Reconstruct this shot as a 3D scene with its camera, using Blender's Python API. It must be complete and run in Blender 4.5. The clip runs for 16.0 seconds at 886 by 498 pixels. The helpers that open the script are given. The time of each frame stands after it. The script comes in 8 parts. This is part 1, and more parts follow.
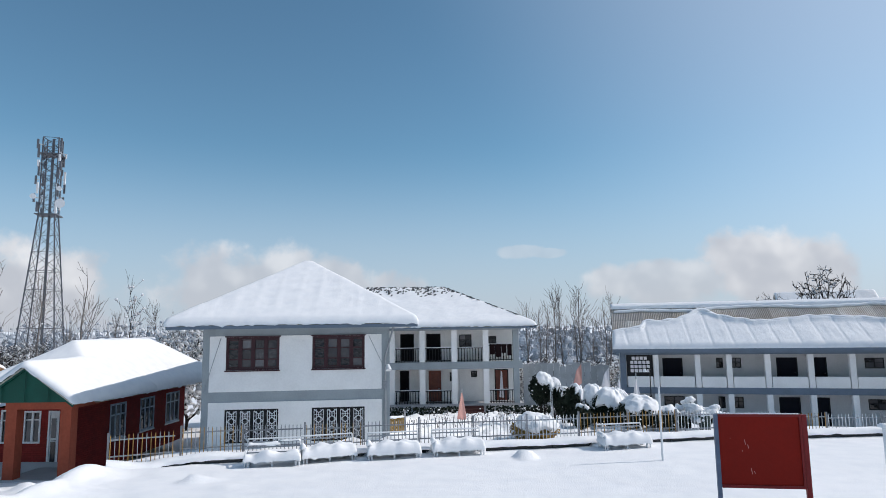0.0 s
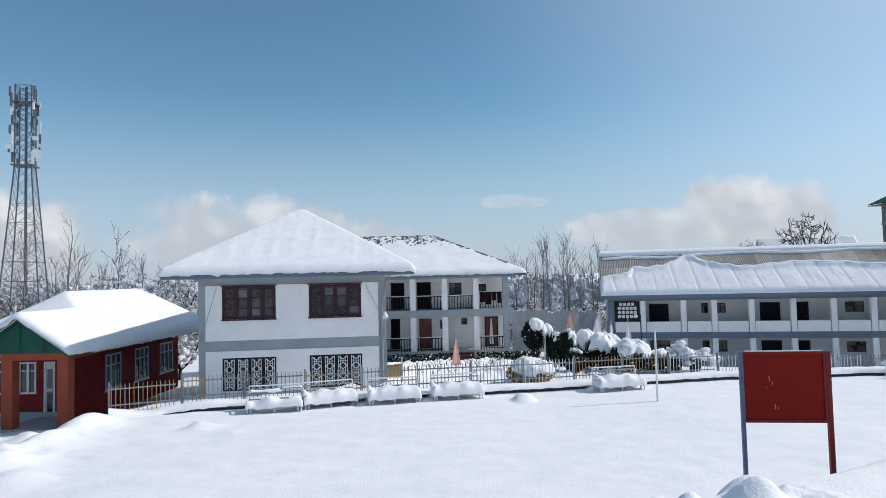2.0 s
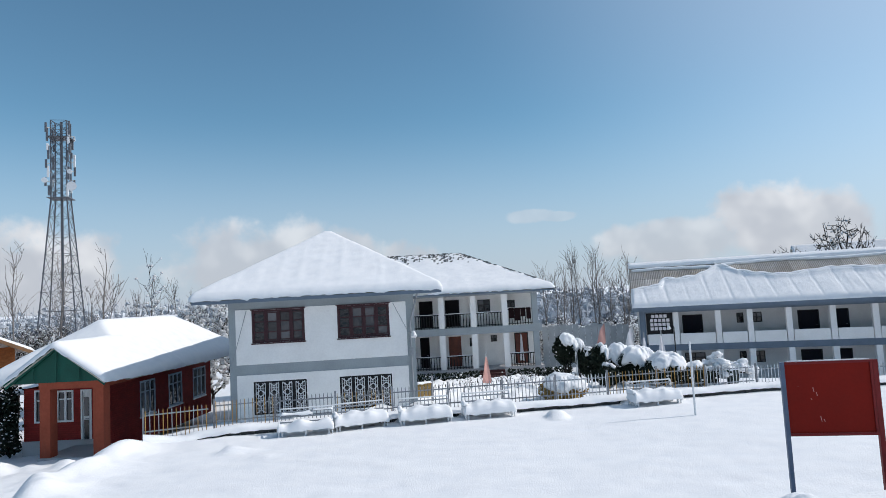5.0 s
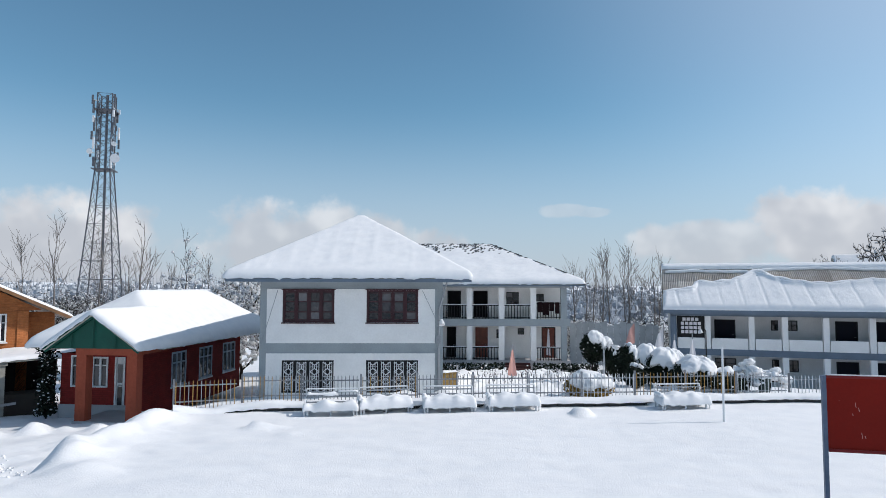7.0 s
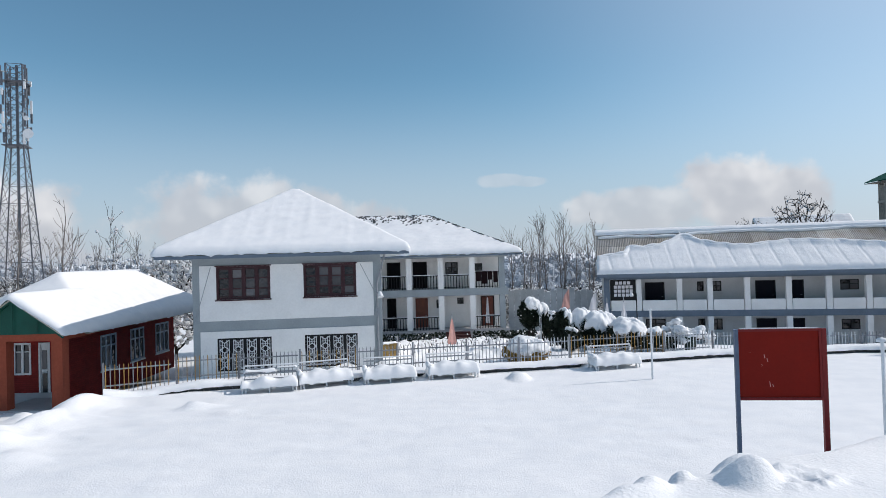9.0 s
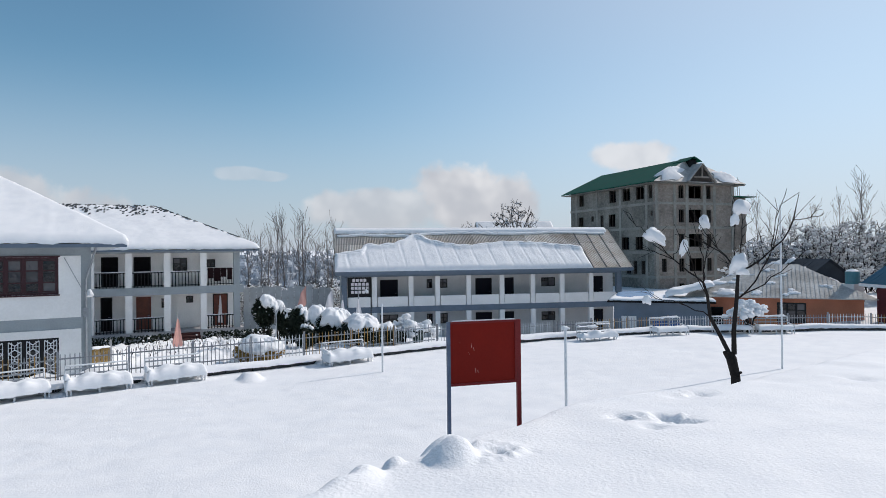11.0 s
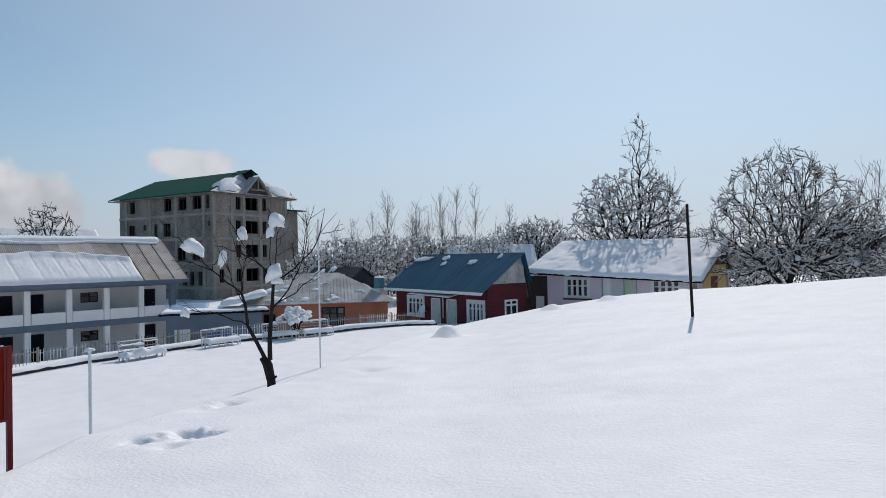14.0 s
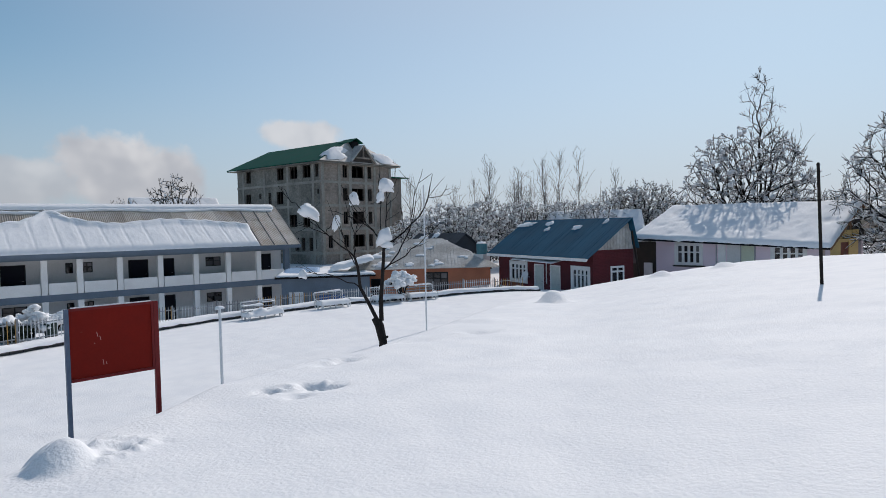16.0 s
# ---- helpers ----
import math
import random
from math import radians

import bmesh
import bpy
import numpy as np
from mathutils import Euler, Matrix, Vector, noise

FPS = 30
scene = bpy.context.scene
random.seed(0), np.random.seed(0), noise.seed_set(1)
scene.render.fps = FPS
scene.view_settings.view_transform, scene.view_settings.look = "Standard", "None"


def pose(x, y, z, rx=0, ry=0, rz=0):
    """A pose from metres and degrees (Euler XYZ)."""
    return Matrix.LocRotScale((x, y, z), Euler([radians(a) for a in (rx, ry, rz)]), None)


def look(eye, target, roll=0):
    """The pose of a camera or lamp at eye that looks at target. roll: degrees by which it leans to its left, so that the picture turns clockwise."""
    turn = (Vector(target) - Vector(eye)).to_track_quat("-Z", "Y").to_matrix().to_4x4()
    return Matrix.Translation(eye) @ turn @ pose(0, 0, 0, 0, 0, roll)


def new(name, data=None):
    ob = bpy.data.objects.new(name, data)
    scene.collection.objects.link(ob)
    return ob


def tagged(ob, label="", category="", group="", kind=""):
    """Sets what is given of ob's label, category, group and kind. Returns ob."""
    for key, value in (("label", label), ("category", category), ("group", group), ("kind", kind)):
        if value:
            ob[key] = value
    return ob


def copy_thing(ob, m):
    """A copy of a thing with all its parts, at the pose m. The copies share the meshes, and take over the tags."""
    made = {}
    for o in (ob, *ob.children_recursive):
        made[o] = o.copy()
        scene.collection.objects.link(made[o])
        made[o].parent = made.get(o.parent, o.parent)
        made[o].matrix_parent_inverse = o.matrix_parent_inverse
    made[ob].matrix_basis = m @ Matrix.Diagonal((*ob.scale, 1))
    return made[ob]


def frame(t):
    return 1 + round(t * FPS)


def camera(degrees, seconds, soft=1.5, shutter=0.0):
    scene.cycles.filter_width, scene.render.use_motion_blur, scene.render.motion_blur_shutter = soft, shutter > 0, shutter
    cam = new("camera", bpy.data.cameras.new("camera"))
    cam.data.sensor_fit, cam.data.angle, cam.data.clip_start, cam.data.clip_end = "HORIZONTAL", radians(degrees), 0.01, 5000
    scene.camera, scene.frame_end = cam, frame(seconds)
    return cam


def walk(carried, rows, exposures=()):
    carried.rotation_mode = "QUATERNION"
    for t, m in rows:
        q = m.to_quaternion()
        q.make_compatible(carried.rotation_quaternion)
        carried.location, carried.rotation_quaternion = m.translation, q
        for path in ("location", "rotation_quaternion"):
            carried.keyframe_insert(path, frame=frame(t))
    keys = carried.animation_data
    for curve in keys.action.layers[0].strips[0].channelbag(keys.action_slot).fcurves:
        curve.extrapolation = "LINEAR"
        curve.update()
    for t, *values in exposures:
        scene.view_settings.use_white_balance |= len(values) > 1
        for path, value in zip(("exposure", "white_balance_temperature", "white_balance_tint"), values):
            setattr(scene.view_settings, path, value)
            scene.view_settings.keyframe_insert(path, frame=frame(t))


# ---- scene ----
cam = camera(69.46, 16.0, soft=0.88)
# seconds, x, y, z, yaw, pitch, roll
PATH = [
    (0, 0.259, -0.104, 0.080, 3.87, 7.34, -0.86),
    (0.5, 0.254, -0.070, 0.058, 6.95, 5.86, -2.43),
    (1, 0.168, 0.123, 0.038, 5.71, 3.50, -1.64),
    (1.5, -0.012, 0.054, 0.025, 2.71, 3.58, -1.42),
    (2, -0.240, -0.018, 0.008, 2.49, 2.82, -1.39),
    (2.5, -0.240, 0.029, 0.033, 3.96, 1.69, -0.17),
    (3, -0.272, -0.035, 0.054, 6.39, 7.63, 1.35),
    (3.5, -0.385, -0.018, 0.054, 8.18, 7.90, 0.10),
    (4, -0.333, 0.024, 0.031, 13.00, 4.23, -0.77),
    (4.5, -0.250, 0.085, -0.000, 7.74, 4.60, -2.78),
    (4.7, -0.212, 0.086, 0.000, 5.15, 4.54, -3.44),
    (6.8, -0.299, 0.183, 0.022, 6.42, 4.27, -0.57),
    (7, -0.292, 0.137, 0.011, 7.62, 3.60, 0.15),
    (7.5, -0.248, 0.109, 0.025, 9.53, 2.42, 0.00),
    (8, -0.230, 0.063, 0.007, 9.71, 3.10, 0.04),
    (8.5, -0.215, 0.114, 0.005, 6.72, 2.10, -0.98),
    (9, -0.182, 0.127, -0.016, 2.25, 1.00, -1.62),
    (9.5, -0.101, 0.114, 0.013, -4.37, 1.70, -2.21),
    (9.7, -0.075, 0.098, 0.001, -7.44, 1.49, -2.40),
    (11.8, 0.010, 0.125, -0.032, -23.65, -0.03, -0.17),
    (12, 0.062, 0.091, -0.011, -24.37, -0.12, -0.56),
    (12.5, 0.156, 0.037, -0.023, -36.34, 0.51, -1.09),
    (13, 0.279, -0.013, -0.035, -48.57, -0.76, -1.78),
    (13.5, 0.272, -0.044, -0.050, -51.43, -0.20, -1.67),
    (14, 0.324, -0.109, -0.023, -58.58, 0.67, -1.06),
    (14.5, 0.316, -0.178, -0.025, -64.42, -0.41, -2.07),
    (15, 0.283, -0.164, -0.036, -63.91, -1.09, -2.84),
    (15.5, 0.309, -0.072, -0.048, -59.65, -1.09, -1.97),
    (16, 0.256, 0.004, -0.075, -49.50, -2.15, -1.24),
]
walk(cam, [(t, pose(x, y, z, 90 + p, 0, w) @ pose(0, 0, 0, 0, 0, r)) for t, x, y, z, w, p, r in PATH],
     exposures=[(0, -0.07, 6600, 13), (4.5, -0.06, 6550, 12), (9.5, -0.08, 6700, 13), (12.5, -0.2, 6760, 14), (14.5, -0.34, 6710, 14), (16, -0.34, 6740, 14)])

# ---- sky and sun ----
SUN_EL, SUN_AZ = 37.5, 79.6  # degrees above the horizon; degrees from +y towards +x
sun = new("sun", bpy.data.lights.new("sun", "SUN"))
sun.data.energy, sun.data.angle, sun.data.color = 3.3, radians(0.5), (1.0, 0.955, 0.9)
_e, _a = radians(SUN_EL), radians(SUN_AZ)
SUN_DIR = Vector((math.sin(_a) * math.cos(_e), math.cos(_a) * math.cos(_e), math.sin(_e)))
sun.matrix_world = look(SUN_DIR * 60, (0, 0, 0))

world = bpy.data.worlds.new("sky")
scene.world = world
world.use_nodes = True


def sky_nodes(tree):
    nodes, links = tree.nodes, tree.links
    nodes.clear()

    def node(kind, **kw):
        n = nodes.new(kind)
        for k, v in kw.items():
            if k == "op":
                n.operation = v
            else:
                n.inputs[int(k[1:])].default_value = v
        return n

    def mt(op, a, b=None, c=None):
        n = nodes.new("ShaderNodeMath")
        n.operation = op
        for i, v in enumerate((a, b, c)):
            if v is None:
                continue
            if isinstance(v, (int, float)):
                n.inputs[i].default_value = v
            else:
                links.new(v, n.inputs[i])
        return n.outputs[0]

    out = nodes.new("ShaderNodeOutputWorld")
    sky = nodes.new("ShaderNodeTexSky")
    sky.sky_type, sky.sun_disc = "NISHITA", False
    sky.sun_elevation, sky.sun_rotation = radians(SUN_EL), radians(SUN_AZ)
    sky.altitude, sky.air_density, sky.dust_density, sky.ozone_density = 1600, 1.0, 1.2, 1.4
    coord = nodes.new("ShaderNodeTexCoord")
    sep = nodes.new("ShaderNodeSeparateXYZ")
    links.new(coord.outputs["Generated"], sep.inputs[0])
    az = mt("MULTIPLY", mt("ARCTAN2", sep.outputs[0], sep.outputs[1]), 57.2958)
    el = mt("MULTIPLY", mt("ARCSINE", sep.outputs[2]), 57.2958)
    big = nodes.new("ShaderNodeTexNoise")
    big.inputs["Scale"].default_value, big.inputs["Detail"].default_value, big.inputs["Roughness"].default_value = 13.0, 7.0, 0.56
    links.new(coord.outputs["Generated"], big.inputs["Vector"])
    wob = mt("SUBTRACT", big.outputs[0], 0.5)
    # clouds: azimuth, base elevation, half width, height, density
    mask = None
    for a, b, w, h, dens in CLOUDS:
        dx = mt("DIVIDE", mt("SUBTRACT", az, a), w)
        dy = mt("DIVIDE", mt("SUBTRACT", el, b), h)
        dy = mt("MAXIMUM", dy, mt("MULTIPLY", dy, -0.8))
        r2 = mt("ADD", mt("MULTIPLY", dx, dx), mt("MULTIPLY", dy, dy))
        v = mt("ADD", mt("SUBTRACT", 1.0, r2), mt("MULTIPLY", wob, 2.6))
        m = nodes.new("ShaderNodeMapRange")
        m.interpolation_type = "SMOOTHSTEP"
        m.inputs["From Min"].default_value, m.inputs["From Max"].default_value = 0.02, 0.62
        m.inputs["To Max"].default_value = dens
        links.new(v, m.inputs["Value"])
        mask = m.outputs[0] if mask is None else mt("MAXIMUM", mask, m.outputs[0])
    haze = nodes.new("ShaderNodeMapRange")
    haze.interpolation_type = "SMOOTHSTEP"
    haze.inputs["From Min"].default_value, haze.inputs["From Max"].default_value = 17.0, -1.0
    haze.inputs["To Max"].default_value = 0.88
    links.new(el, haze.inputs["Value"])
    gain = nodes.new("ShaderNodeMix")
    gain.data_type, gain.blend_type = "RGBA", "MULTIPLY"
    gain.inputs["Factor"].default_value = 1.0
    links.new(sky.outputs[0], gain.inputs["A"])
    gain.inputs["B"].default_value = SKY_TINT
    mix0 = nodes.new("ShaderNodeMix")
    mix0.data_type = "RGBA"
    links.new(haze.outputs[0], mix0.inputs["Factor"])
    links.new(gain.outputs["Result"], mix0.inputs["A"])
    mix0.inputs["B"].default_value = HAZE
    # the sky pales towards the sun
    dot = nodes.new("ShaderNodeVectorMath")
    dot.operation = "DOT_PRODUCT"
    links.new(coord.outputs["Generated"], dot.inputs[0])
    dot.inputs[1].default_value = SUN_DIR
    glow = nodes.new("ShaderNodeMapRange")
    glow.interpolation_type = "SMOOTHSTEP"
    glow.inputs["From Min"].default_value, glow.inputs["From Max"].default_value = 0.3, 0.98
    glow.inputs["To Max"].default_value = 0.52
    links.new(dot.outputs["Value"], glow.inputs["Value"])
    pale = nodes.new("ShaderNodeMix")
    pale.data_type = "RGBA"
    links.new(glow.outputs[0], pale.inputs["Factor"])
    links.new(mix0.outputs["Result"], pale.inputs["A"])
    pale.inputs["B"].default_value = (7.75, 8.6, 10.1, 1)
    # cloud heaps are bright on the side of the sun, greyer below
    shift = nodes.new("ShaderNodeVectorMath")
    links.new(coord.outputs["Generated"], shift.inputs[0])
    shift.inputs[1].default_value = (0.016, 0.004, 0.016)
    ahead = nodes.new("ShaderNodeTexNoise")
    soft = nodes.new("ShaderNodeTexNoise")
    for q in (ahead, soft):
        q.inputs["Scale"].default_value, q.inputs["Detail"].default_value, q.inputs["Roughness"].default_value = 11.0, 3.0, 0.45
    links.new(shift.outputs[0], ahead.inputs["Vector"])
    links.new(coord.outputs["Generated"], soft.inputs["Vector"])
    shade = nodes.new("ShaderNodeMapRange")
    shade.interpolation_type = "SMOOTHSTEP"
    shade.inputs["From Min"].default_value, shade.inputs["From Max"].default_value = -0.16, 0.2
    links.new(mt("ADD", mt("SUBTRACT", soft.outputs[0], ahead.outputs[0]), mt("MULTIPLY", mt("SUBTRACT", el, 5.6), 0.04)), shade.inputs["Value"])
    tone = nodes.new("ShaderNodeMix")
    tone.data_type = "RGBA"
    links.new(shade.outputs[0], tone.inputs["Factor"])
    tone.inputs["A"].default_value, tone.inputs["B"].default_value = CLOUD_LOW, CLOUD_TOP
    mix1 = nodes.new("ShaderNodeMix")
    mix1.data_type = "RGBA"
    links.new(mask, mix1.inputs["Factor"])
    links.new(pale.outputs["Result"], mix1.inputs["A"])
    links.new(tone.outputs["Result"], mix1.inputs["B"])
    bg = nodes.new("ShaderNodeBackground")
    bg.inputs["Strength"].default_value = 0.1
    links.new(mix1.outputs["Result"], bg.inputs["Color"])
    links.new(bg.outputs[0], out.inputs[0])


SKY_TINT = (0.96, 1.36, 1.31, 1)
HAZE = (4.9, 5.5, 6.8, 1)
CLOUD_LOW, CLOUD_TOP = (5.5, 5.9, 6.5, 1), (8.3, 8.6, 8.9, 1)
CLOUDS = [(-40, 3.2, 11, 4.9, 0.92), (-18.5, 3.4, 13, 4.7, 0.75), (3.0, 7.0, 2.4, 0.6, 0.34), (5.4, 6.8, 2.0, 0.42, 0.3), (23.8, 4.8, 6.2, 3.8, 0.9), (15.5, 4.0, 8, 1.9, 0.7),
          (37.0, 8.3, 3.8, 1.3, 0.8), (101, 7.4, 4.5, 2.0, 0.6), (-70, 8, 14, 5, 0.7), (150, 7, 20, 5, 0.6), (-140, 8, 22, 5, 0.6)]
sky_nodes(world.node_tree)


# ---- materials ----
def mat(name, col, rough=0.7, metal=0.0, var=0.15, scale=3.0, bump=0.0, bscale=20.0, col2=None, wear=0.0, wear_col=(0.3, 0.28, 0.26), piece=0.0, gloss=0.4, bricks=None):
    """A surface with stains at one scale, grain at another, relief and, if asked for, worn patches and a change from piece to piece."""
    m = bpy.data.materials.new(name)
    m.use_nodes = True
    nt = m.node_tree
    n, l = nt.nodes, nt.links
    bsdf = n["Principled BSDF"]
    bsdf.inputs["Metallic"].default_value = metal
    bsdf.inputs["Specular IOR Level"].default_value = gloss
    coord = n.new("ShaderNodeTexCoord")
    big = n.new("ShaderNodeTexNoise")
    big.inputs["Scale"].default_value, big.inputs["Detail"].default_value = scale, 5
    fine = n.new("ShaderNodeTexNoise")
    fine.inputs["Scale"].default_value, fine.inputs["Detail"].default_value = bscale, 6
    for t in (big, fine):
        l.new(coord.outputs["Object"], t.inputs["Vector"])
    ramp = n.new("ShaderNodeValToRGB")
    c2 = col2 or tuple(c * (1 - var) for c in col)
    ramp.color_ramp.elements[0].color, ramp.color_ramp.elements[1].color = (*c2, 1), (*[min(1, c * (1 + var * 0.5)) for c in col], 1)
    ramp.color_ramp.elements[0].position, ramp.color_ramp.elements[1].position = 0.3, 0.66
    add = n.new("ShaderNodeMath")
    add.operation = "MULTIPLY_ADD"
    l.new(fine.outputs[0], add.inputs[0])
    add.inputs[1].default_value = 0.45
    sub = n.new("ShaderNodeMath")
    sub.operation = "MULTIPLY_ADD"
    l.new(big.outputs[0], sub.inputs[0])
    sub.inputs[1].default_value, sub.inputs[2].default_value = 0.75, -0.1
    l.new(sub.outputs[0], add.inputs[2])
    l.new(add.outputs[0], ramp.inputs[0])
    colour = ramp.outputs[0]
    if wear:
        edge = n.new("ShaderNodeTexNoise")
        edge.inputs["Scale"].default_value, edge.inputs["Detail"].default_value, edge.inputs["Roughness"].default_value = scale * 1.7, 8, 0.7
        l.new(coord.outputs["Object"], edge.inputs["Vector"])
        pick = n.new("ShaderNodeMapRange")
        pick.inputs["From Min"].default_value, pick.inputs["From Max"].default_value = 0.68 - wear * 0.2, 0.76 - wear * 0.2
        l.new(edge.outputs[0], pick.inputs["Value"])
        mix = n.new("ShaderNodeMix")
        mix.data_type = "RGBA"
        l.new(pick.outputs[0], mix.inputs["Factor"])
        l.new(colour, mix.inputs["A"])
        mix.inputs["B"].default_value = (*wear_col, 1)
        colour = mix.outputs["Result"]
    if piece:
        info = n.new("ShaderNodeObjectInfo")
        hsv = n.new("ShaderNodeHueSaturation")
        mr = n.new("ShaderNodeMapRange")
        mr.inputs["To Min"].default_value, mr.inputs["To Max"].default_value = 1 - piece, 1 + piece
        l.new(info.outputs["Random"], mr.inputs["Value"])
        l.new(mr.outputs[0], hsv.inputs["Value"])
        l.new(colour, hsv.inputs["Color"])
        colour = hsv.outputs[0]
    course = None
    if bricks:
        sep, com, tex = n.new("ShaderNodeSeparateXYZ"), n.new("ShaderNodeCombineXYZ"), n.new("ShaderNodeTexBrick")
        sum_ = n.new("ShaderNodeMath")
        l.new(coord.outputs["Object"], sep.inputs[0])
        l.new(sep.outputs[0], sum_.inputs[0]), l.new(sep.outputs[1], sum_.inputs[1])
        l.new(sum_.outputs[0], com.inputs[0]), l.new(sep.outputs[2], com.inputs[1])
        l.new(com.outputs[0], tex.inputs["Vector"])
        tex.inputs["Scale"].default_value, tex.inputs["Mortar Size"].default_value = 1.0, 0.012
        tex.inputs["Brick Width"].default_value, tex.inputs["Row Height"].default_value = 0.24, 0.085
        tex.inputs["Color1"].default_value, tex.inputs["Color2"].default_value = (1.08, 1.07, 1.06, 1), (0.84, 0.83, 0.83, 1)
        tex.inputs["Mortar"].default_value = (*bricks, 1)
        mul = n.new("ShaderNodeMix")
        mul.data_type, mul.blend_type = "RGBA", "MULTIPLY"
        mul.inputs["Factor"].default_value = 1.0
        l.new(colour, mul.inputs["A"]), l.new(tex.outputs["Color"], mul.inputs["B"])
        colour, course = mul.outputs["Result"], tex.outputs["Fac"]
    l.new(colour, bsdf.inputs["Base Color"])
    rr = n.new("ShaderNodeMapRange")
    rr.inputs["To Min"].default_value, rr.inputs["To Max"].default_value = max(0.04, rough - 0.12), min(1, rough + 0.12)
    l.new(big.outputs[0], rr.inputs["Value"])
    l.new(rr.outputs[0], bsdf.inputs["Roughness"])
    if bump:
        b = n.new("ShaderNodeBump")
        b.inputs["Strength"].default_value, b.inputs["Distance"].default_value = 1.0, bump
        l.new(fine.outputs[0], b.inputs["Height"])
        normal = b.outputs[0]
        if course:
            joint = n.new("ShaderNodeBump")
            joint.invert = True
            joint.inputs["Distance"].default_value = 0.012
            l.new(course, joint.inputs["Height"]), l.new(normal, joint.inputs["Normal"])
            normal = joint.outputs[0]
        l.new(normal, bsdf.inputs["Normal"])
    return m


def snow_mat(name, lump=0.05, scale=2.2, grain=0.012):
    m = bpy.data.materials.new(name)
    m.use_nodes = True
    nt = m.node_tree
    n, l = nt.nodes, nt.links
    bsdf = n["Principled BSDF"]
    coord = n.new("ShaderNodeTexCoord")
    a = n.new("ShaderNodeTexNoise")
    a.inputs["Scale"].default_value, a.inputs["Detail"].default_value = scale, 8
    b = n.new("ShaderNodeTexNoise")
    b.inputs["Scale"].default_value, b.inputs["Detail"].default_value = 26.0, 6
    for t in (a, b):
        l.new(coord.outputs["Object"], t.inputs["Vector"])
    ramp = n.new("ShaderNodeValToRGB")
    ramp.color_ramp.elements[0].color, ramp.color_ramp.elements[1].color = (0.805, 0.82, 0.842, 1), (0.865, 0.873, 0.884, 1)
    ramp.color_ramp.elements[0].position, ramp.color_ramp.elements[1].position = 0.3, 0.6
    l.new(a.outputs[0], ramp.inputs[0])
    l.new(ramp.outputs[0], bsdf.inputs["Base Color"])
    bsdf.inputs["Roughness"].default_value = 0.75
    bsdf.inputs["Specular IOR Level"].default_value = 0.25
    b1, b2 = n.new("ShaderNodeBump"), n.new("ShaderNodeBump")
    b1.inputs["Distance"].default_value, b2.inputs["Distance"].default_value = lump, grain
    l.new(a.outputs[0], b1.inputs["Height"])
    l.new(b.outputs[0], b2.inputs["Height"])
    l.new(b1.outputs[0], b2.inputs["Normal"])
    l.new(b2.outputs[0], bsdf.inputs["Normal"])
    return m


def glass_mat():
    m = bpy.data.materials.new("window_glass")
    m.use_nodes = True
    b = m.node_tree.nodes["Principled BSDF"]
    b.inputs["Base Color"].default_value = (0.025, 0.025, 0.03, 1)
    b.inputs["Roughness"].default_value = 0.06
    b.inputs["Transmission Weight"].default_value = 0.0
    n, l = m.node_tree.nodes, m.node_tree.links
    coord, wave, bump = n.new("ShaderNodeTexCoord"), n.new("ShaderNodeTexNoise"), n.new("ShaderNodeBump")
    wave.inputs["Scale"].default_value, wave.inputs["Detail"].default_value = 2.3, 2
    bump.inputs["Distance"].default_value = 0.05
    l.new(coord.outputs["Object"], wave.inputs["Vector"])
    l.new(wave.outputs[0], bump.inputs["Height"])
    l.new(bump.outputs[0], b.inputs["Normal"])
    info, ramp = n.new("ShaderNodeObjectInfo"), n.new("ShaderNodeValToRGB")
    ramp.color_ramp.elements[0].color, ramp.color_ramp.elements[1].color = (0.01, 0.01, 0.013, 1), (0.16, 0.155, 0.165, 1)
    ramp.color_ramp.elements[0].position, ramp.color_ramp.elements[1].position = 0.45, 1.0
    l.new(info.outputs["Random"], ramp.inputs[0])
    l.new(ramp.outputs[0], b.inputs["Base Color"])
    return m


def bough_snow():
    """Thin snow on twigs: part of the light goes through it."""
    m = snow_mat("bough_snow", 0.001, 2.6, 0.004)
    n, l = m.node_tree.nodes, m.node_tree.links
    thin = n.new("ShaderNodeBsdfTranslucent")
    thin.inputs["Color"].default_value = (0.88, 0.89, 0.9, 1)
    mix = n.new("ShaderNodeMixShader")
    mix.inputs[0].default_value = 0.55
    l.new(n["Principled BSDF"].outputs[0], mix.inputs[1])
    l.new(thin.outputs[0], mix.inputs[2])
    l.new(mix.outputs[0], n["Material Output"].inputs["Surface"])
    return m


BOUGH_SNOW = bough_snow()
SNOW = snow_mat("fresh_snow", 0.026, 1.5, 0.0095)
ROOF_SNOW = snow_mat("roof_snow", 0.0015, 2.6, 0.008)
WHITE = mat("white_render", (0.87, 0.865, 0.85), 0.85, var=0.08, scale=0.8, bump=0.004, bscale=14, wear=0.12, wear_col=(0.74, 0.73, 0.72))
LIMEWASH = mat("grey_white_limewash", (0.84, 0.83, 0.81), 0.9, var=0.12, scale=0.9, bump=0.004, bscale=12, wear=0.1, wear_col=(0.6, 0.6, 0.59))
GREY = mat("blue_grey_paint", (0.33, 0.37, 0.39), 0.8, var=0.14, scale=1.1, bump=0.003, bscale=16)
BLUEGREY = mat("slate_blue_paint", (0.14, 0.185, 0.24), 0.75, var=0.16, scale=1.2, bump=0.003, bscale=16)
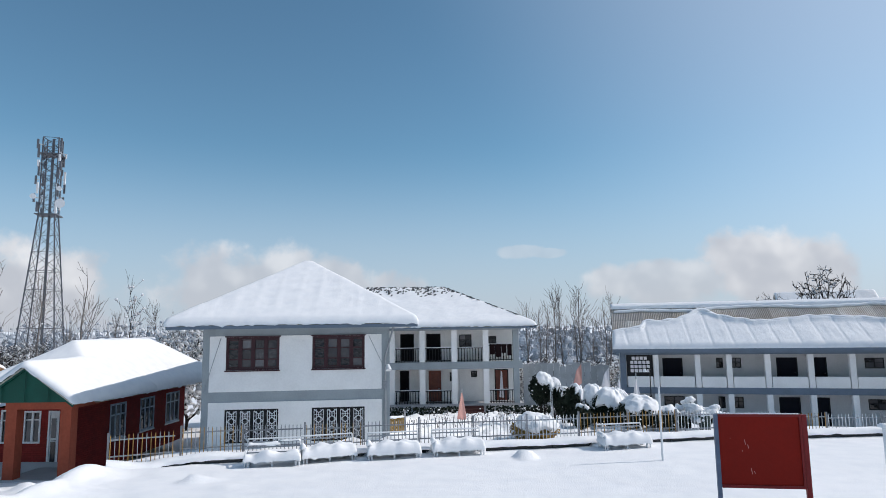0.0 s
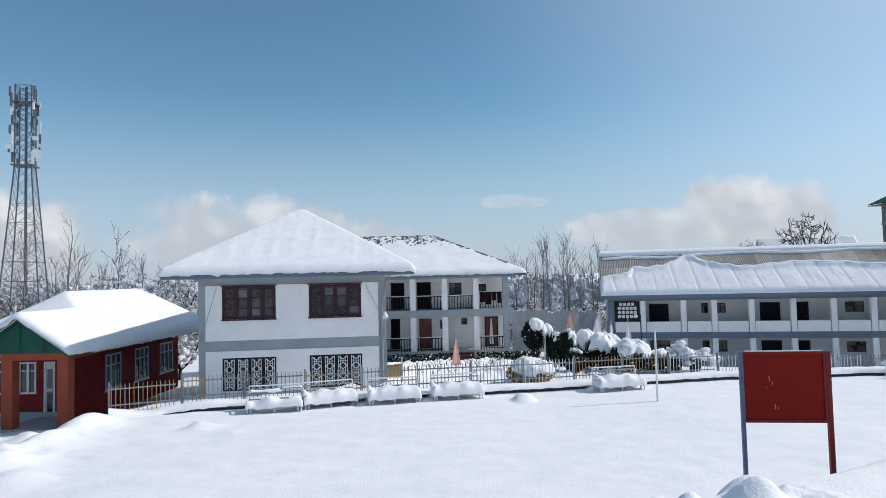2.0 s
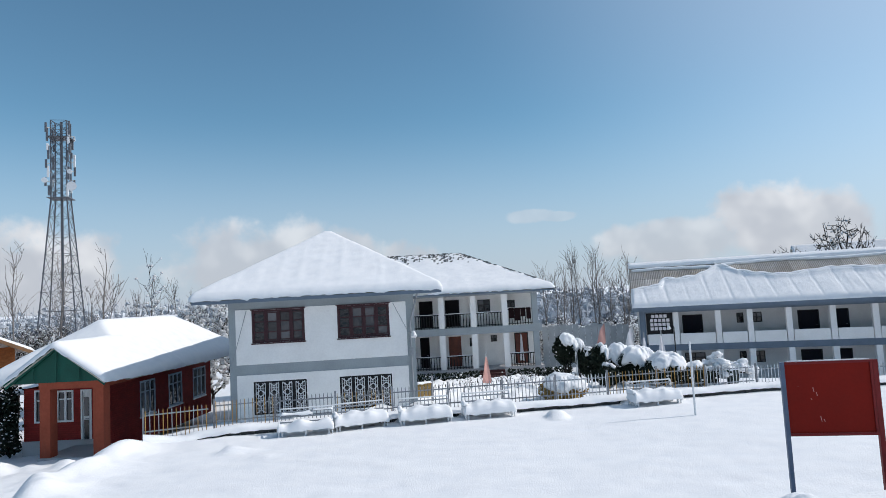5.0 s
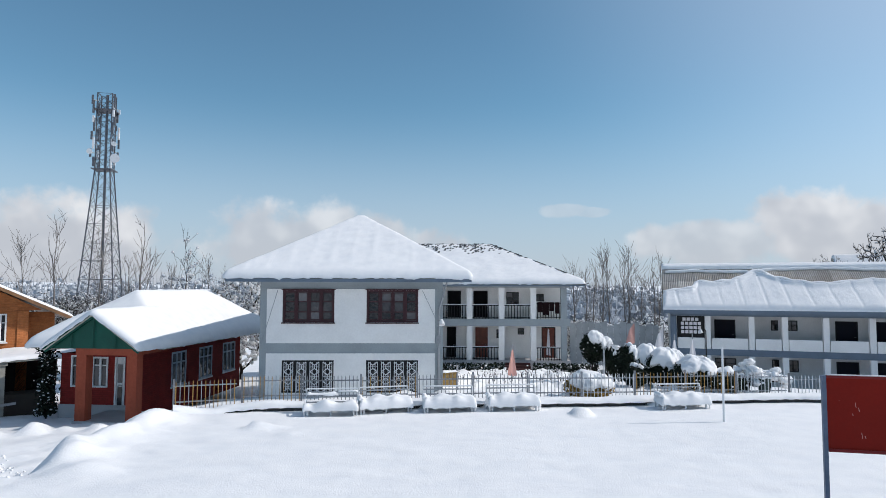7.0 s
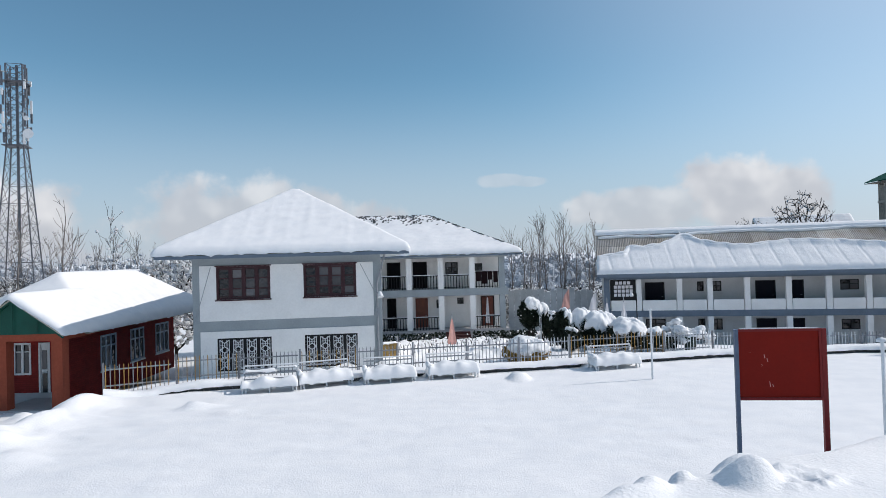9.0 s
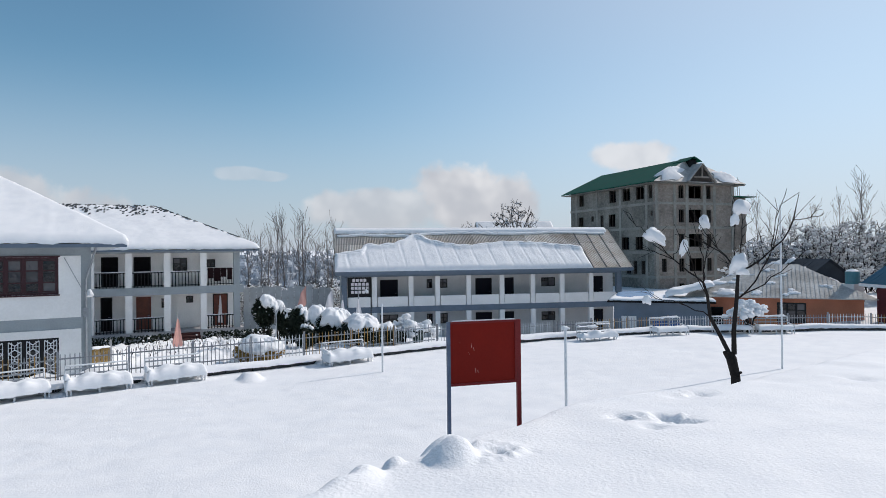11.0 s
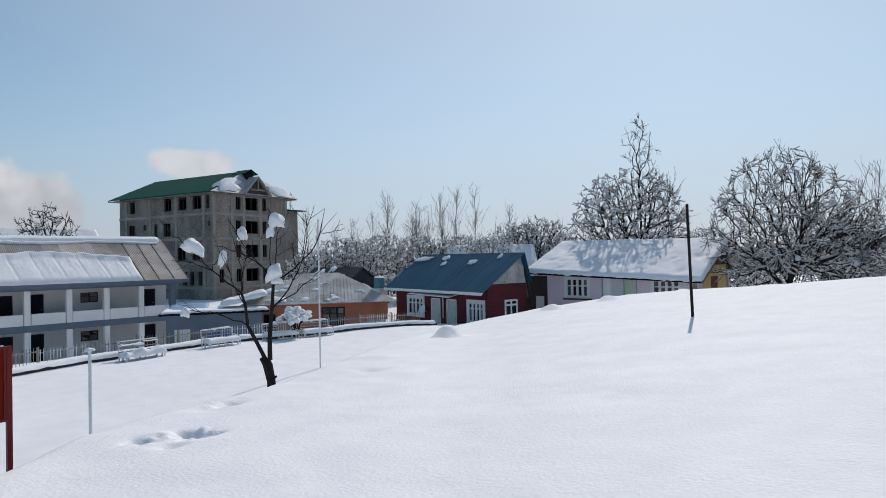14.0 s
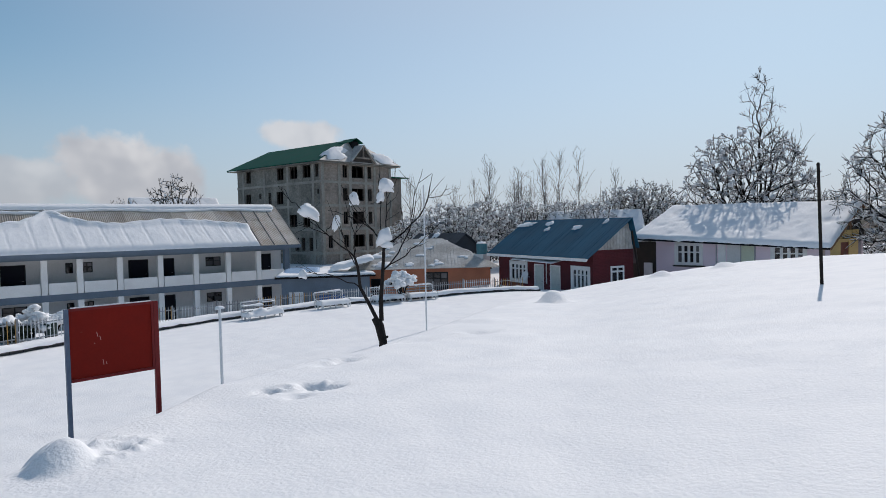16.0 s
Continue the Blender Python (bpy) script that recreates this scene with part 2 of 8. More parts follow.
PALE = mat("pale_grey_render", (0.6, 0.61, 0.61), 0.85, var=0.12, scale=0.7, bump=0.004, bscale=12, wear=0.1, wear_col=(0.36, 0.38, 0.4))
MAROON = mat("maroon_window_paint", (0.045, 0.01, 0.015), 0.55, var=0.3, scale=5, bump=0.001)
BLACKP = mat("black_paint", (0.01, 0.01, 0.011), 0.7, var=0.2, scale=6)
# near-black for added inner sheets: the shade of unlit rooms put into the colour
DARKIN = mat("painted_room_shade", (0.02, 0.021, 0.023), 0.9, var=0.2, gloss=0.05)
DOORDARK = mat("dark_door_wood", (0.01, 0.0095, 0.011), 0.85, var=0.3, scale=4, gloss=0.1)
DOORRED = mat("red_brown_door_wood", (0.16, 0.04, 0.022), 0.5, var=0.35, scale=3)
BRICKRED = mat("brick_red_paint", (0.27, 0.031, 0.026), 0.8, var=0.2, scale=1.3, bump=0.004, bscale=12, piece=0.06, gloss=0.15, bricks=(0.78, 0.8, 0.8))
TERRA = mat("terracotta_paint", (0.36, 0.085, 0.048), 0.85, var=0.2, scale=1.2, bump=0.004, bscale=12, gloss=0.15)
OCHRE = mat("ochre_brick", (0.46, 0.165, 0.06), 0.85, var=0.3, scale=1.2, bump=0.005, bscale=10, piece=0.12, gloss=0.15, bricks=(0.95, 1.0, 1.1), wear=0.1, wear_col=(0.3, 0.09, 0.03))
GREEN = mat("green_sheet", (0.008, 0.085, 0.06), 0.45, var=0.25, scale=1.5, gloss=0.2)
GREENROOF = mat("green_roof_sheet", (0.004, 0.085, 0.06), 0.8, var=0.2, scale=0.5, gloss=0.1)
DARKTIN = mat("dark_wet_tin", (0.06, 0.066, 0.072), 0.6, var=0.3, scale=3, gloss=0.2)
TIN = mat("weathered_tin", (0.42, 0.42, 0.385), 0.5, metal=0.1, var=0.3, scale=0.7, bump=0.003, bscale=9, col2=(0.28, 0.25, 0.2), piece=0.3)
SHEETTIN = mat("rust_streaked_tin", (0.38, 0.375, 0.36), 0.6, metal=0.1, var=0.35, scale=0.6, bump=0.003, bscale=9, col2=(0.26, 0.22, 0.17), wear=0.3, wear_col=(0.25, 0.19, 0.14), piece=0.35, gloss=0.25)
BLUEROOF = mat("blue_roof_sheet", (0.02, 0.1, 0.165), 0.75, var=0.2, scale=0.6, piece=0.05, gloss=0.12)
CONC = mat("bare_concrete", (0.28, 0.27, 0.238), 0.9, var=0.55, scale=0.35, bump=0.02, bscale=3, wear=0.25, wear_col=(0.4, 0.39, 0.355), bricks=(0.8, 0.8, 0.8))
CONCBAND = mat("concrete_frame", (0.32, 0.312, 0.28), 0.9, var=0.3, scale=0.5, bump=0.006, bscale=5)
# paler, browner copy of CONC: light on the front faces is put into the colour
CONCLIT = mat("lit_block_wall", (0.37, 0.315, 0.27), 0.9, var=0.5, scale=0.35, bump=0.02, bscale=3, wear=0.25, wear_col=(0.5, 0.46, 0.42), bricks=(0.8, 0.85, 0.9))
CONCDARK = mat("dark_timber_frame", (0.06, 0.05, 0.042), 0.9, var=0.3, scale=2)
WOODW = mat("white_window_paint", (0.74, 0.75, 0.75), 0.55, var=0.1, scale=3)
IRON = mat("grey_painted_iron", (0.24, 0.25, 0.27), 0.6, var=0.3, scale=5, piece=0.25)
MASTSTEEL = mat("mast_steel", (0.13, 0.14, 0.16), 0.5, metal=0.3, var=0.3, scale=4)
POPLARBARK = mat("pale_poplar_bark", (0.2, 0.185, 0.175), 0.9, var=0.3, scale=5)
RUSTTIN = mat("old_grey_tin", (0.5, 0.5, 0.485), 0.6, metal=0.1, var=0.4, scale=0.9, bump=0.003, bscale=9, col2=(0.3, 0.285, 0.265), gloss=0.2)
SLATE = mat("dark_slate_sheet", (0.045, 0.055, 0.068), 0.7, var=0.3, scale=1.2, piece=0.1, gloss=0.15)
DULLYELLOW = mat("dull_yellow_plank", (0.28, 0.18, 0.06), 0.8, var=0.4, scale=4)
STEEL = mat("grey_steel", (0.3, 0.32, 0.34), 0.5, metal=0.4, var=0.2, scale=4)
WHITEPOLE = mat("white_pole_paint", (0.7, 0.72, 0.74), 0.5, var=0.12, scale=4)
YELLOW = mat("yellow_fence_paint", (0.36, 0.21, 0.06), 0.6, var=0.45, scale=5, piece=0.3)
FRAMEBLUE = mat("pale_blue_window_paint", (0.42, 0.48, 0.56), 0.55, var=0.15, scale=4)
SHEET = mat("pale_grey_sheet", (0.42, 0.45, 0.47), 0.6, var=0.25, scale=1.2, piece=0.12)
DOORNAVY = mat("dark_navy_door", (0.008, 0.009, 0.016), 0.7, var=0.3, scale=4, gloss=0.15)
SIGNRED = mat("sign_red_paint", (0.225, 0.016, 0.01), 0.8, var=0.1, scale=2.5, bump=0.0006, bscale=40, wear=-0.12, wear_col=(0.4, 0.28, 0.25), gloss=0.12)
SIGNEDGE = mat("sign_edge_red", (0.2, 0.02, 0.02), 0.5, var=0.15, scale=3, gloss=0.2)
POSTBLUE = mat("blue_grey_post", (0.1, 0.135, 0.2), 0.5, var=0.2, scale=4)
BARK = mat("dark_bark", (0.03, 0.025, 0.023), 0.9, var=0.35, scale=6, bump=0.01, bscale=25, gloss=0.1)
BARKG = mat("grey_brown_bark", (0.085, 0.07, 0.062), 0.9, var=0.3, scale=5, bump=0.006, bscale=25)
LEAF = mat("dark_evergreen_leaf", (0.014, 0.022, 0.014), 0.7, var=0.4, scale=5, gloss=0.15)
STONE = mat("dark_kerb_stone", (0.07, 0.07, 0.072), 0.9, var=0.3, scale=3, bump=0.01, bscale=12)
PINK = mat("pink_render", (0.74, 0.62, 0.69), 0.85, var=0.1, scale=0.7, bump=0.003)
CREAM = mat("cream_render", (0.66, 0.47, 0.2), 0.85, var=0.12, scale=0.9, bump=0.003)
PLINTH = mat("grey_plinth", (0.4, 0.4, 0.41), 0.85, var=0.15, scale=1.0)
WOODB = mat("brown_plank", (0.22, 0.12, 0.06), 0.8, var=0.35, scale=3, bump=0.003)
FLAGP = mat("pink_flag_cloth", (0.62, 0.34, 0.3), 0.85, var=0.12)
FLAGW = mat("white_flag_cloth", (0.74, 0.72, 0.74), 0.85, var=0.08)
BLUEP = mat("bright_blue_paint", (0.03, 0.1, 0.3), 0.5, var=0.2)
GLASS = glass_mat()
PALEGREEN = mat("pale_green_paint", (0.52, 0.58, 0.46), 0.8, var=0.15, scale=1)
MUDBROWN = mat("mud_brown_sheet", (0.13, 0.1, 0.095), 0.8, var=0.25, scale=1.5)
PALEDOOR = mat("pale_green_door", (0.5, 0.55, 0.53), 0.6)
HUTWALL = mat("orange_limewash", (0.5, 0.19, 0.11), 0.85, var=0.22, scale=0.8, bump=0.004)


# ---- mesh helpers ----
class M:
    """Corners and faces of one mesh."""

    def __init__(self):
        self.v, self.f = [], []

    def add(self, v, f):
        o = len(self.v)
        self.v += [tuple(p) for p in v]
        self.f += [tuple(i + o for i in q) for q in f]
        return self

    def box(self, x0, y0, z0, x1, y1, z1):
        return self.add([(x0, y0, z0), (x1, y0, z0), (x1, y1, z0), (x0, y1, z0), (x0, y0, z1), (x1, y0, z1), (x1, y1, z1), (x0, y1, z1)],
                        [(3, 2, 1, 0), (4, 5, 6, 7), (0, 1, 5, 4), (1, 2, 6, 5), (2, 3, 7, 6), (3, 0, 4, 7)])

    def tube(self, p, q, r, r2=None, n=6, caps=True):
        p, q = Vector(p), Vector(q)
        d = (q - p)
        if d.length < 1e-6:
            return self
        d.normalize()
        a = d.cross(Vector((0, 0, 1)) if abs(d.z) < 0.9 else Vector((1, 0, 0))).normalized()
        b = d.cross(a)
        r2 = r if r2 is None else r2
        ring = [(math.cos(2 * math.pi * k / n), math.sin(2 * math.pi * k / n)) for k in range(n)]
        v = [p + (a * c + b * s) * r for c, s in ring] + [q + (a * c + b * s) * r2 for c, s in ring]
        f = [(k, (k + 1) % n, n + (k + 1) % n, n + k) for k in range(n)]
        if caps:
            f += [tuple(range(n - 1, -1, -1)), tuple(range(n, 2 * n))]
        return self.add(v, f)

    def bar(self, p, q, w, h):
        """A square bar from p to q, w wide and h high."""
        p, q = Vector(p), Vector(q)
        d = (q - p).normalized()
        up = Vector((0, 0, 1)) if abs(d.z) < 0.95 else Vector((0, 1, 0))
        s = d.cross(up).normalized() * (w / 2)
        u = s.cross(d).normalized() * (h / 2)
        v = [p - s - u, p + s - u, p + s + u, p - s + u, q - s - u, q + s - u, q + s + u, q - s + u]
        return self.add(v, [(3, 2, 1, 0), (4, 5, 6, 7), (0, 1, 5, 4), (1, 2, 6, 5), (2, 3, 7, 6), (3, 0, 4, 7)])

    def slab(self, poly, t):
        """A plate of thickness t (along -normal) over a planar polygon of 3D points."""
        p = [Vector(q) for q in poly]
        nrm = (p[1] - p[0]).cross(p[2] - p[1]).normalized() * t
        n = len(p)
        v = p + [q - nrm for q in p]
        f = [tuple(range(n)), tuple(range(2 * n - 1, n - 1, -1))] + [(k, n + k, n + (k + 1) % n, (k + 1) % n) for k in range(n)]
        return self.add(v, f)

    def wall(self, x0, x1, z0, z1, y, t, holes=()):
        """A wall in the xz plane, its face at y, t thick towards +y, with holes (x0, x1, z0, z1) right through."""
        xs = sorted({x0, x1, *[c for h in holes for c in h[:2]]})
        zs = sorted({z0, z1, *[c for h in holes for c in h[2:]]})
        solid = {}
        for i in range(len(xs) - 1):
            for k in range(len(zs) - 1):
                cx, cz = (xs[i] + xs[i + 1]) / 2, (zs[k] + zs[k + 1]) / 2
                solid[i, k] = not any(h[0] < cx < h[1] and h[2] < cz < h[3] for h in holes)
        o = len(self.v)
        nz = len(zs)
        self.v += [(x, yy, z) for yy in (y, y + t) for x in xs for z in zs]
        b = len(xs) * nz

        def ix(i, k, s):
            return o + s * b + i * nz + k

        for (i, k), s in solid.items():
            if not s:
                continue
            self.f.append((ix(i, k, 0), ix(i + 1, k, 0), ix(i + 1, k + 1, 0), ix(i, k + 1, 0)))
            self.f.append((ix(i, k + 1, 1), ix(i + 1, k + 1, 1), ix(i + 1, k, 1), ix(i, k, 1)))
            for di, dk, c0, c1 in ((-1, 0, (0, 1), (0, 0)), (1, 0, (1, 0), (1, 1)), (0, -1, (0, 0), (1, 0)), (0, 1, (1, 1), (0, 1))):
                if not solid.get((i + di, k + dk), False):
                    p, q = (i + c0[0], k + c0[1]), (i + c1[0], k + c1[1])
                    self.f.append((ix(*q, 0), ix(*p, 0), ix(*p, 1), ix(*q, 1)))
        return self

    def grid(self, fn, us, vs, skirt=None):
        """A sheet z = fn(u, v); with skirt, closed down to skirt(u, v) all round and below."""
        o = len(self.v)
        nv = len(vs)
        self.v += [(u, v, fn(u, v)) for u in us for v in vs]
        nu = len(us)
        self.f += [(o + i * nv + k, o + (i + 1) * nv + k, o + (i + 1) * nv + k + 1, o + i * nv + k + 1) for i in range(nu - 1) for k in range(nv - 1)]
        if skirt:
            rim = [(i, 0) for i in range(nu)] + [(nu - 1, k) for k in range(1, nv)] + [(i, nv - 1) for i in range(nu - 2, -1, -1)] + [(0, k) for k in range(nv - 2, 0, -1)]
            top = [o + i * nv + k for i, k in rim]
            b = len(self.v)
            self.v += [(us[i], vs[k], skirt(us[i], vs[k])) for i, k in rim]
            n = len(rim)
            self.f += [(top[(k + 1) % n], top[k], b + k, b + (k + 1) % n) for k in range(n)]
        return self

    def corrugated(self, x0, x1, low, high, waves, deep):
        """A ribbed sheet from x0 to x1, rising from low to high (y, z)."""
        xs = lin(x0, x1, waves * 4)
        o, n = len(self.v), len(xs)
        for (y, z), thick in ((low, 0), (high, 0), (high, 0.02), (low, 0.02)):
            self.v += [(x, y, z + deep * (0.5 if k % 4 in (1, 2) else -0.5) - thick) for k, x in enumerate(xs)]
        for k in range(n - 1):
            self.f += [(o + r * n + k, o + r * n + k + 1, o + (r + 1) % 4 * n + k + 1, o + (r + 1) % 4 * n + k) for r in range(4)]
        self.f += [(o, o + n, o + 2 * n, o + 3 * n), (o + 4 * n - 1, o + 3 * n - 1, o + 2 * n - 1, o + n - 1)]
        return self

    def moved(self, m):
        self.v = [tuple(m @ Vector(p)) for p in self.v]
        return self

    def mesh(self, name, smooth=False):
        me = bpy.data.meshes.new(name)
        me.from_pydata(self.v, [], self.f)
        if smooth:
            me.polygons.foreach_set("use_smooth", [True] * len(me.polygons))
        me.update()
        return me


def part(name, m, material, parent=None, label="", smooth=False, at=None):
    ob = new(name, m if isinstance(m, bpy.types.Mesh) else m.mesh(name, smooth))
    if not ob.data.materials:
        ob.data.materials.append(material)
    if parent is not None:
        ob.parent = parent
    if at is not None:
        ob.matrix_basis = at
    if label:
        ob["label"] = label
    return ob


def thing(name, label, category, at, group=""):
    ob = new(name)
    ob.empty_display_size = 0.3
    ob.matrix_basis = at
    return tagged(ob, label, category, group)


def solo(name, m, material, label, category, at=None, group="", smooth=False, kind=""):
    ob = part(name, m, material, None, label, smooth, at)
    return tagged(ob, label, category, group, kind)


def lin(a, b, n):
    return [a + (b - a) * k / n for k in range(n + 1)]


def steps(a, b, d):
    return lin(a, b, max(1, round((b - a) / d)))


def nz(x, y, z=0.0):
    return noise.noise(Vector((x, y, z)))


def snow_cap(fn, u0, u1, v0, v1, t, d=0.2, seed=0.0, rib=0.0, lump=0.06, edge=0.32):
    """A bed of snow of about t on a surface z = fn(u, v): rounded and uneven at its rim."""
    m = M()
    us, vs = steps(u0, u1, d), steps(v0, v1, d)

    def top(u, v):
        e = min(u - u0, u1 - u, v - v0, v1 - v)
        k = min(1.0, max(0.0, e / edge))
        round_ = math.sqrt(max(0.0, 1 - (1 - k) ** 2))
        h = t * (0.35 + 0.65 * round_) + lump * (nz(u * 0.56 + v * 0.42, v * 0.56 - u * 0.42, seed) + 0.4 * nz(u * 1.3 + v * 1.6, v * 1.3 - u * 1.6, seed + 9))
        h += rib(u, v) if callable(rib) else rib
        return fn(u, v) + max(0.03, h)

    def low(u, v):
        return fn(u, v) + 0.012 - 0.1 * max(0, nz(u * 1.9, v * 1.9, seed + 3)) - 0.1 * max(0, nz(u * 4.3, v * 4.3, seed + 4))

    return m.grid(top, us, vs, low)


def ragged_snow(fn, u, v, su, sv, t, seed):
    """A lingering patch of snow with an uneven outline on a surface z = fn(u, v)."""
    m = M()
    n, rings = 22, 5
    m.v.append((u, v, fn(u, v) + t))
    for i in range(1, rings + 1):
        for k in range(n):
            f = 2 * math.pi * k / n
            q = i / rings * (1 + 0.75 * nz(math.cos(f) * 1.5, math.sin(f) * 1.5, seed) + 0.6 * nz(math.cos(f) * 4, math.sin(f) * 4, seed + 5))
            a, b = u + math.cos(f) * q * su, v + math.sin(f) * q * sv
            m.v.append((a, b, fn(a, b) + (t * math.sqrt(max(0.0, 1 - (i / rings) ** 2)) * (1 + 0.5 * nz(a * 5, b * 5, seed)) if i < rings else -0.01)))
    m.f += [(0, 1 + k, 1 + (k + 1) % n) for k in range(n)]
    for i in range(rings - 1):
        m.f += [(1 + i * n + k, 1 + (i + 1) * n + k, 1 + (i + 1) * n + (k + 1) % n, 1 + i * n + (k + 1) % n) for k in range(n)]
    return m


def window_unit(parent, x0, x1, z0, z1, y, casements, rows, frame_mat, bar=0.06, name="window", label="", deep=0.08, sill=None):
    """A window in a wall: frame with its bars, and a pane in each light."""
    win = part(name, M().wall(x0, x1, z0, z1, y - 0.02, deep + 0.02, [(x0 + bar, x1 - bar, z0 + bar, z1 - bar)]), frame_mat, parent, label)
    w = (x1 - x0 - bar) / casements
    for k in range(1, casements):
        part("mullion", M().box(x0 + k * w, y - 0.012, z0 + bar + 0.002, x0 + k * w + bar * 1.25, y + deep, z1 - bar - 0.002), frame_mat, win)
    cuts = [z0 + bar + (z1 - z0 - 2 * bar) * r for r in rows]
    for c in cuts:
        for k in range(casements):
            part("transom", M().box(x0 + k * w + bar * 1.3, y + 0.004, c - bar * 0.3, x0 + (k + 1) * w - 0.003, y + deep * 0.7, c + bar * 0.3), frame_mat, win)
    lights = [z0 + bar * 0.6, *cuts, z1 - bar * 0.6]
    for k in range(casements):
        for a, b in zip(lights, lights[1:]):
            part("pane", M().box(x0 + k * w + bar * 0.6, y + deep * 0.45, a, x0 + (k + 1) * w + bar * 0.3, y + deep * 0.55, b - 0.002), GLASS, win)
    if sill:
        part("window_sill", M().box(x0 - 0.06, y - 0.09, z0 - 0.06, x1 + 0.06, y + 0.02, z0 - 0.004), sill, win)
    return win


def door_unit(parent, x0, x1, z0, z1, y, material, frame_mat, label=""):
    fr = M().box(x0, y - 0.02, z0, x0 + 0.07, y + 0.1, z1).box(x1 - 0.07, y - 0.02, z0, x1, y + 0.1, z1).box(x0 + 0.07, y - 0.02, z1 - 0.07, x1 - 0.07, y + 0.1, z1)
    d = part("door", fr, frame_mat, parent, label)
    lf = M().box(x0 + 0.075, y + 0.03, z0 + 0.01, x1 - 0.075, y + 0.075, z1 - 0.075)
    for a, b in ((0.08, 0.46), (0.54, 0.92)):
        h = z1 - z0
        lf.box(x0 + 0.18, y + 0.018, z0 + a * h, x1 - 0.18, y + 0.0295, z0 + b * h)
    part("leaf", lf, material, d)
    part("handle", M().tube((x1 - 0.14, y + 0.03, z0 + 1.0), (x1 - 0.14, y - 0.03, z0 + 1.0), 0.018).tube((x1 - 0.14, y - 0.03, z0 + 1.0), (x1 - 0.26, y - 0.03, z0 + 1.0), 0.013), STEEL, d)
    return d


def hose(m, pts, n):
    """One closed tube along (place, radius) pairs that run level."""
    b0 = len(m.v)
    for i, (p, r) in enumerate(pts):
        d = (pts[min(i + 1, len(pts) - 1)][0] - pts[max(i - 1, 0)][0]).normalized()
        s = d.cross(Vector((0, 0, 1))).normalized()
        u = s.cross(d)
        m.v += [tuple(p + (s * math.cos(2 * math.pi * k / n) + u * math.sin(2 * math.pi * k / n)) * r) for k in range(n)]
    for i in range(len(pts) - 1):
        a = b0 + i * n
        m.f += [(a + k, a + (k + 1) % n, a + n + (k + 1) % n, a + n + k) for k in range(n)]
    m.f += [tuple(b0 + k for k in reversed(range(n))), tuple(b0 + (len(pts) - 1) * n + k for k in range(n))]


def blob(rng, c, r):
    """A small uneven lump."""
    n, m = 6, 4
    v = []
    for i in range(1, m):
        for k in range(n):
            t, f = math.pi * i / m, 2 * math.pi * k / n
            q = r * rng.uniform(0.7, 1.25)
            v.append(Vector(c) + Vector((math.sin(t) * math.cos(f) * q, math.sin(t) * math.sin(f) * q, math.cos(t) * q * 0.75)))
    v += [Vector(c) + Vector((0, 0, r * 0.75)), Vector(c) - Vector((0, 0, r * 0.7))]
    a, b = len(v) - 2, len(v) - 1
    f = [(a, k, (k + 1) % n) for k in range(n)] + [(b, (m - 2) * n + (k + 1) % n, (m - 2) * n + k) for k in range(n)]
    for i in range(m - 2):
        f += [(i * n + k, (i + 1) * n + k, (i + 1) * n + (k + 1) % n, i * n + (k + 1) % n) for k in range(n)]
    return v, f


# ---- ground ----
KERB = [(-11.6, 19.55), (-10.1, 20.4), (-7.9, 21.1), (-2.8, 22.3), (1.1, 23.2), (3.8, 23.8), (9.2, 25.2), (15.0, 25.9), (20.2, 25.5), (24.2, 24.4), (29.3, 22.4), (33.0, 20.6)]


def along(pts, x):
    if x <= pts[0][0]:
        a, b = pts[0], pts[1]
    elif x >= pts[-1][0]:
        a, b = pts[-2], pts[-1]
    else:
        k = next(i for i in range(len(pts) - 1) if pts[i + 1][0] >= x)
        a, b = pts[k], pts[k + 1]
    return a[1] + (b[1] - a[1]) * (x - a[0]) / (b[0] - a[0])


def sstep(a, b, x):
    k = min(1.0, max(0.0, (x - a) / (b - a)))
    return k * k * (3 - 2 * k)


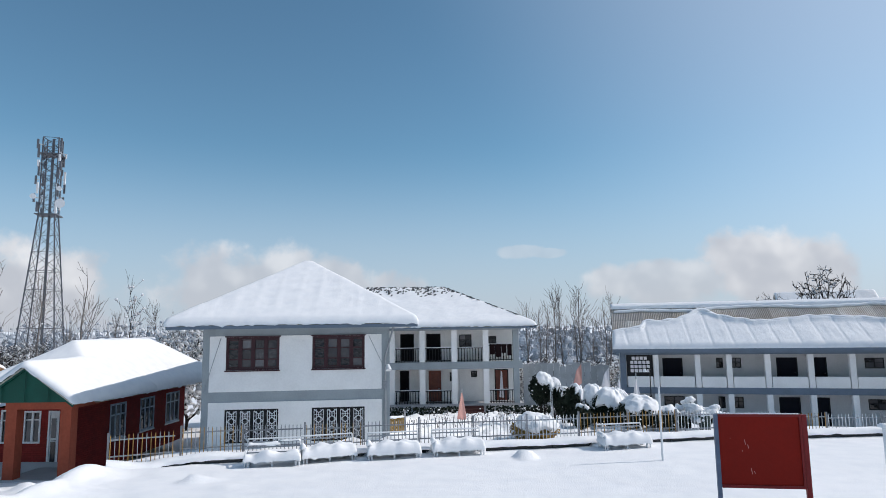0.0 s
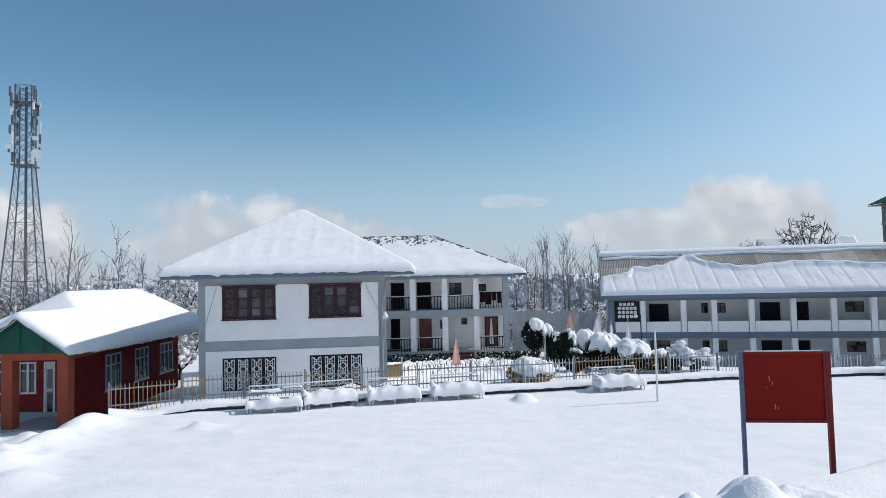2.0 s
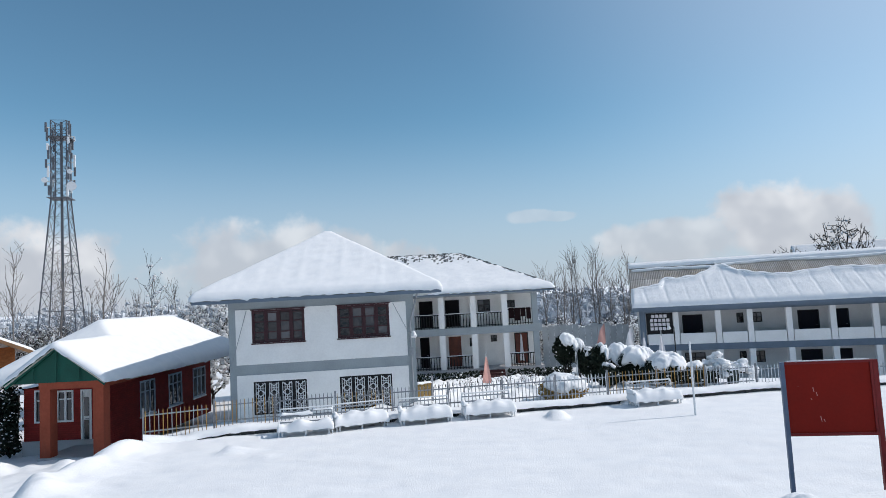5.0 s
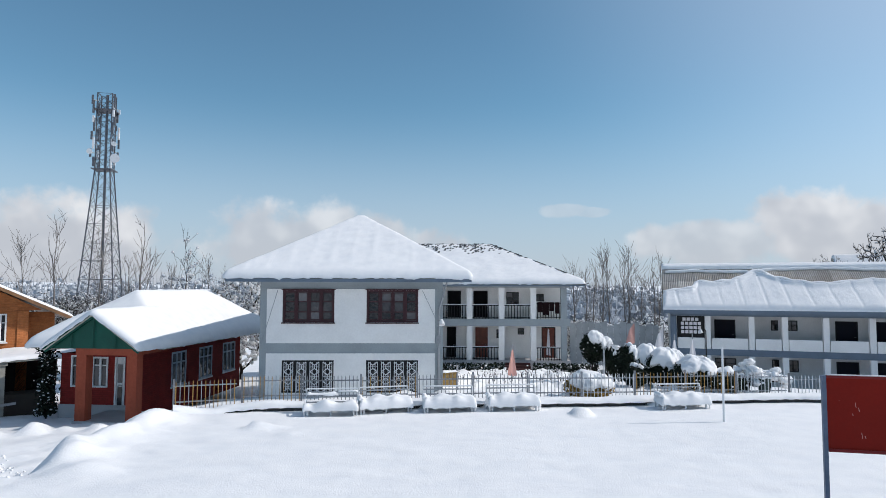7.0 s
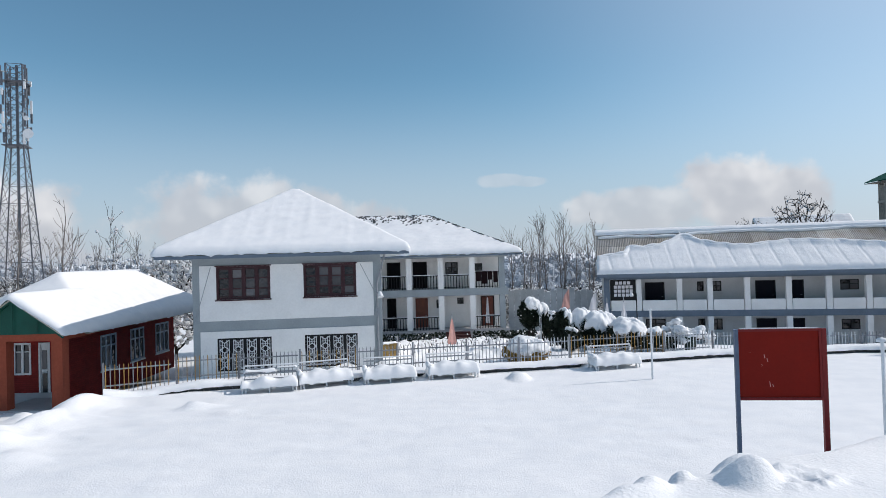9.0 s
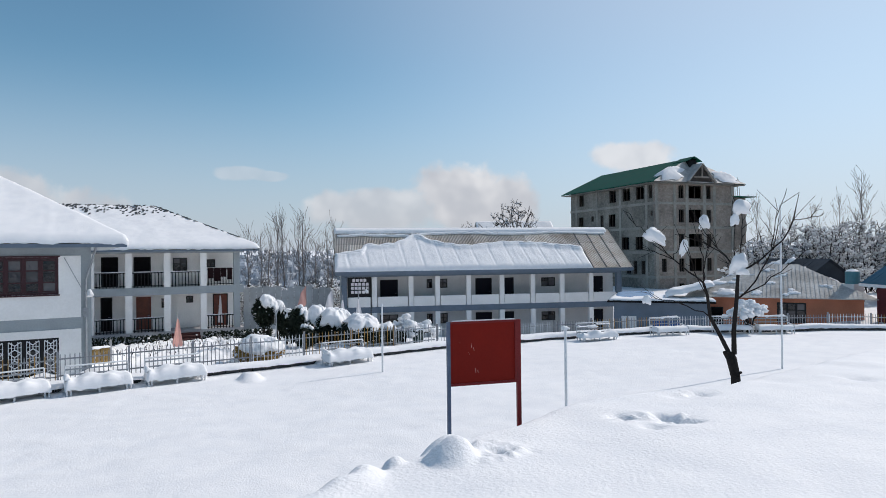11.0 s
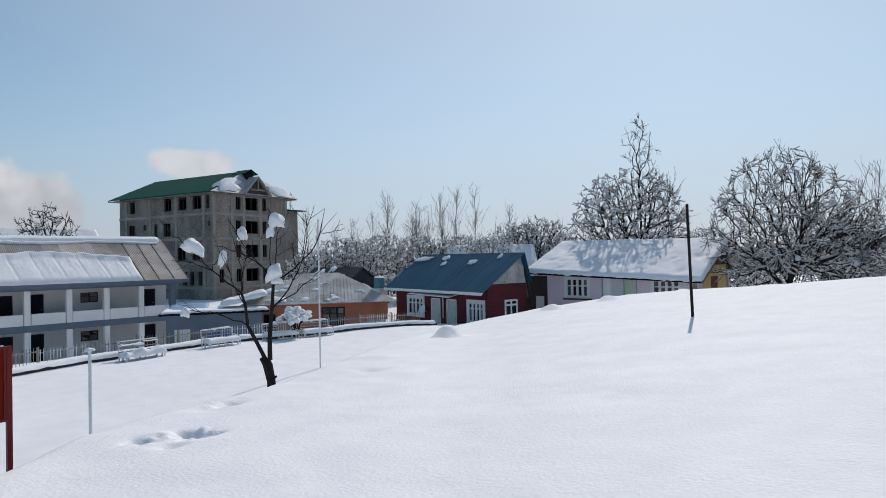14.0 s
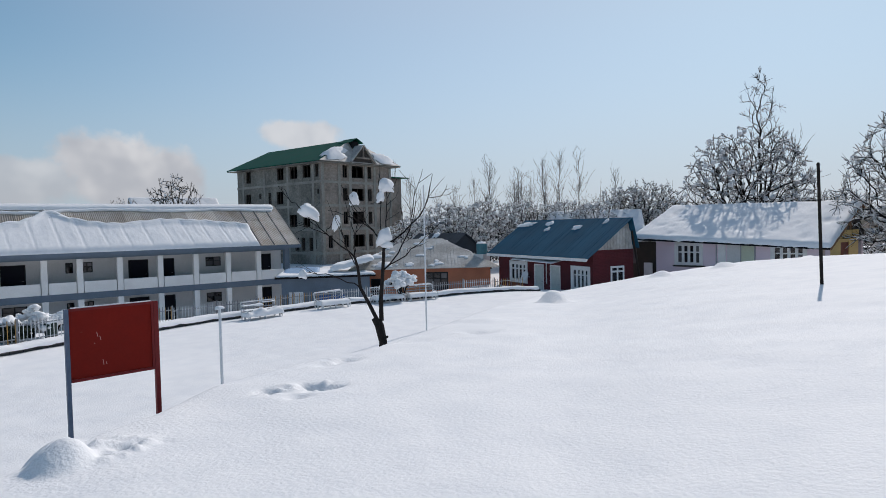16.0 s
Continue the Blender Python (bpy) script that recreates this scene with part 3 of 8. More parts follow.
# how far the brow of the bank lies, by azimuth
BROW = [(-180, 6), (-60, 4.0), (0, 4.3), (8, 4.6), (14, 5.2), (21, 6.0), (26, 6.6), (31, 8.0), (38, 9.4), (44, 10.4), (50, 14), (55, 20), (60, 27), (63, 30.3), (75, 33), (85, 28.5), (99, 24), (125, 18), (155, 8), (180, 6)]
HEAPS = [(1.93, 5.2, 0.19, 0.15), (2.02, 5.2, 0.14, 0.06), (2.0, 5.8, 0.24, 0.13), (1.45, 5.38, 0.11, 0.11), (2.2, 5.3, 0.34, 0.04), (2.75, 5.9, 0.75, 0.035), (1.15, 5.15, 0.16, 0.06), (1.0, 5.0, 0.25, 0.06), (0.6, 4.8, 0.35, 0.06), (18.5, 10.85, 0.42, 0.42), (29.2, 8.7, 0.45, 0.22), (27.4, 10.8, 0.42, 0.24), (31.9, 5.9, 0.4, 0.2), (12.0, 9.0, 0.5, 0.06),
         (4.4, 6.06, 0.2, -0.06), (4.87, 5.88, 0.25, -0.08), (4.37, 5.6, 0.13, -0.07), (4.62, 6.13, 0.15, 0.04), (6.4, 7.15, 0.2, -0.06), (5.95, 7.05, 0.16, -0.05), (10.1, 7.62, 0.3, -0.09), (9.8, 7.7, 0.25, 0.05), (8.5, 7.9, 0.4, -0.06),
         (-8.2, 18.2, 0.26, 0.22), (-7.7, 18.35, 0.18, 0.12), (-7.0, 17.6, 0.3, 0.06), (-17.6, 21.0, 0.36, 0.2), (-16.9, 21.5, 0.32, 0.18), (-15.6, 21.6, 0.4, 0.22), (-22.5, 21.5, 0.9, 0.25), (1.4, 21.7, 0.36, 0.22), (-20.3, 20.6, 0.7, 0.3), (-18.8, 20.2, 0.55, 0.24), (-17.8, 21.0, 0.5, 0.2), (-22, 19.0, 0.8, 0.2)]
_r = random.Random(14)
# broken crust in the hollows
for _x, _y, _w, _n in ((4.85, 5.89, 0.25, 46), (4.4, 6.03, 0.18, 22), (2.42, 5.25, 0.22, 46), (6.3, 7.1, 0.2, 14), (10.2, 7.65, 0.3, 12), (1.95, 5.35, 0.2, 10), (10.0, 7.6, 0.25, 8)):
    HEAPS += [(_x + _r.gauss(0, _w * 0.6), _y + _r.gauss(0, _w * 0.45), _r.uniform(0.035, 0.065), _r.uniform(-0.055, 0.045)) for _k in range(_n)]


# a trodden trail at the foot of the bank, and crumbs of fallen snow on the field
TRAIL = []
for _k in range(34):
    _f = _k / 33
    _x, _y = -11.6 - 1.2 * _f - 2.6 * _f ** 3, 11.3 + 5.4 * _f
    TRAIL.append((_x, _y))
    HEAPS.append((_x + _r.gauss(0, 0.12), _y + _r.gauss(0, 0.1), _r.uniform(0.16, 0.24), -0.06))
for _k in range(46):
    HEAPS.append((_r.uniform(-9, 14), _r.uniform(9, 20), _r.uniform(0.12, 0.4), _r.uniform(-0.03, 0.035)))


def ground_z(x, y):
    r, az = math.hypot(x, y), math.degrees(math.atan2(x, y))
    # the playing field and the land behind its fence
    field = -4.05
    d = y - along(KERB, x)
    if d > 0:
        field -= (1 - sstep(33, 40, x)) * min(max(d - 1.6, 0.0) * (0.085 + 0.003 * min(max(x, 0.0), 25.0)), 4.2)
    side = -9.6 - min(max((y - 11.5) * 0.6, -3.0), 2.2) - x
    field -= 0.8 * sstep(0.0, 1.6, side) * (1 - sstep(34, 44, y)) * sstep(12.4, 14.6, y)
    field += 0.3 * math.exp(-((side + 0.35) / 0.75) ** 2) * sstep(12.2, 14.0, y) * (1 - sstep(18.5, 20, y)) * (1 + 1.1 * nz(x * 0.8, y * 0.8, 4))
    if x > 30:
        field -= 0.5 * sstep(30, 40, x)
    # the bank on which one stands
    near = -1.5 - 0.055 * r
    s = (20 - y) * 0.128 / 0.35
    slope = -4.05 + 0.35 * (s if s > 30 else math.log1p(math.exp(s))) + 0.0005 * min(max(x, 0.0), 36.0) ** 2
    slope = min(slope, -0.2)
    k = sstep(56, 68, az) * (1 - sstep(115, 165, az))
    hill = near + (slope - near) * k
    rb = along(BROW, az)
    fall = min(max(rb * 0.3, 2.2), 7.0)
    z = hill + (field - hill) * sstep(0.0, fall, r - rb)
    z += (-7.0 - z) * sstep(95, 180, r)
    z += 5.5 * sstep(260, 700, r) + 16 * sstep(500, 1500, r) * (0.6 + 0.8 * nz(x / 400, y / 400, 2))
    k = 1 - sstep(60, 110, r)
    z += k * (0.05 * nz(x * 0.22, y * 0.22, 1) + 0.02 * nz(x * 0.8, y * 0.8, 7))
    if d > 2.2 and -6.5 < x < 9.5 and y < 47:
        z += sstep(2.2, 3.5, d) * (0.1 + 0.3 * abs(nz(x * 1.3, y * 1.1, 11)) + 0.2 * nz(x * 2.6, y * 2.2, 12)) * sstep(-6.5, -5, x) * (1 - sstep(8, 9.5, x))
    if x < -7.5 and 5 < y < 22:
        k = 1 - sstep(-10.5, -8.0, x)
        z += k * (0.06 * nz(x * 1.2, y * 1.2, 21) + 0.04 * nz(x * 3.6, y * 3.6, 22))
    if r < 40:
        for hx, hy, hr, hh in HEAPS:
            q = ((x - hx) ** 2 + (y - hy) ** 2) / hr ** 2
            if q < 6:
                z += hh * math.exp(-q * q if hh > 0.05 else -q) * (1 + 0.35 * nz(x * 2.3, y * 2.3, hx))
    return z


def axis(cuts, far):
    """Lines across the ground: fine where one stands near, ever wider towards the horizon."""
    c = []
    for a, b, d in cuts:
        c += steps(a, b, d)[:-1]
    c.append(cuts[-1][1])
    out, p, d = [], c[-1], cuts[-1][2]
    while p < far:
        d *= 1.22
        p += d
        out.append(p)
    low, p, d = [], c[0], cuts[0][2]
    while p > -far:
        d *= 1.22
        p -= d
        low.append(p)
    return low[::-1] + c + out


ground = solo("ground", M().grid(ground_z, axis([(-24, -15.5, 0.28), (-15.5, -10.4, 0.12), (-10.4, -1, 0.26), (-1, 0.8, 0.1), (0.8, 2.9, 0.035), (2.9, 4.2, 0.09), (4.2, 5.6, 0.035), (5.6, 7, 0.07), (7, 12, 0.16), (12, 38, 0.3)], 2500), axis([(-6, 3.4, 0.28), (3.4, 4.9, 0.1), (4.9, 6.4, 0.035), (6.4, 8.5, 0.08), (8.5, 11, 0.16), (11, 18.6, 0.12), (18.6, 28, 0.26), (28, 46, 0.34)], 2500)), SNOW, "snow-covered sloping field", "ground", smooth=True, kind="structure")


# ---- buildings ----
def frame_at(x, y, phi):
    """Local x along a front, y away from the viewer's side, z as in the world."""
    return pose(x, y, 0, 0, 0, phi)


def hip(u0, u1, v0, v1, eave, rise, run):
    """The height function of a hipped roof."""
    return lambda u, v: eave + rise * min(1.0, max(0.0, min(u - u0, u1 - u, v - v0, v1 - v)) / run)


def hip_planes(u0, u1, v0, v1, eave, rise, run):
    """The four slopes of a hipped roof."""
    t = eave + rise
    if (u1 - u0) >= (v1 - v0):
        a, b = (u0 + run, (v0 + v1) / 2, t), (u1 - run, (v0 + v1) / 2, t)
        return [[(u0, v0, eave), (u1, v0, eave), b, a], [(u1, v1, eave), (u0, v1, eave), a, b], [(u0, v1, eave), (u0, v0, eave), a], [(u1, v0, eave), (u1, v1, eave), b]]
    a, b = ((u0 + u1) / 2, v0 + run, t), ((u0 + u1) / 2, v1 - run, t)
    return [[(u0, v0, eave), (u1, v0, eave), a], [(u1, v1, eave), (u0, v1, eave), b], [(u0, v1, eave), (u0, v0, eave), a, b], [(u1, v0, eave), (u1, v1, eave), b, a]]


def grille(parent, x0, x1, z0, z1, y):
    """A ground-floor window behind a white pattern of welded bars."""
    w = (x1 - x0) / 4
    for k in range(4):
        a, b = x0 + k * w + 0.1, x0 + (k + 1) * w - 0.07
        m = M()
        c = (a + b) / 2
        for x in (a, (a + c) / 2, (b + c) / 2, b):
            m.box(x - 0.013, y - 0.05, z0 + 0.07, x + 0.013, y - 0.03, z1 - 0.07)
        h = (z1 - z0 - 0.14) / 3
        for j in range(3):
            q = z0 + 0.07 + j * h
            m.bar((a, y - 0.04, q), (c, y - 0.04, q + h * 0.33), 0.024, 0.034).bar((b, y - 0.04, q), (c, y - 0.04, q + h * 0.33), 0.024, 0.034)
            m.bar((a, y - 0.04, q + h), (c, y - 0.04, q + h * 0.67), 0.024, 0.034).bar((b, y - 0.04, q + h), (c, y - 0.04, q + h * 0.67), 0.024, 0.034)
            m.bar((c, y - 0.04, q + h * 0.33), (c, y - 0.04, q + h * 0.67), 0.026, 0.02)
            m.bar((a, y - 0.04, q + h * 0.5), (b, y - 0.04, q + h * 0.5), 0.016, 0.016)
        part("grille", m, WHITEPOLE, parent, "white welded security bars")


def house_a():
    """White two-storey block with grey bands."""
    t = thing("white_house", "white two-storey house with blue-grey bands and a snow-covered hipped roof", "house", frame_at(-11.05, 24.85, 9.3) @ Matrix.Scale(0.95, 4))
    # unseen rear is lengthened (D) to keep sun off the red house's side wall
    W, D, base, top = 7.78, 15.5, -5.4, 0.45
    ups = [(0.96, 3.15, -1.41, -0.04), (4.52, 6.72, -1.41, -0.04)]
    los = [(0.96, 3.15, -4.37, -3.01), (4.52, 6.72, -4.37, -3.01)]
    part("wall", M().wall(0, W, base, top, 0, 0.25, ups + los), GREY, t)
    for z0, z1, holes in ((-2.29, 0.01, ups), (-4.95, -2.72, los)):
        part("panel", M().wall(0.29, 7.44, z0, z1, -0.035, 0.032, holes), WHITE, t, "white rendered wall panel")
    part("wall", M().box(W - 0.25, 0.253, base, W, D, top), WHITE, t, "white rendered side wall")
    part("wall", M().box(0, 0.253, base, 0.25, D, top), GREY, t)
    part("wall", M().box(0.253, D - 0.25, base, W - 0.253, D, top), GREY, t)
    part("floor", M().box(0.26, 0.26, -2.62, W - 0.26, D - 0.26, -2.4), DARKIN, t)
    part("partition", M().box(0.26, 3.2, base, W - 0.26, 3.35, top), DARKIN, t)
    for x0, x1, z0, z1 in ups:
        win = window_unit(t, x0, x1, z0, z1, 0.0, 4, (0.3, 0.66), MAROON, 0.08, label="maroon wooden casement window", sill=None)
        w = (x1 - x0 - 0.08) / 4
        for k in range(4):
            a, b = x0 + k * w + (0.08 if k == 0 else 0.1), x0 + (k + 1) * w - 0.003
            part("casement", M().wall(a, b, z0 + 0.1, z1 - 0.1, -0.004, 0.03, [(a + 0.032, b - 0.032, z0 + 0.135, z1 - 0.135)]), MAROON, win)
        part("window_sill", M().box(x0 - 0.04, -0.11, z0 - 0.05, x1 + 0.04, -0.037, z0 - 0.003), MAROON, win)
        part("lintel", M().box(x0 - 0.05, -0.07, z1 + 0.002, x1 + 0.05, -0.004, z1 + 0.05), MAROON, t)
    for x0, x1, z0, z1 in los:
        w = window_unit(t, x0, x1, z0, z1, 0.02, 4, (0.7,), BLACKP, 0.09, label="black window behind white security bars")
        grille(w, x0, x1, z0, z1, 0.0)
    o = 1.15
    for poly in hip_planes(-o - 0.05, W + o, -o, D + o, top - 0.02, 2.86, 4.95):
        part("roof_slope", M().slab(poly, 0.06), TIN, t)
    part("soffit", M().box(-o, -o + 0.02, top - 0.12, W + o - 0.05, D + o - 0.02, top - 0.085), GREY, t)
    f = hip(-o - 0.1, W + o + 0.06, -o - 0.06, D + o, top, 2.9, 4.95)

    def ribs(u, v):
        e = {"f": v + o, "b": D + o - v, "l": u + o, "r": W + o - u}
        k = min(e, key=lambda q: e[q])
        c = (u if k in "fb" else v) % 0.86 / 0.86
        return 0.013 * math.exp(-((c - 0.5) / 0.13) ** 2) * (0.6 + 0.9 * nz(u * 0.5, v * 0.5, 2)) + 0.012 * nz(u * 2.2, v * 2.2, 6) + 0.008 * nz(u * 5, v * 5, 8)
    part("roof_snow", snow_cap(f, -o - 0.1, W + o + 0.06, -o - 0.06, D + o, 0.26, 0.1, 1.0, ribs, 0.02, 0.2), ROOF_SNOW, t, "thick snow with faint ribs", smooth=True)
    g = M()
    for k, (a, b) in enumerate(((-o, W + o),)):
        g.box(a, -o - 0.03, top - 0.15, b, -o + 0.015, top - 0.02)
    part("fascia", g, BLUEGREY, t)
    # drain pipes, the corner lamp and the hanging wires
    lamp = part("wall_lamp", M().bar((7.56, -0.02, -1.35), (7.7, -0.3, -1.3), 0.05, 0.05), STEEL, t, "grey corner lamp on a bracket")
    part("shade", M().tube((7.7, -0.3, -1.28), (7.74, -0.4, -1.5), 0.07, 0.13, 10), WHITEPOLE, lamp)
    part("meter_box", M().box(7.5, -0.12, -2.3, 7.68, -0.003, -1.95), STEEL, t)
    part("drain_pipe", M().tube((7.6, -0.07, base), (7.6, -0.07, -0.9), 0.045).tube((7.6, -0.07, -0.9), (7.95, -0.2, top - 0.12), 0.045), STEEL, t)
    part("wire", M().tube((0.75, -0.06, -0.05), (0.1, -0.1, -2.3), 0.012), STEEL, t)
    part("wire", M().tube((6.9, -0.06, -0.05), (7.5, -0.1, -1.3), 0.012), STEEL, t)
    return t


def railing(parent, x0, x1, z0, z1, y, n, material, label=""):
    r = part("railing", M().box(x0, y - 0.035, z1 - 0.07, x1, y + 0.035, z1), material, parent, label)
    part("bottom_rail", M().box(x0, y - 0.025, z0 + 0.08, x1, y + 0.025, z0 + 0.13), material, r)
    for k in range(n):
        x = x0 + (x1 - x0) * (k + 0.5) / n
        part("baluster", M().tube((x, y, z0), (x, y, z1 - 0.07), 0.035, 0.028, 5), material, r)
    part("rail_snow", M().box(x0 + 0.02, y - 0.045, z1 + 0.002, x1 - 0.02, y + 0.045, z1 + 0.05), ROOF_SNOW, r)
    return r


def house_b():
    t = thing("gallery_house", "two-storey house with open galleries, black railings and snow on its roof", "house", frame_at(-6.9, 49.64, 4.5))
    L, R, D, base, top = -9.0, 9.82, 12.0, -6.3, 0.4
    cols = [-7.4, -5.0, -2.6, -0.3, 2.06, 4.54, 6.99, 9.33]
    part("plinth", M().box(L, -0.1, base, R, 1.95, -5.45), PLINTH, t)
    part("floor", M().box(L, 0.0, -2.83, R, 2.0, -2.28), GREY, t, "grey floor band")
    holes = [(2.25 - 2.0, 1.35, -2.26, -0.1), (2.35, 3.5, -2.26, -0.1), (5.0, 6.0, -1.2, -0.2), (7.3, 8.0, -0.95, -0.35), (-1.75, -0.6, -0.75, -0.15)]
    lows = [(0.2, 0.95, -5.44, -3.0), (2.5, 3.5, -5.44, -3.05), (7.8, 8.9, -5.44, -3.0), (4.2, 4.75, -3.9, -3.2), (5.9, 6.4, -3.6, -3.1)]
    part("wall", M().wall(L, R, base, top, 2.0, 0.25, holes + lows), LIMEWASH, t, "white limewashed gallery wall")
    part("wall", M().box(R - 0.25, 2.253, base, R, D, top), PALE, t)
    part("wall", M().box(L, 2.253, base, L + 0.25, D, top), PALE, t)
    part("wall", M().box(L + 0.253, D - 0.25, base, R - 0.253, D, top), PALE, t)
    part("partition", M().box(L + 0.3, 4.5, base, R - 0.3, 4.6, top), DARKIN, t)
    part("ceiling_board", M().box(L, 0.02, top - 0.2, R, 1.99, top - 0.12), LIMEWASH, t)
    part("beam", M().box(L, 0.0, top - 0.25, R, 0.3, top), GREY, t)
    for x0, x1, z0, z1 in (holes[0], holes[1]):
        door_unit(t, x0, x1, z0, z1, 2.0, DOORDARK, BLACKP, "dark double door with a light above")
    for q in holes[2:] + lows[3:]:
        window_unit(t, *q, 2.0, 2, (0.6,), BLACKP, 0.06)
    door_unit(t, *lows[0], 2.0, DOORDARK, BLACKP)
    door_unit(t, *lows[1], 2.0, DOORRED, DOORRED, "carved red-brown wooden door")
    door_unit(t, *lows[2], 2.0, DOORRED, BLACKP, "half-open red-brown door with a white curtain")
    part("curtain", M().slab([(8.15, 1.93, -5.2), (8.5, 1.93, -5.25), (8.4, 1.93, -3.2), (8.3, 1.93, -3.1)], 0.04), FLAGW, t, "white door curtain")
    for c in cols:
        m = M().box(c - 0.22, -0.02, base, c + 0.22, 0.36, -2.835).box(c - 0.22, -0.02, -2.275, c + 0.22, 0.36, top - 0.255)
        part("column", m, GREY if c > 9 else WHITE, t, "" if c < 9 else "grey corner column")
    for a, b in zip(cols, cols[1:]):
        last = b > 9
        railing(t, a + 0.23, b - 0.23, -2.27, -1.2 if not last else -1.02, 0.16, 9, BLACKP, "black turned balustrade" if not last else "black balustrade hung with wet rugs")
        if not (4 < a < 5):
            railing(t, a + 0.23, b - 0.23, -5.45, -4.45, 0.16, 9, BLACKP, "black turned balustrade")
    rug = mat("dark_red_rug", (0.018, 0.008, 0.009), 0.9, var=0.5, scale=4, gloss=0.1)
    for a, b, z in ((7.3, 7.7, -1.75), (7.75, 8.2, -1.95), (8.22, 8.6, -1.65), (8.66, 9.0, -1.85)):
        part("rug", M().box(a, 0.06, z, b, 0.11, -0.96 - 0.05 * (a % 0.4)), rug, t)
    for k in range(3):
        part("step", M().box(4.8, -0.12 - 0.35 * (k + 1), base - 0.3, 6.7, -0.12 - 0.35 * k, -5.6 - 0.18 * k), mat("red_oxide_step", (0.08, 0.03, 0.028), 0.9) if k == 0 else bpy.data.materials["red_oxide_step"], t)
    o = 1.0
    for poly in hip_planes(L - o, R + o, -o, D + o, top, 3.2, 7.0):
        part("roof_slope", M().slab(poly, 0.06), TIN, t)
    f = hip(L - o - 0.05, R + o + 0.05, -o - 0.05, D + o, top + 0.02, 3.2, 7.0)
    part("roof_snow", snow_cap(f, L - o - 0.05, R + o + 0.05, -o - 0.05, D + o, 0.3, 0.2, 5.0, 0.0, 0.06, 0.35), ROOF_SNOW, t, "thick snow", smooth=True)
    part("soffit", M().box(L - o + 0.03, -o + 0.03, top - 0.1, R + o - 0.03, 0.0, top - 0.06), GREY, t)
    part("fascia", M().box(L - o, -o - 0.02, top - 0.14, R + o, -o + 0.02, top - 0.02), BLUEGREY, t)
    part("verge_tip", M().slab([(R + o - 0.5, -o - 0.1, top - 0.05), (R + o + 0.25, -o - 0.1, top + 0.1), (R + o + 0.25, -o + 0.4, top + 0.1), (R + o - 0.5, -o + 0.4, top - 0.05)], 0.04), DARKTIN, t)
    # dark roof sheets and ridge caps poking out of the thinning snow
    rng = random.Random(4)
    chip = [M().slab([(-0.16, -0.1, 0.0), (0.1, -0.12, 0.02), (0.16, 0.1, 0.1), (-0.1, 0.12, 0.08)], 0.05).mesh("bare_patch"), M().slab([(-0.1, -0.14, 0.0), (0.08, -0.1, 0.02), (0.1, 0.14, 0.1), (-0.08, 0.1, 0.1)], 0.05).mesh("bare_patch")]
    for row in range(7):
        for k in range(40):
            u = -3.2 + k * 0.24 + rng.uniform(-0.09, 0.09)
            v = 5.98 - row * 0.33 + rng.uniform(-0.1, 0.1)
            if u > 4.0 + row * 0.36 or rng.random() > (1.0, 0.8, 0.75, 0.6, 0.42, 0.25, 0.12)[row]:
                continue
            s = rng.uniform(0.45, 0.85)
            part("bare_patch", chip[k % 2], DARKTIN, t, at=pose(u, v, f(u, v) + 0.3 + 0.02 * rng.random(), 14, 0, rng.uniform(-50, 30)) @ Matrix.Diagonal((s, s, s, 1)))
    for k in range(30):
        u = 3.9 + k * 0.2
        if rng.random() < 0.72:
            part("ridge_cap", chip[k % 2], DARKTIN, t, at=pose(u, 5.95 - k * 0.2, f(u, 5.95 - k * 0.2) + 0.28, 0, 12, 40))
    return t


def u_bare(k, n):
    """The last sheets of the roof, where the laps lie open."""
    return k > n - 5


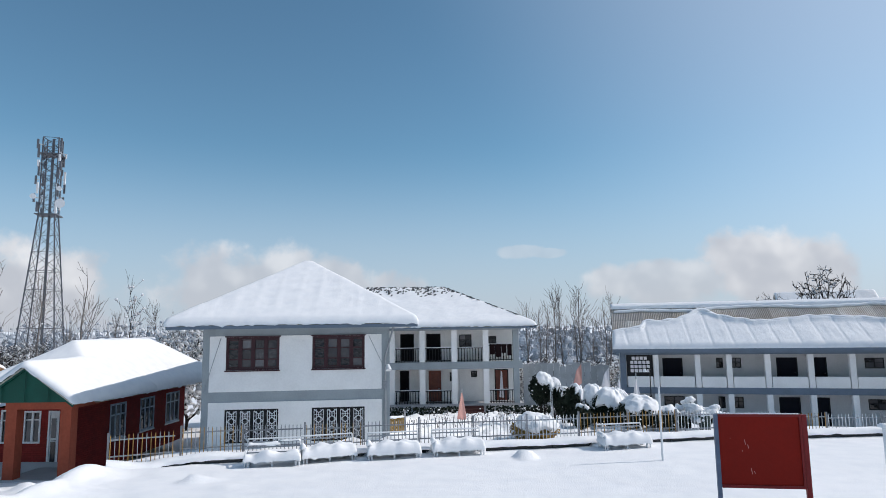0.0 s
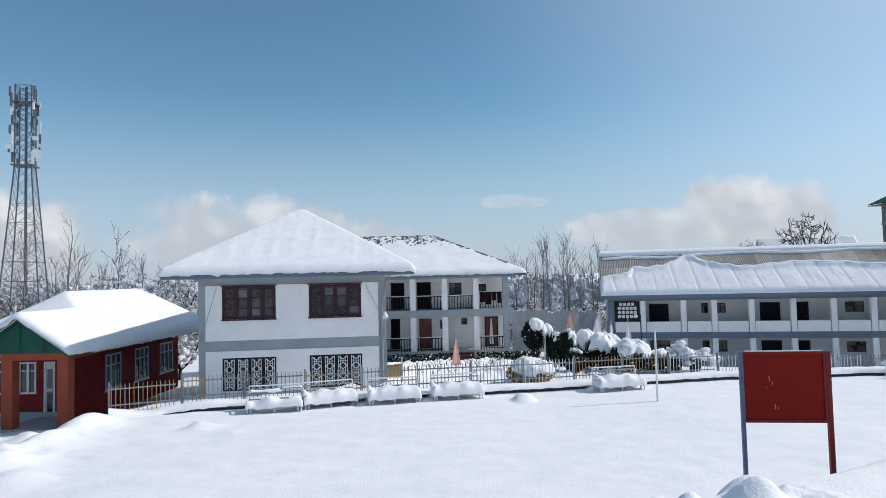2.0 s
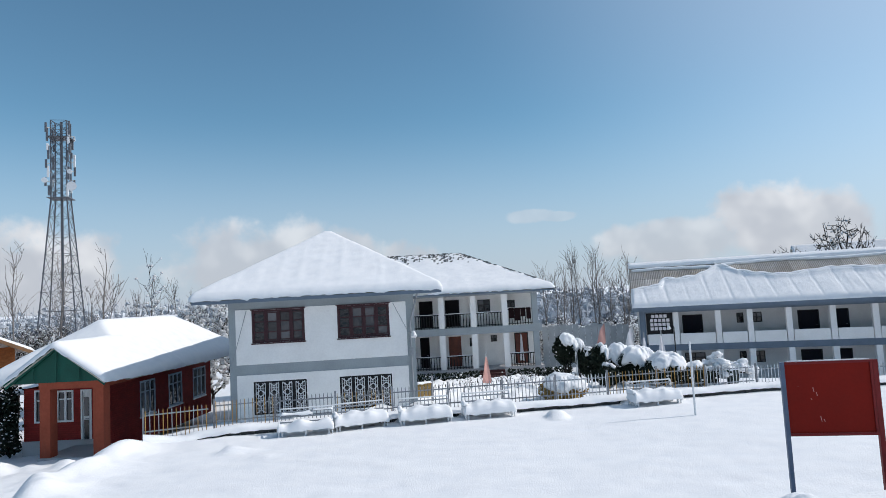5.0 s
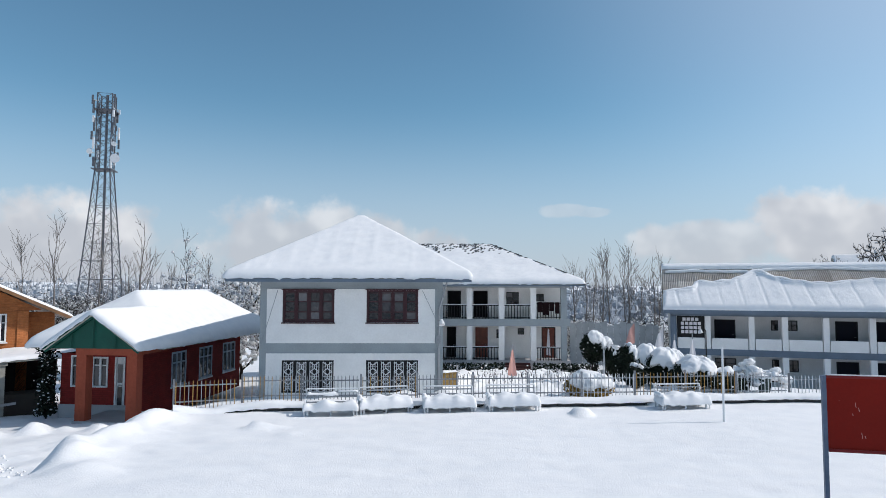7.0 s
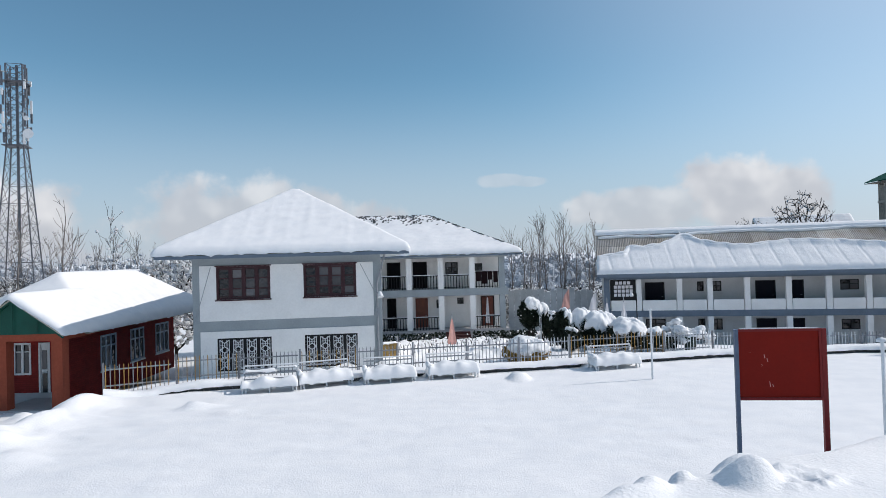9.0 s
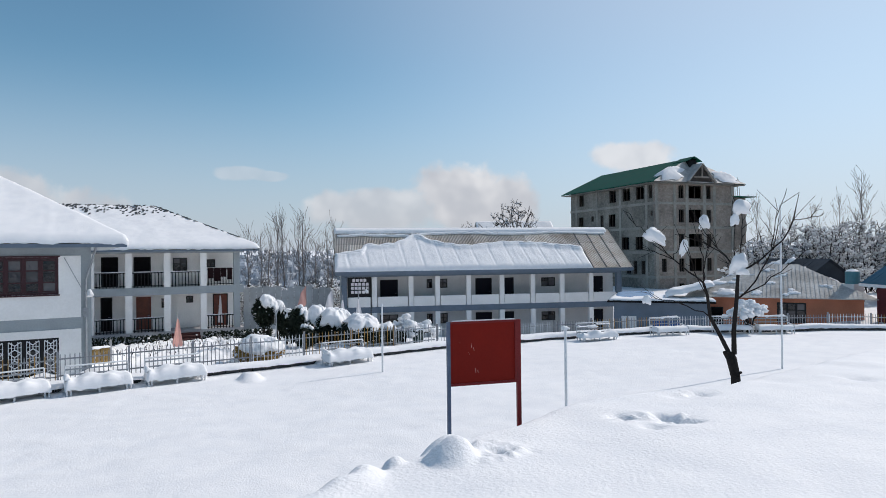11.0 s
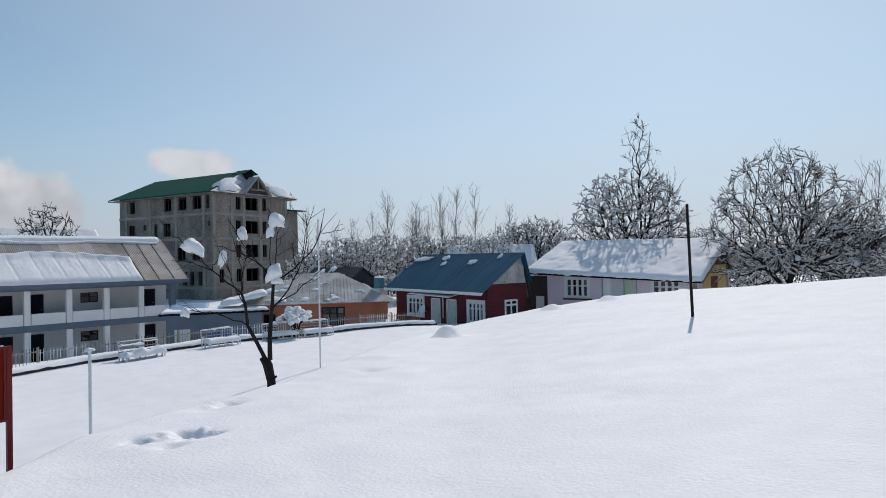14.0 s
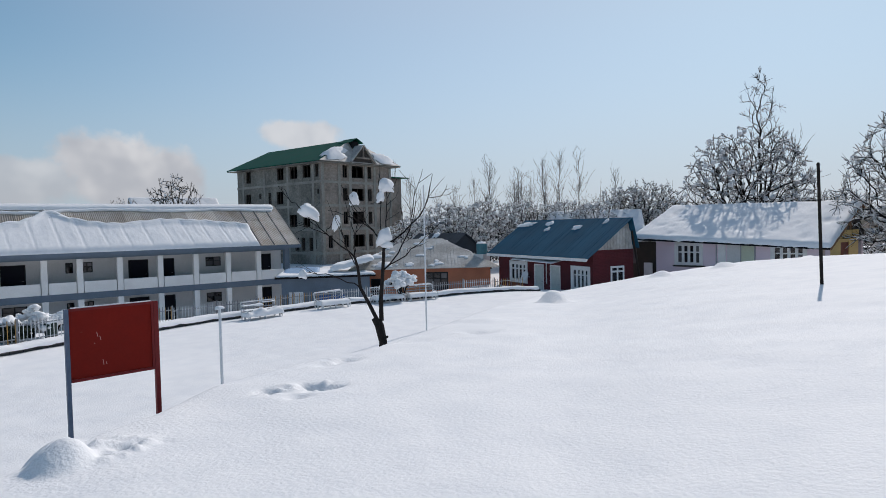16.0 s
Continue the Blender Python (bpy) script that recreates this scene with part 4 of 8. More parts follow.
def house_c():
    t = thing("long_gallery_block", "long two-storey grey-blue block with open galleries under a half-bare tin roof", "building", frame_at(10.84, 52.99, -10.6))
    L, R, base, top, D = 0.0, 24.94, -8.2, -1.7, 8.2
    pil = [2.74, 5.84, 8.13, 10.86, 13.83, 16.63, 19.34, 22.05]
    part("plinth", M().box(L, 0, base, R, 1.78, -7.65), PLINTH, t)
    part("floor", M().box(L, 0, -5.05, R, 1.8, -4.56), BLUEGREY, t, "slate-blue floor band")
    part("beam", M().box(L, 0.0, top - 0.32, R, 0.3, top), BLUEGREY, t)
    ups = [(3.35, 4.9, -4.55, -2.35), (7.45, 7.95, -3.15, -2.35), (8.5, 9.3, -3.15, -2.35), (11.85, 13.35, -4.55, -2.35), (14.4, 15.4, -4.55, -2.35), (18.0, 19.3, -3.2, -2.4), (23.0, 23.95, -4.55, -2.35)]
    los = [(0.8, 1.35, -7.64, -5.4), (1.75, 2.4, -7.64, -5.4), (3.35, 4.9, -6.35, -5.4), (7.45, 7.95, -6.3, -5.4), (8.5, 9.3, -6.3, -5.4), (11.85, 13.35, -7.64, -5.4), (14.4, 15.4, -7.64, -5.4), (18.0, 19.3, -6.3, -5.5), (23.0, 23.95, -7.64, -5.4)]
    part("wall", M().wall(L, R, base, top, 1.8, 0.25, ups + los), PALE, t)
    part("wall", M().box(R - 0.25, 2.053, base, R, D, top), PALE, t)
    part("wall", M().box(L, 2.053, base, L + 0.25, D, top), PALE, t)
    part("wall", M().box(L + 0.253, D - 0.25, base, R - 0.253, D, top), PALE, t)
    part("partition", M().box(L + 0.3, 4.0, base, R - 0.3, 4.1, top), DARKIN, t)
    part("ceiling_board", M().box(L, 0.31, top - 0.12, R, 1.79, top - 0.06), PALE, t)
    for q in ups + los:
        if q[2] < -7 or (q[2] < -4.4 and q[3] > -3):
            door_unit(t, *q, 1.8, DOORRED if abs(q[0] - 1.75) < 0.01 else DOORNAVY, BLACKP)
        else:
            window_unit(t, *q, 1.8, 2, (0.6,), BLACKP, 0.06)
    for p in pil:
        part("column", M().box(p - 0.2, -0.03, base, p + 0.2, 0.35, -5.055).box(p - 0.2, -0.03, -4.555, p + 0.2, 0.35, top - 0.325), WHITE, t)
    for a in (0.22, R - 0.22):
        part("column", M().box(a - 0.22, -0.03, base, a + 0.22, 0.4, -5.055).box(a - 0.22, -0.03, -4.555, a + 0.22, 0.4, top - 0.325), BLUEGREY, t, "slate-blue corner column")
    ends = [0.44] + pil + [R - 0.44]
    for a, b in zip(ends, ends[1:]):
        x0, x1 = a + (0.2 if a > 1 else 0.05) + 0.06, b - (0.2 if b < 24 else 0.05) - 0.06
        part("parapet", M().box(x0, 0.02, -4.556, x1, 0.16, -3.76), WHITE, t, "white gallery parapet")
        part("parapet_snow", M().box(x0 + 0.03, 0.01, -3.757, x1 - 0.03, 0.18, -3.72), ROOF_SNOW, t)
    # metal-framed screen of small panes in the first bay
    scr = part("screen", M().box(0.5, 0.2, -3.75, 2.5, 0.26, -2.04), BLACKP, t, "black screen with rows of white panes")
    for r in range(4):
        for c in range(5 if r else 4):
            x = 0.78 + c * 0.31 + (0.12 if r == 0 else 0)
            z = -2.42 - r * 0.33
            part("pane", M().box(x, 0.185, z, x + 0.24, 0.197, z + 0.25), FLAGW, scr)
    # roof: sheets of tin side by side, snow on the lower part
    o, rise, run = 1.15, 3.55, 5.3
    ev = top + 0.2

    def f(u, v):
        return ev + rise * min((v + o) / run, (D + o - v) / run, 1.0) if v < D / 2 else ev + rise * max(0.0, (D + o - v) / (D / 2 + o))
    n = 21
    rz = ev + rise
    mid = 0.62
    for k in range(n):
        a, b = -0.5 + (R + 1.1) * k / n, -0.5 + (R + 1.1) * (k + 1) / n
        for lo, hi, lift in ((0.0, mid + 0.02, 0.0), (mid, 1.0, 0.022)):
            dz = 0.014 * ((k + (lo > 0)) % 2) + lift
            ya, yb = -o + (D / 2 + o) * lo, -o + (D / 2 + o) * hi
            za, zb = ev + rise * lo + dz, ev + rise * hi + dz
            part("roof_sheet", M().corrugated(a, b + 0.03, (ya, za), (yb, zb), 9, 0.022), SHEETTIN, t, "rust-streaked corrugated sheet")
            if u_bare(k, n):
                part("lap", M().bar((b, ya, za + 0.02), (b, yb, zb + 0.02), 0.1, 0.03), DARKTIN, t, "dark lap between two sheets")
    part("roof_slope", M().slab([(R + 0.6, D + o, ev), (-0.5, D + o, ev), (-0.5, D / 2, rz), (R + 0.6, D / 2, rz)], 0.04), TIN, t)
    part("gable", M().add([(R - 0.2, 0, top), (R - 0.2, D, top), (R - 0.2, D / 2, rz - 0.3), (R - 0.05, 0, top), (R - 0.05, D, top), (R - 0.05, D / 2, rz - 0.3)], [(0, 2, 1), (3, 4, 5), (0, 1, 4, 3), (1, 2, 5, 4), (2, 0, 3, 5)]), PALE, t)
    part("gable", M().add([(0.05, 0, top), (0.05, D, top), (0.05, D / 2, rz - 0.3), (0.2, 0, top), (0.2, D, top), (0.2, D / 2, rz - 0.3)], [(0, 2, 1), (3, 4, 5), (0, 1, 4, 3), (1, 2, 5, 4), (2, 0, 3, 5)]), PALE, t)
    part("fascia", M().box(-0.5, -o - 0.04, ev - 0.3, R + 0.6, -o + 0.005, ev - 0.03), BLUEGREY, t)
    part("soffit", M().box(-0.4, -o + 0.02, ev - 0.32, R + 0.5, 0.0, ev - 0.28), BLUEGREY, t)
    # the slid snow ends in a wavy crest
    CR = [(-0.5, 0.34), (0.8, 0.4), (1.75, 0.44), (2.15, 0.6), (3.0, 0.58), (4.6, 0.62), (5.6, 0.73), (6.3, 0.85), (7.0, 0.85), (7.8, 0.72), (9.0, 0.62), (10.2, 0.56), (11.5, 0.55), (13.0, 0.6), (14.5, 0.64), (16.0, 0.63), (18.0, 0.6), (19.8, 0.54), (21.6, 0.49)]
    m = M()
    us = steps(-0.55, 21.7, 0.09)
    rows = 26
    top_rows = []
    for i, u in enumerate(us):
        hi = (along(CR, u) * 0.9 + 0.02 * nz(u * 1.3, 0, 3)) * run
        for k in range(rows + 1):
            s = k / rows
            v = -o - 0.1 + (hi + 0.1) * s
            e = min(s * hi, (1 - s) * hi, u + 0.55, 21.7 - u)
            kk = min(1.0, e / 0.3)
            h = 0.3 * math.sqrt(max(0.0, 1 - (1 - kk) ** 2)) + 0.2 * math.exp(-(((1 - s) * hi - 0.3) / 0.2) ** 2) * min(1, kk + 0.3)
            h -= 0.05 * math.exp(-(((u + 0.3 * s) % 1.55 - 0.7) / 0.06) ** 2) * kk
            h += 0.04 * nz(u * 0.9, v * 0.9, 8) + 0.025 * max(0, nz(u * 2.6 + v * 0.4, v * 0.25, 5)) + 0.015 * nz(u * 5, v * 5, 9) + 0.011 * math.exp(-(((u + 0.25 * nz(v * 0.6, u * 0.3, 4)) % 0.83 - 0.4) / 0.06) ** 2) * kk * max(0.0, 0.6 + nz(u * 0.7, v, 6))
            m.v.append((u, v, f(u, max(v, -o)) + 0.03 + max(0.0, h)))
    for i in range(len(us) - 1):
        for k in range(rows):
            a = i * (rows + 1) + k
            m.f.append((a, a + rows + 1, a + rows + 2, a + 1))
    n0 = len(us)
    b = len(m.v)
    m.v += [(u, -o - 0.1, ev - 0.03) for u in us]
    m.f += [(i * (rows + 1), b + i, b + i + 1, (i + 1) * (rows + 1)) for i in range(n0 - 1)]
    part("roof_snow", m, ROOF_SNOW, t, "slid snow with a wavy upper crest", smooth=True)
    roll = M()
    us = steps(-0.45, 21.5, 0.16)
    pts = []
    for u in us:
        v = -o + (along(CR, u) * 0.9 + 0.02 * nz(u * 1.3, 0, 3)) * run - 0.16
        pts.append((Vector((u, v, f(u, v) + 0.3 + 0.06 * nz(u * 1.1, 3, 3))), 0.22 + 0.05 * nz(u * 1.4, 7, 1)))
    hose(roll, pts, 9)
    part("crest_roll", roll, ROOF_SNOW, t, "rolled edge of the slid snow", smooth=True)
    rng = random.Random(19)
    for u, n in ((2.05, 10), (6.9, 14), (0.4, 5)):
        m = M()
        for k in range(n):
            a = u + rng.gauss(0, 0.28)
            v = -o + (along(CR, a) * 0.9) * run + rng.uniform(-0.5, 0.55 if u > 6 else 0.15)
            m.add(*blob(rng, (a, v, f(a, v) + 0.2), rng.uniform(0.1, 0.24)))
        part("snow_clods", m, ROOF_SNOW, t, "broken clods of snow")
    ridge = M()
    us = steps(-0.55, R + 0.2, 0.2)
    for sgn, wide, lift in ((1, 0.5, 0.2),):
        ridge.grid(lambda u, v: rz + 0.06 + 0.14 * math.sqrt(max(0, 1 - (v - D / 2) ** 2 / 0.3)) + 0.03 * nz(u, v, 2) - 0.4 * abs(v - D / 2), us, steps(D / 2 - 0.5, D / 2 + 0.5, 0.125), lambda u, v: rz - 0.35)
    part("ridge_snow", ridge, ROOF_SNOW, t, smooth=True)
    line = M()
    pts = []
    for u in steps(-0.3, R - 0.1, 0.2):
        v = -o + (0.87 + 0.018 * math.sin(u * 0.7) + 0.02 * nz(u * 0.8, 5, 1) - (0.05 if u < 6.4 else 0)) * run
        pts.append((Vector((u, v, f(u, v) + 0.1)), 0.13 + 0.06 * nz(u * 1.3, 2, 2)))
    hose(line, pts, 8)
    part("snow_line", line, ROOF_SNOW, t, smooth=True)
    return t


def house_red():
    t = thing("red_house", "red brick house with a green porch gable and snowy roof", "house", frame_at(-17.33, 26.57, 1.5) @ Matrix.Scale(1.08, 4))
    W, D, base, top = 3.42, 9.75, -5.4, -2.68
    L = -4.6
    fronts = [(-3.0 + 0.02, -2.55, -4.05, -2.75), (-2.05, -1.35, -4.05, -2.8), (-1.05, -0.6, -4.95, -2.8)]
    # local x from the long side wall (0) towards the far corner (negative)
    part("wall", M().wall(-3.42, 0, base, top, 0, 0.23, fronts), BRICKRED, t, "red-painted brick wall")
    wins = [(2.5, 3.8, -4.38, -2.85), (5.05, 6.4, -4.38, -2.85), (7.6, 9.1, -4.38, -2.85)]
    turn = pose(0, 0, 0, 0, 0, 90)
    side = M().wall(0.233, D, base, top, 0, 0.23, wins).moved(turn)
    part("wall", side, BRICKRED, t, "red-painted brick wall")
    part("wall", M().box(-3.42, 0.233, base, -3.2, D, top), BRICKRED, t)
    part("wall", M().box(-3.197, D - 0.23, base, -0.233, D, top), BRICKRED, t)
    part("partition", M().box(-1.8, 0.5, base, -1.7, D - 0.5, top), DARKIN, t)
    part("plinth", M().box(-3.46, -0.05, base, 0.0, -0.003, -4.75), PLINTH, t)
    for q in wins:
        holder = part("window_surround", M().box(q[0] - 0.05, -0.035, q[2] - 0.07, q[1] + 0.05, -0.002, q[2] - 0.002).moved(turn), WOODW, t)
        x0, x1, z0, z1 = q
        w = part("window", M().wall(x0, x1, z0, z1, -0.02, 0.08, [(x0 + 0.08, x1 - 0.08, z0 + 0.08, z1 - 0.08)]).moved(turn), FRAMEBLUE, t, "pale blue-grey casement window")
        for a in lin(x0, x1 - 0.08, 3)[1:-1]:
            part("mullion", M().box(a, -0.018, z0 + 0.082, a + 0.08, 0.058, z1 - 0.082).moved(turn), FRAMEBLUE, w)
        part("transom", M().box(x0 + 0.082, -0.012, z0 + (z1 - z0) * 0.66, x1 - 0.082, 0.05, z0 + (z1 - z0) * 0.66 + 0.06).moved(turn), FRAMEBLUE, w)
        for k in range(3):
            a = x0 + (x1 - x0) * k / 3
            part("pane", M().box(a + 0.03, 0.02, z0 + 0.03, a + (x1 - x0) / 3, 0.03, z1 - 0.03).moved(turn), GLASS, w)
    window_unit(t, *fronts[0], 0, 1, (0.7,), WOODW, 0.07, label="narrow white casement window")
    window_unit(t, *fronts[1], 0, 2, (0.75,), WOODW, 0.07, label="white casement window with drawn curtains")
    part("curtain", M().box(-2.0, 0.12, -4.0, -1.4, 0.14, -2.85), CREAM, t)
    gd = door_unit(t, *fronts[2], 0, WOODW, WOODW, "white glazed door")
    for z in (-4.75, -3.85):
        part("pane", M().box(-0.92, 0.004, z, -0.73, 0.015, z + 0.75), GLASS, gd)
    # porch
    px0, px1, py = -2.35, 0.95, -2.35
    pz = -2.2
    for x in (-0.98, 1.04):
        part("porch_pillar", M().box(x - 0.2, py + 0.15, base, x + 0.2, py + 0.55, pz - 0.3), TERRA, t, "terracotta square pillar")
    part("porch_beam", M().box(-1.2, py + 0.13, pz - 0.297, 1.26, py + 0.57, pz), TERRA, t)
    part("porch_beam", M().box(0.88, py + 0.573, pz - 0.297, 1.22, 0.0, pz - 0.01), TERRA, t)
    part("porch_floor", M().box(-1.25, py + 0.1, base, 1.3, -0.06, -4.95), PLINTH, t)
    part("porch_step", M().box(px0 + 1.3, py - 0.3, base, px1 - 0.3, py + 0.097, -5.1), PLINTH, t)
    gx0, gx1, gz0, gz1 = -2.4, 1.42, -2.25, -0.97
    gc = (gx0 + gx1) / 2
    gab = part("gable", M().slab([(gx0 + 0.2, py + 0.1, gz0), (gx1 - 0.15, py + 0.1, gz0), (gc, py + 0.1, gz1 - 0.1)], 0.06), GREEN, t, "green ribbed gable sheet")
    for k in (4, 8, 12):
        x = gx0 + 0.2 + (gx1 - gx0 - 0.35) * k / 16
        h = (1 - abs(x - gc) / ((gx1 - gx0) / 2)) * (gz1 - gz0) - 0.08
        if h > 0.1:
            part("rib", M().box(x - 0.02, py + 0.02, gz0 + 0.01, x + 0.02, py + 0.038, gz0 + h), GREEN, gab)
    for a, b in (((gx0, py, gz0 - 0.08), (gc, py, gz1)), ((gc, py, gz1), (gx1, py, gz0 - 0.08))):
        part("barge_board", M().bar(a, b, 0.05, 0.2), GREEN, t)
    back = 3.6

    def porch(u, v):
        return gz0 - 0.05 + (gz1 - gz0 + 0.05) * (1 - abs(u - gc) / ((gx1 - gx0) / 2 + 0.05))
    for a, b in (((gx0, gz0 - 0.05), (gc, gz1)), ((gc, gz1), (gx1, gz0 - 0.05))):
        part("porch_roof", M().slab([(a[0], py - 0.05, a[1]), (b[0], py - 0.05, b[1]), (b[0], back, b[1]), (a[0], back, a[1])], 0.05), TIN, t)
    part("porch_snow", snow_cap(porch, gx0 - 0.08, gx1 + 0.08, py - 0.12, back, 0.26, 0.13, 3.0, 0, 0.05, 0.2), ROOF_SNOW, t, smooth=True)
    u0, u1, v0, v1 = -4.4, 1.4, -0.75, D + 1.6
    ev, rise, run = top + 0.3, 2.0, 2.9
    for poly in hip_planes(u0, u1, v0, v1, ev, rise, run):
        part("roof_slope", M().slab(poly, 0.05), TIN, t)
    f = hip(u0 - 0.05, u1 + 0.05, v0 - 0.05, v1 + 0.05, ev, rise, run)
    part("roof_snow", snow_cap(f, u0 - 0.05, u1 + 0.05, v0 - 0.05, v1 + 0.05, 0.34, 0.15, 7.0, 0, 0.045, 0.35), ROOF_SNOW, t, "smooth thick snow", smooth=True)
    return t


def gable_house(t, W, D, base, top, rise, o, wallmat, roofmat, holes, snow=0.0, rv=None, gable_mat=None):
    """Walls round, a gabled roof with its ridge along local x at rv from the front; holes in the front."""
    rv = rv or D / 2
    part("wall", M().wall(0, W, base, top, 0, 0.23, holes), wallmat, t)
    for a, b in ((0, 0.23), (W - 0.23, W)):
        part("wall", M().box(a, 0.233, base, b, D, top), gable_mat or wallmat, t)
        part("gable", M().add([(a, 0.0, top), (a, D, top), (a, rv, top + rise), (b, 0.0, top), (b, D, top), (b, rv, top + rise)], [(0, 2, 1), (3, 4, 5), (0, 1, 4, 3), (1, 2, 5, 4), (2, 0, 3, 5)]), gable_mat or wallmat, t)
    part("wall", M().box(0.233, D - 0.23, base, W - 0.233, D, top), wallmat, t)
    part("partition", M().box(0.3, 1.6, base, W - 0.3, 1.7, top), DARKIN, t)
    k = rise / rv
    ez = top - o * k + 0.08
    rz = top + rise + 0.08
    n = max(4, round(W / 0.95))
    for i in range(n):
        a, b = -o * 0.6 + (W + o * 1.2) * i / n, -o * 0.6 + (W + o * 1.2) * (i + 1) / n
        m = M().slab([(a, -o, ez + 0.01 * (i % 2)), (b + 0.02, -o, ez + 0.01 * (i % 2)), (b + 0.02, rv, rz + 0.01 * (i % 2)), (a, rv, rz + 0.01 * (i % 2))], 0.03)
        for j in range(2):
            x = a + (b - a) * (j + 0.5) / 2
            m.bar((x, -o, ez + 0.008), (x, rv, rz + 0.008), 0.025, 0.012)
        part("roof_sheet", m, roofmat, t)
    eb = top + 0.08 - (o * k if rv == D / 2 else 0)
    part("roof_slope", M().slab([(W + o * 0.6, D + (o if rv == D / 2 else 0.1), eb), (-o * 0.6, D + (o if rv == D / 2 else 0.1), eb), (-o * 0.6, rv, rz), (W + o * 0.6, rv, rz)], 0.04), roofmat, t)
    part("fascia", M().box(-o * 0.6, -o - 0.04, ez - 0.1, W + o * 0.6, -o - 0.002, ez - 0.01), PALE, t)
    if snow:
        f = lambda u, v: min(ez + (v + o) * k, ez + (D + o - v) * k) + 0.04
        part("roof_snow", snow_cap(f, -o * 0.6, W + o * 0.6, -o - 0.05, D + o, snow, 0.16, W, 0, 0.05, 0.25), ROOF_SNOW, t, smooth=True)
    return ez, rz, k


def house_blue():
    t = thing("blue_roofed_house", "red house with a blue sheet roof and white windows", "house", frame_at(39.16, 27.76, -112.5))
    W, D, base, top = 10.56, 3.2, -5.6, -1.81
    holes = [(1.6, 3.6, -4.15, -2.85), (4.5, 5.6, -5.0, -2.85), (6.3, 7.4, -5.1, -2.85), (8.6, 10.2, -4.25, -2.9)]
    gable_house(t, W, D, base, top, 1.87, 0.75, mat("dull_red_paint", (0.125, 0.018, 0.024), 0.8, var=0.25, scale=1, bump=0.003, bricks=(0.8, 0.8, 0.8)), BLUEROOF, holes, rv=2.75)
    part("gable_sheet", M().slab([(W + 0.03, 0.1, top + 0.02), (W + 0.03, D - 0.03, top + 0.02), (W + 0.03, 2.75, top + 1.8)], 0.02), RUSTTIN, t, "grey tin gable sheet")
    for q in (holes[0], holes[3]):
        window_unit(t, *q, 0, 4, (0.72,), WOODW, 0.14, label="white casement window")
        part("window_surround", M().wall(q[0] - 0.12, q[1] + 0.12, q[2] - 0.12, q[3] + 0.12, -0.04, 0.036, [q]), WOODW, t, "white plank surround")
    for q in (holes[1], holes[2]):
        door_unit(t, *q, 0, PALEDOOR, WOODW, "pale wooden door")
    sw = pose(W, 0, 0, 0, 0, 90)
    fr = M()
    for a in (1.35, 1.83, 2.31):
        fr.box(a, -0.04, -4.05, a + 0.12, 0.02, -2.8)
    for z in (-4.05, -3.2, -2.92):
        fr.box(1.47, -0.035, z, 2.31, 0.015, z + 0.12)
    w = part("window", fr.moved(sw), WOODW, t, "white casement window")
    part("pane", M().box(1.4, -0.02, -4.0, 2.4, -0.01, -2.85).moved(sw), GLASS, w)
    part("eave_board", M().box(-0.4, -0.83, top - 0.62, W + 0.4, -0.795, top - 0.44), WOODW, t, "white painted eave board")
    part("canopy", M().slab([(3.1, -1.0, top - 0.72), (7.9, -1.05, top - 0.8), (7.9, -0.02, top - 0.62), (3.1, -0.02, top - 0.6)], 0.05), WOODW, t, "sagging white door canopy")
    part("drain_pipe", M().tube((6.0, -0.08, top - 0.8), (6.0, -0.08, -4.1), 0.04), WHITEPOLE, t)
    part("satellite_dish", M().tube((3.95, -0.3, -3.75), (3.95, -0.42, -3.7), 0.2, 0.38, 14).tube((3.95, -0.3, -3.75), (3.95, 0.0, -3.8), 0.03), WHITEPOLE, t, "white satellite dish")
    for j in range(12):
        v = 0.25 + j * 0.24
        h = 1.8 * (v / 2.75 if v < 2.75 else (D - v) / (D - 2.75)) - 0.08
        if h > 0.1:
            part("gable_board", M().box(W + 0.034, v - 0.1, top + 0.03, W + 0.05, v + 0.1, top + 0.02 + h), RUSTTIN, t)
    k = 1.87 / 2.75
    for u, v, s in ((3.2, 2.3, 0.45), (3.7, 1.7, 0.2), (6.8, 1.9, 0.4), (9.0, 2.4, 0.15), (0.6, 2.2, 0.9)):
        part("snow_patch", ragged_snow(lambda a, b: top + b * k + 0.1, u, v, s, 0.2, 0.1, u), ROOF_SNOW, t, smooth=True)
    return t


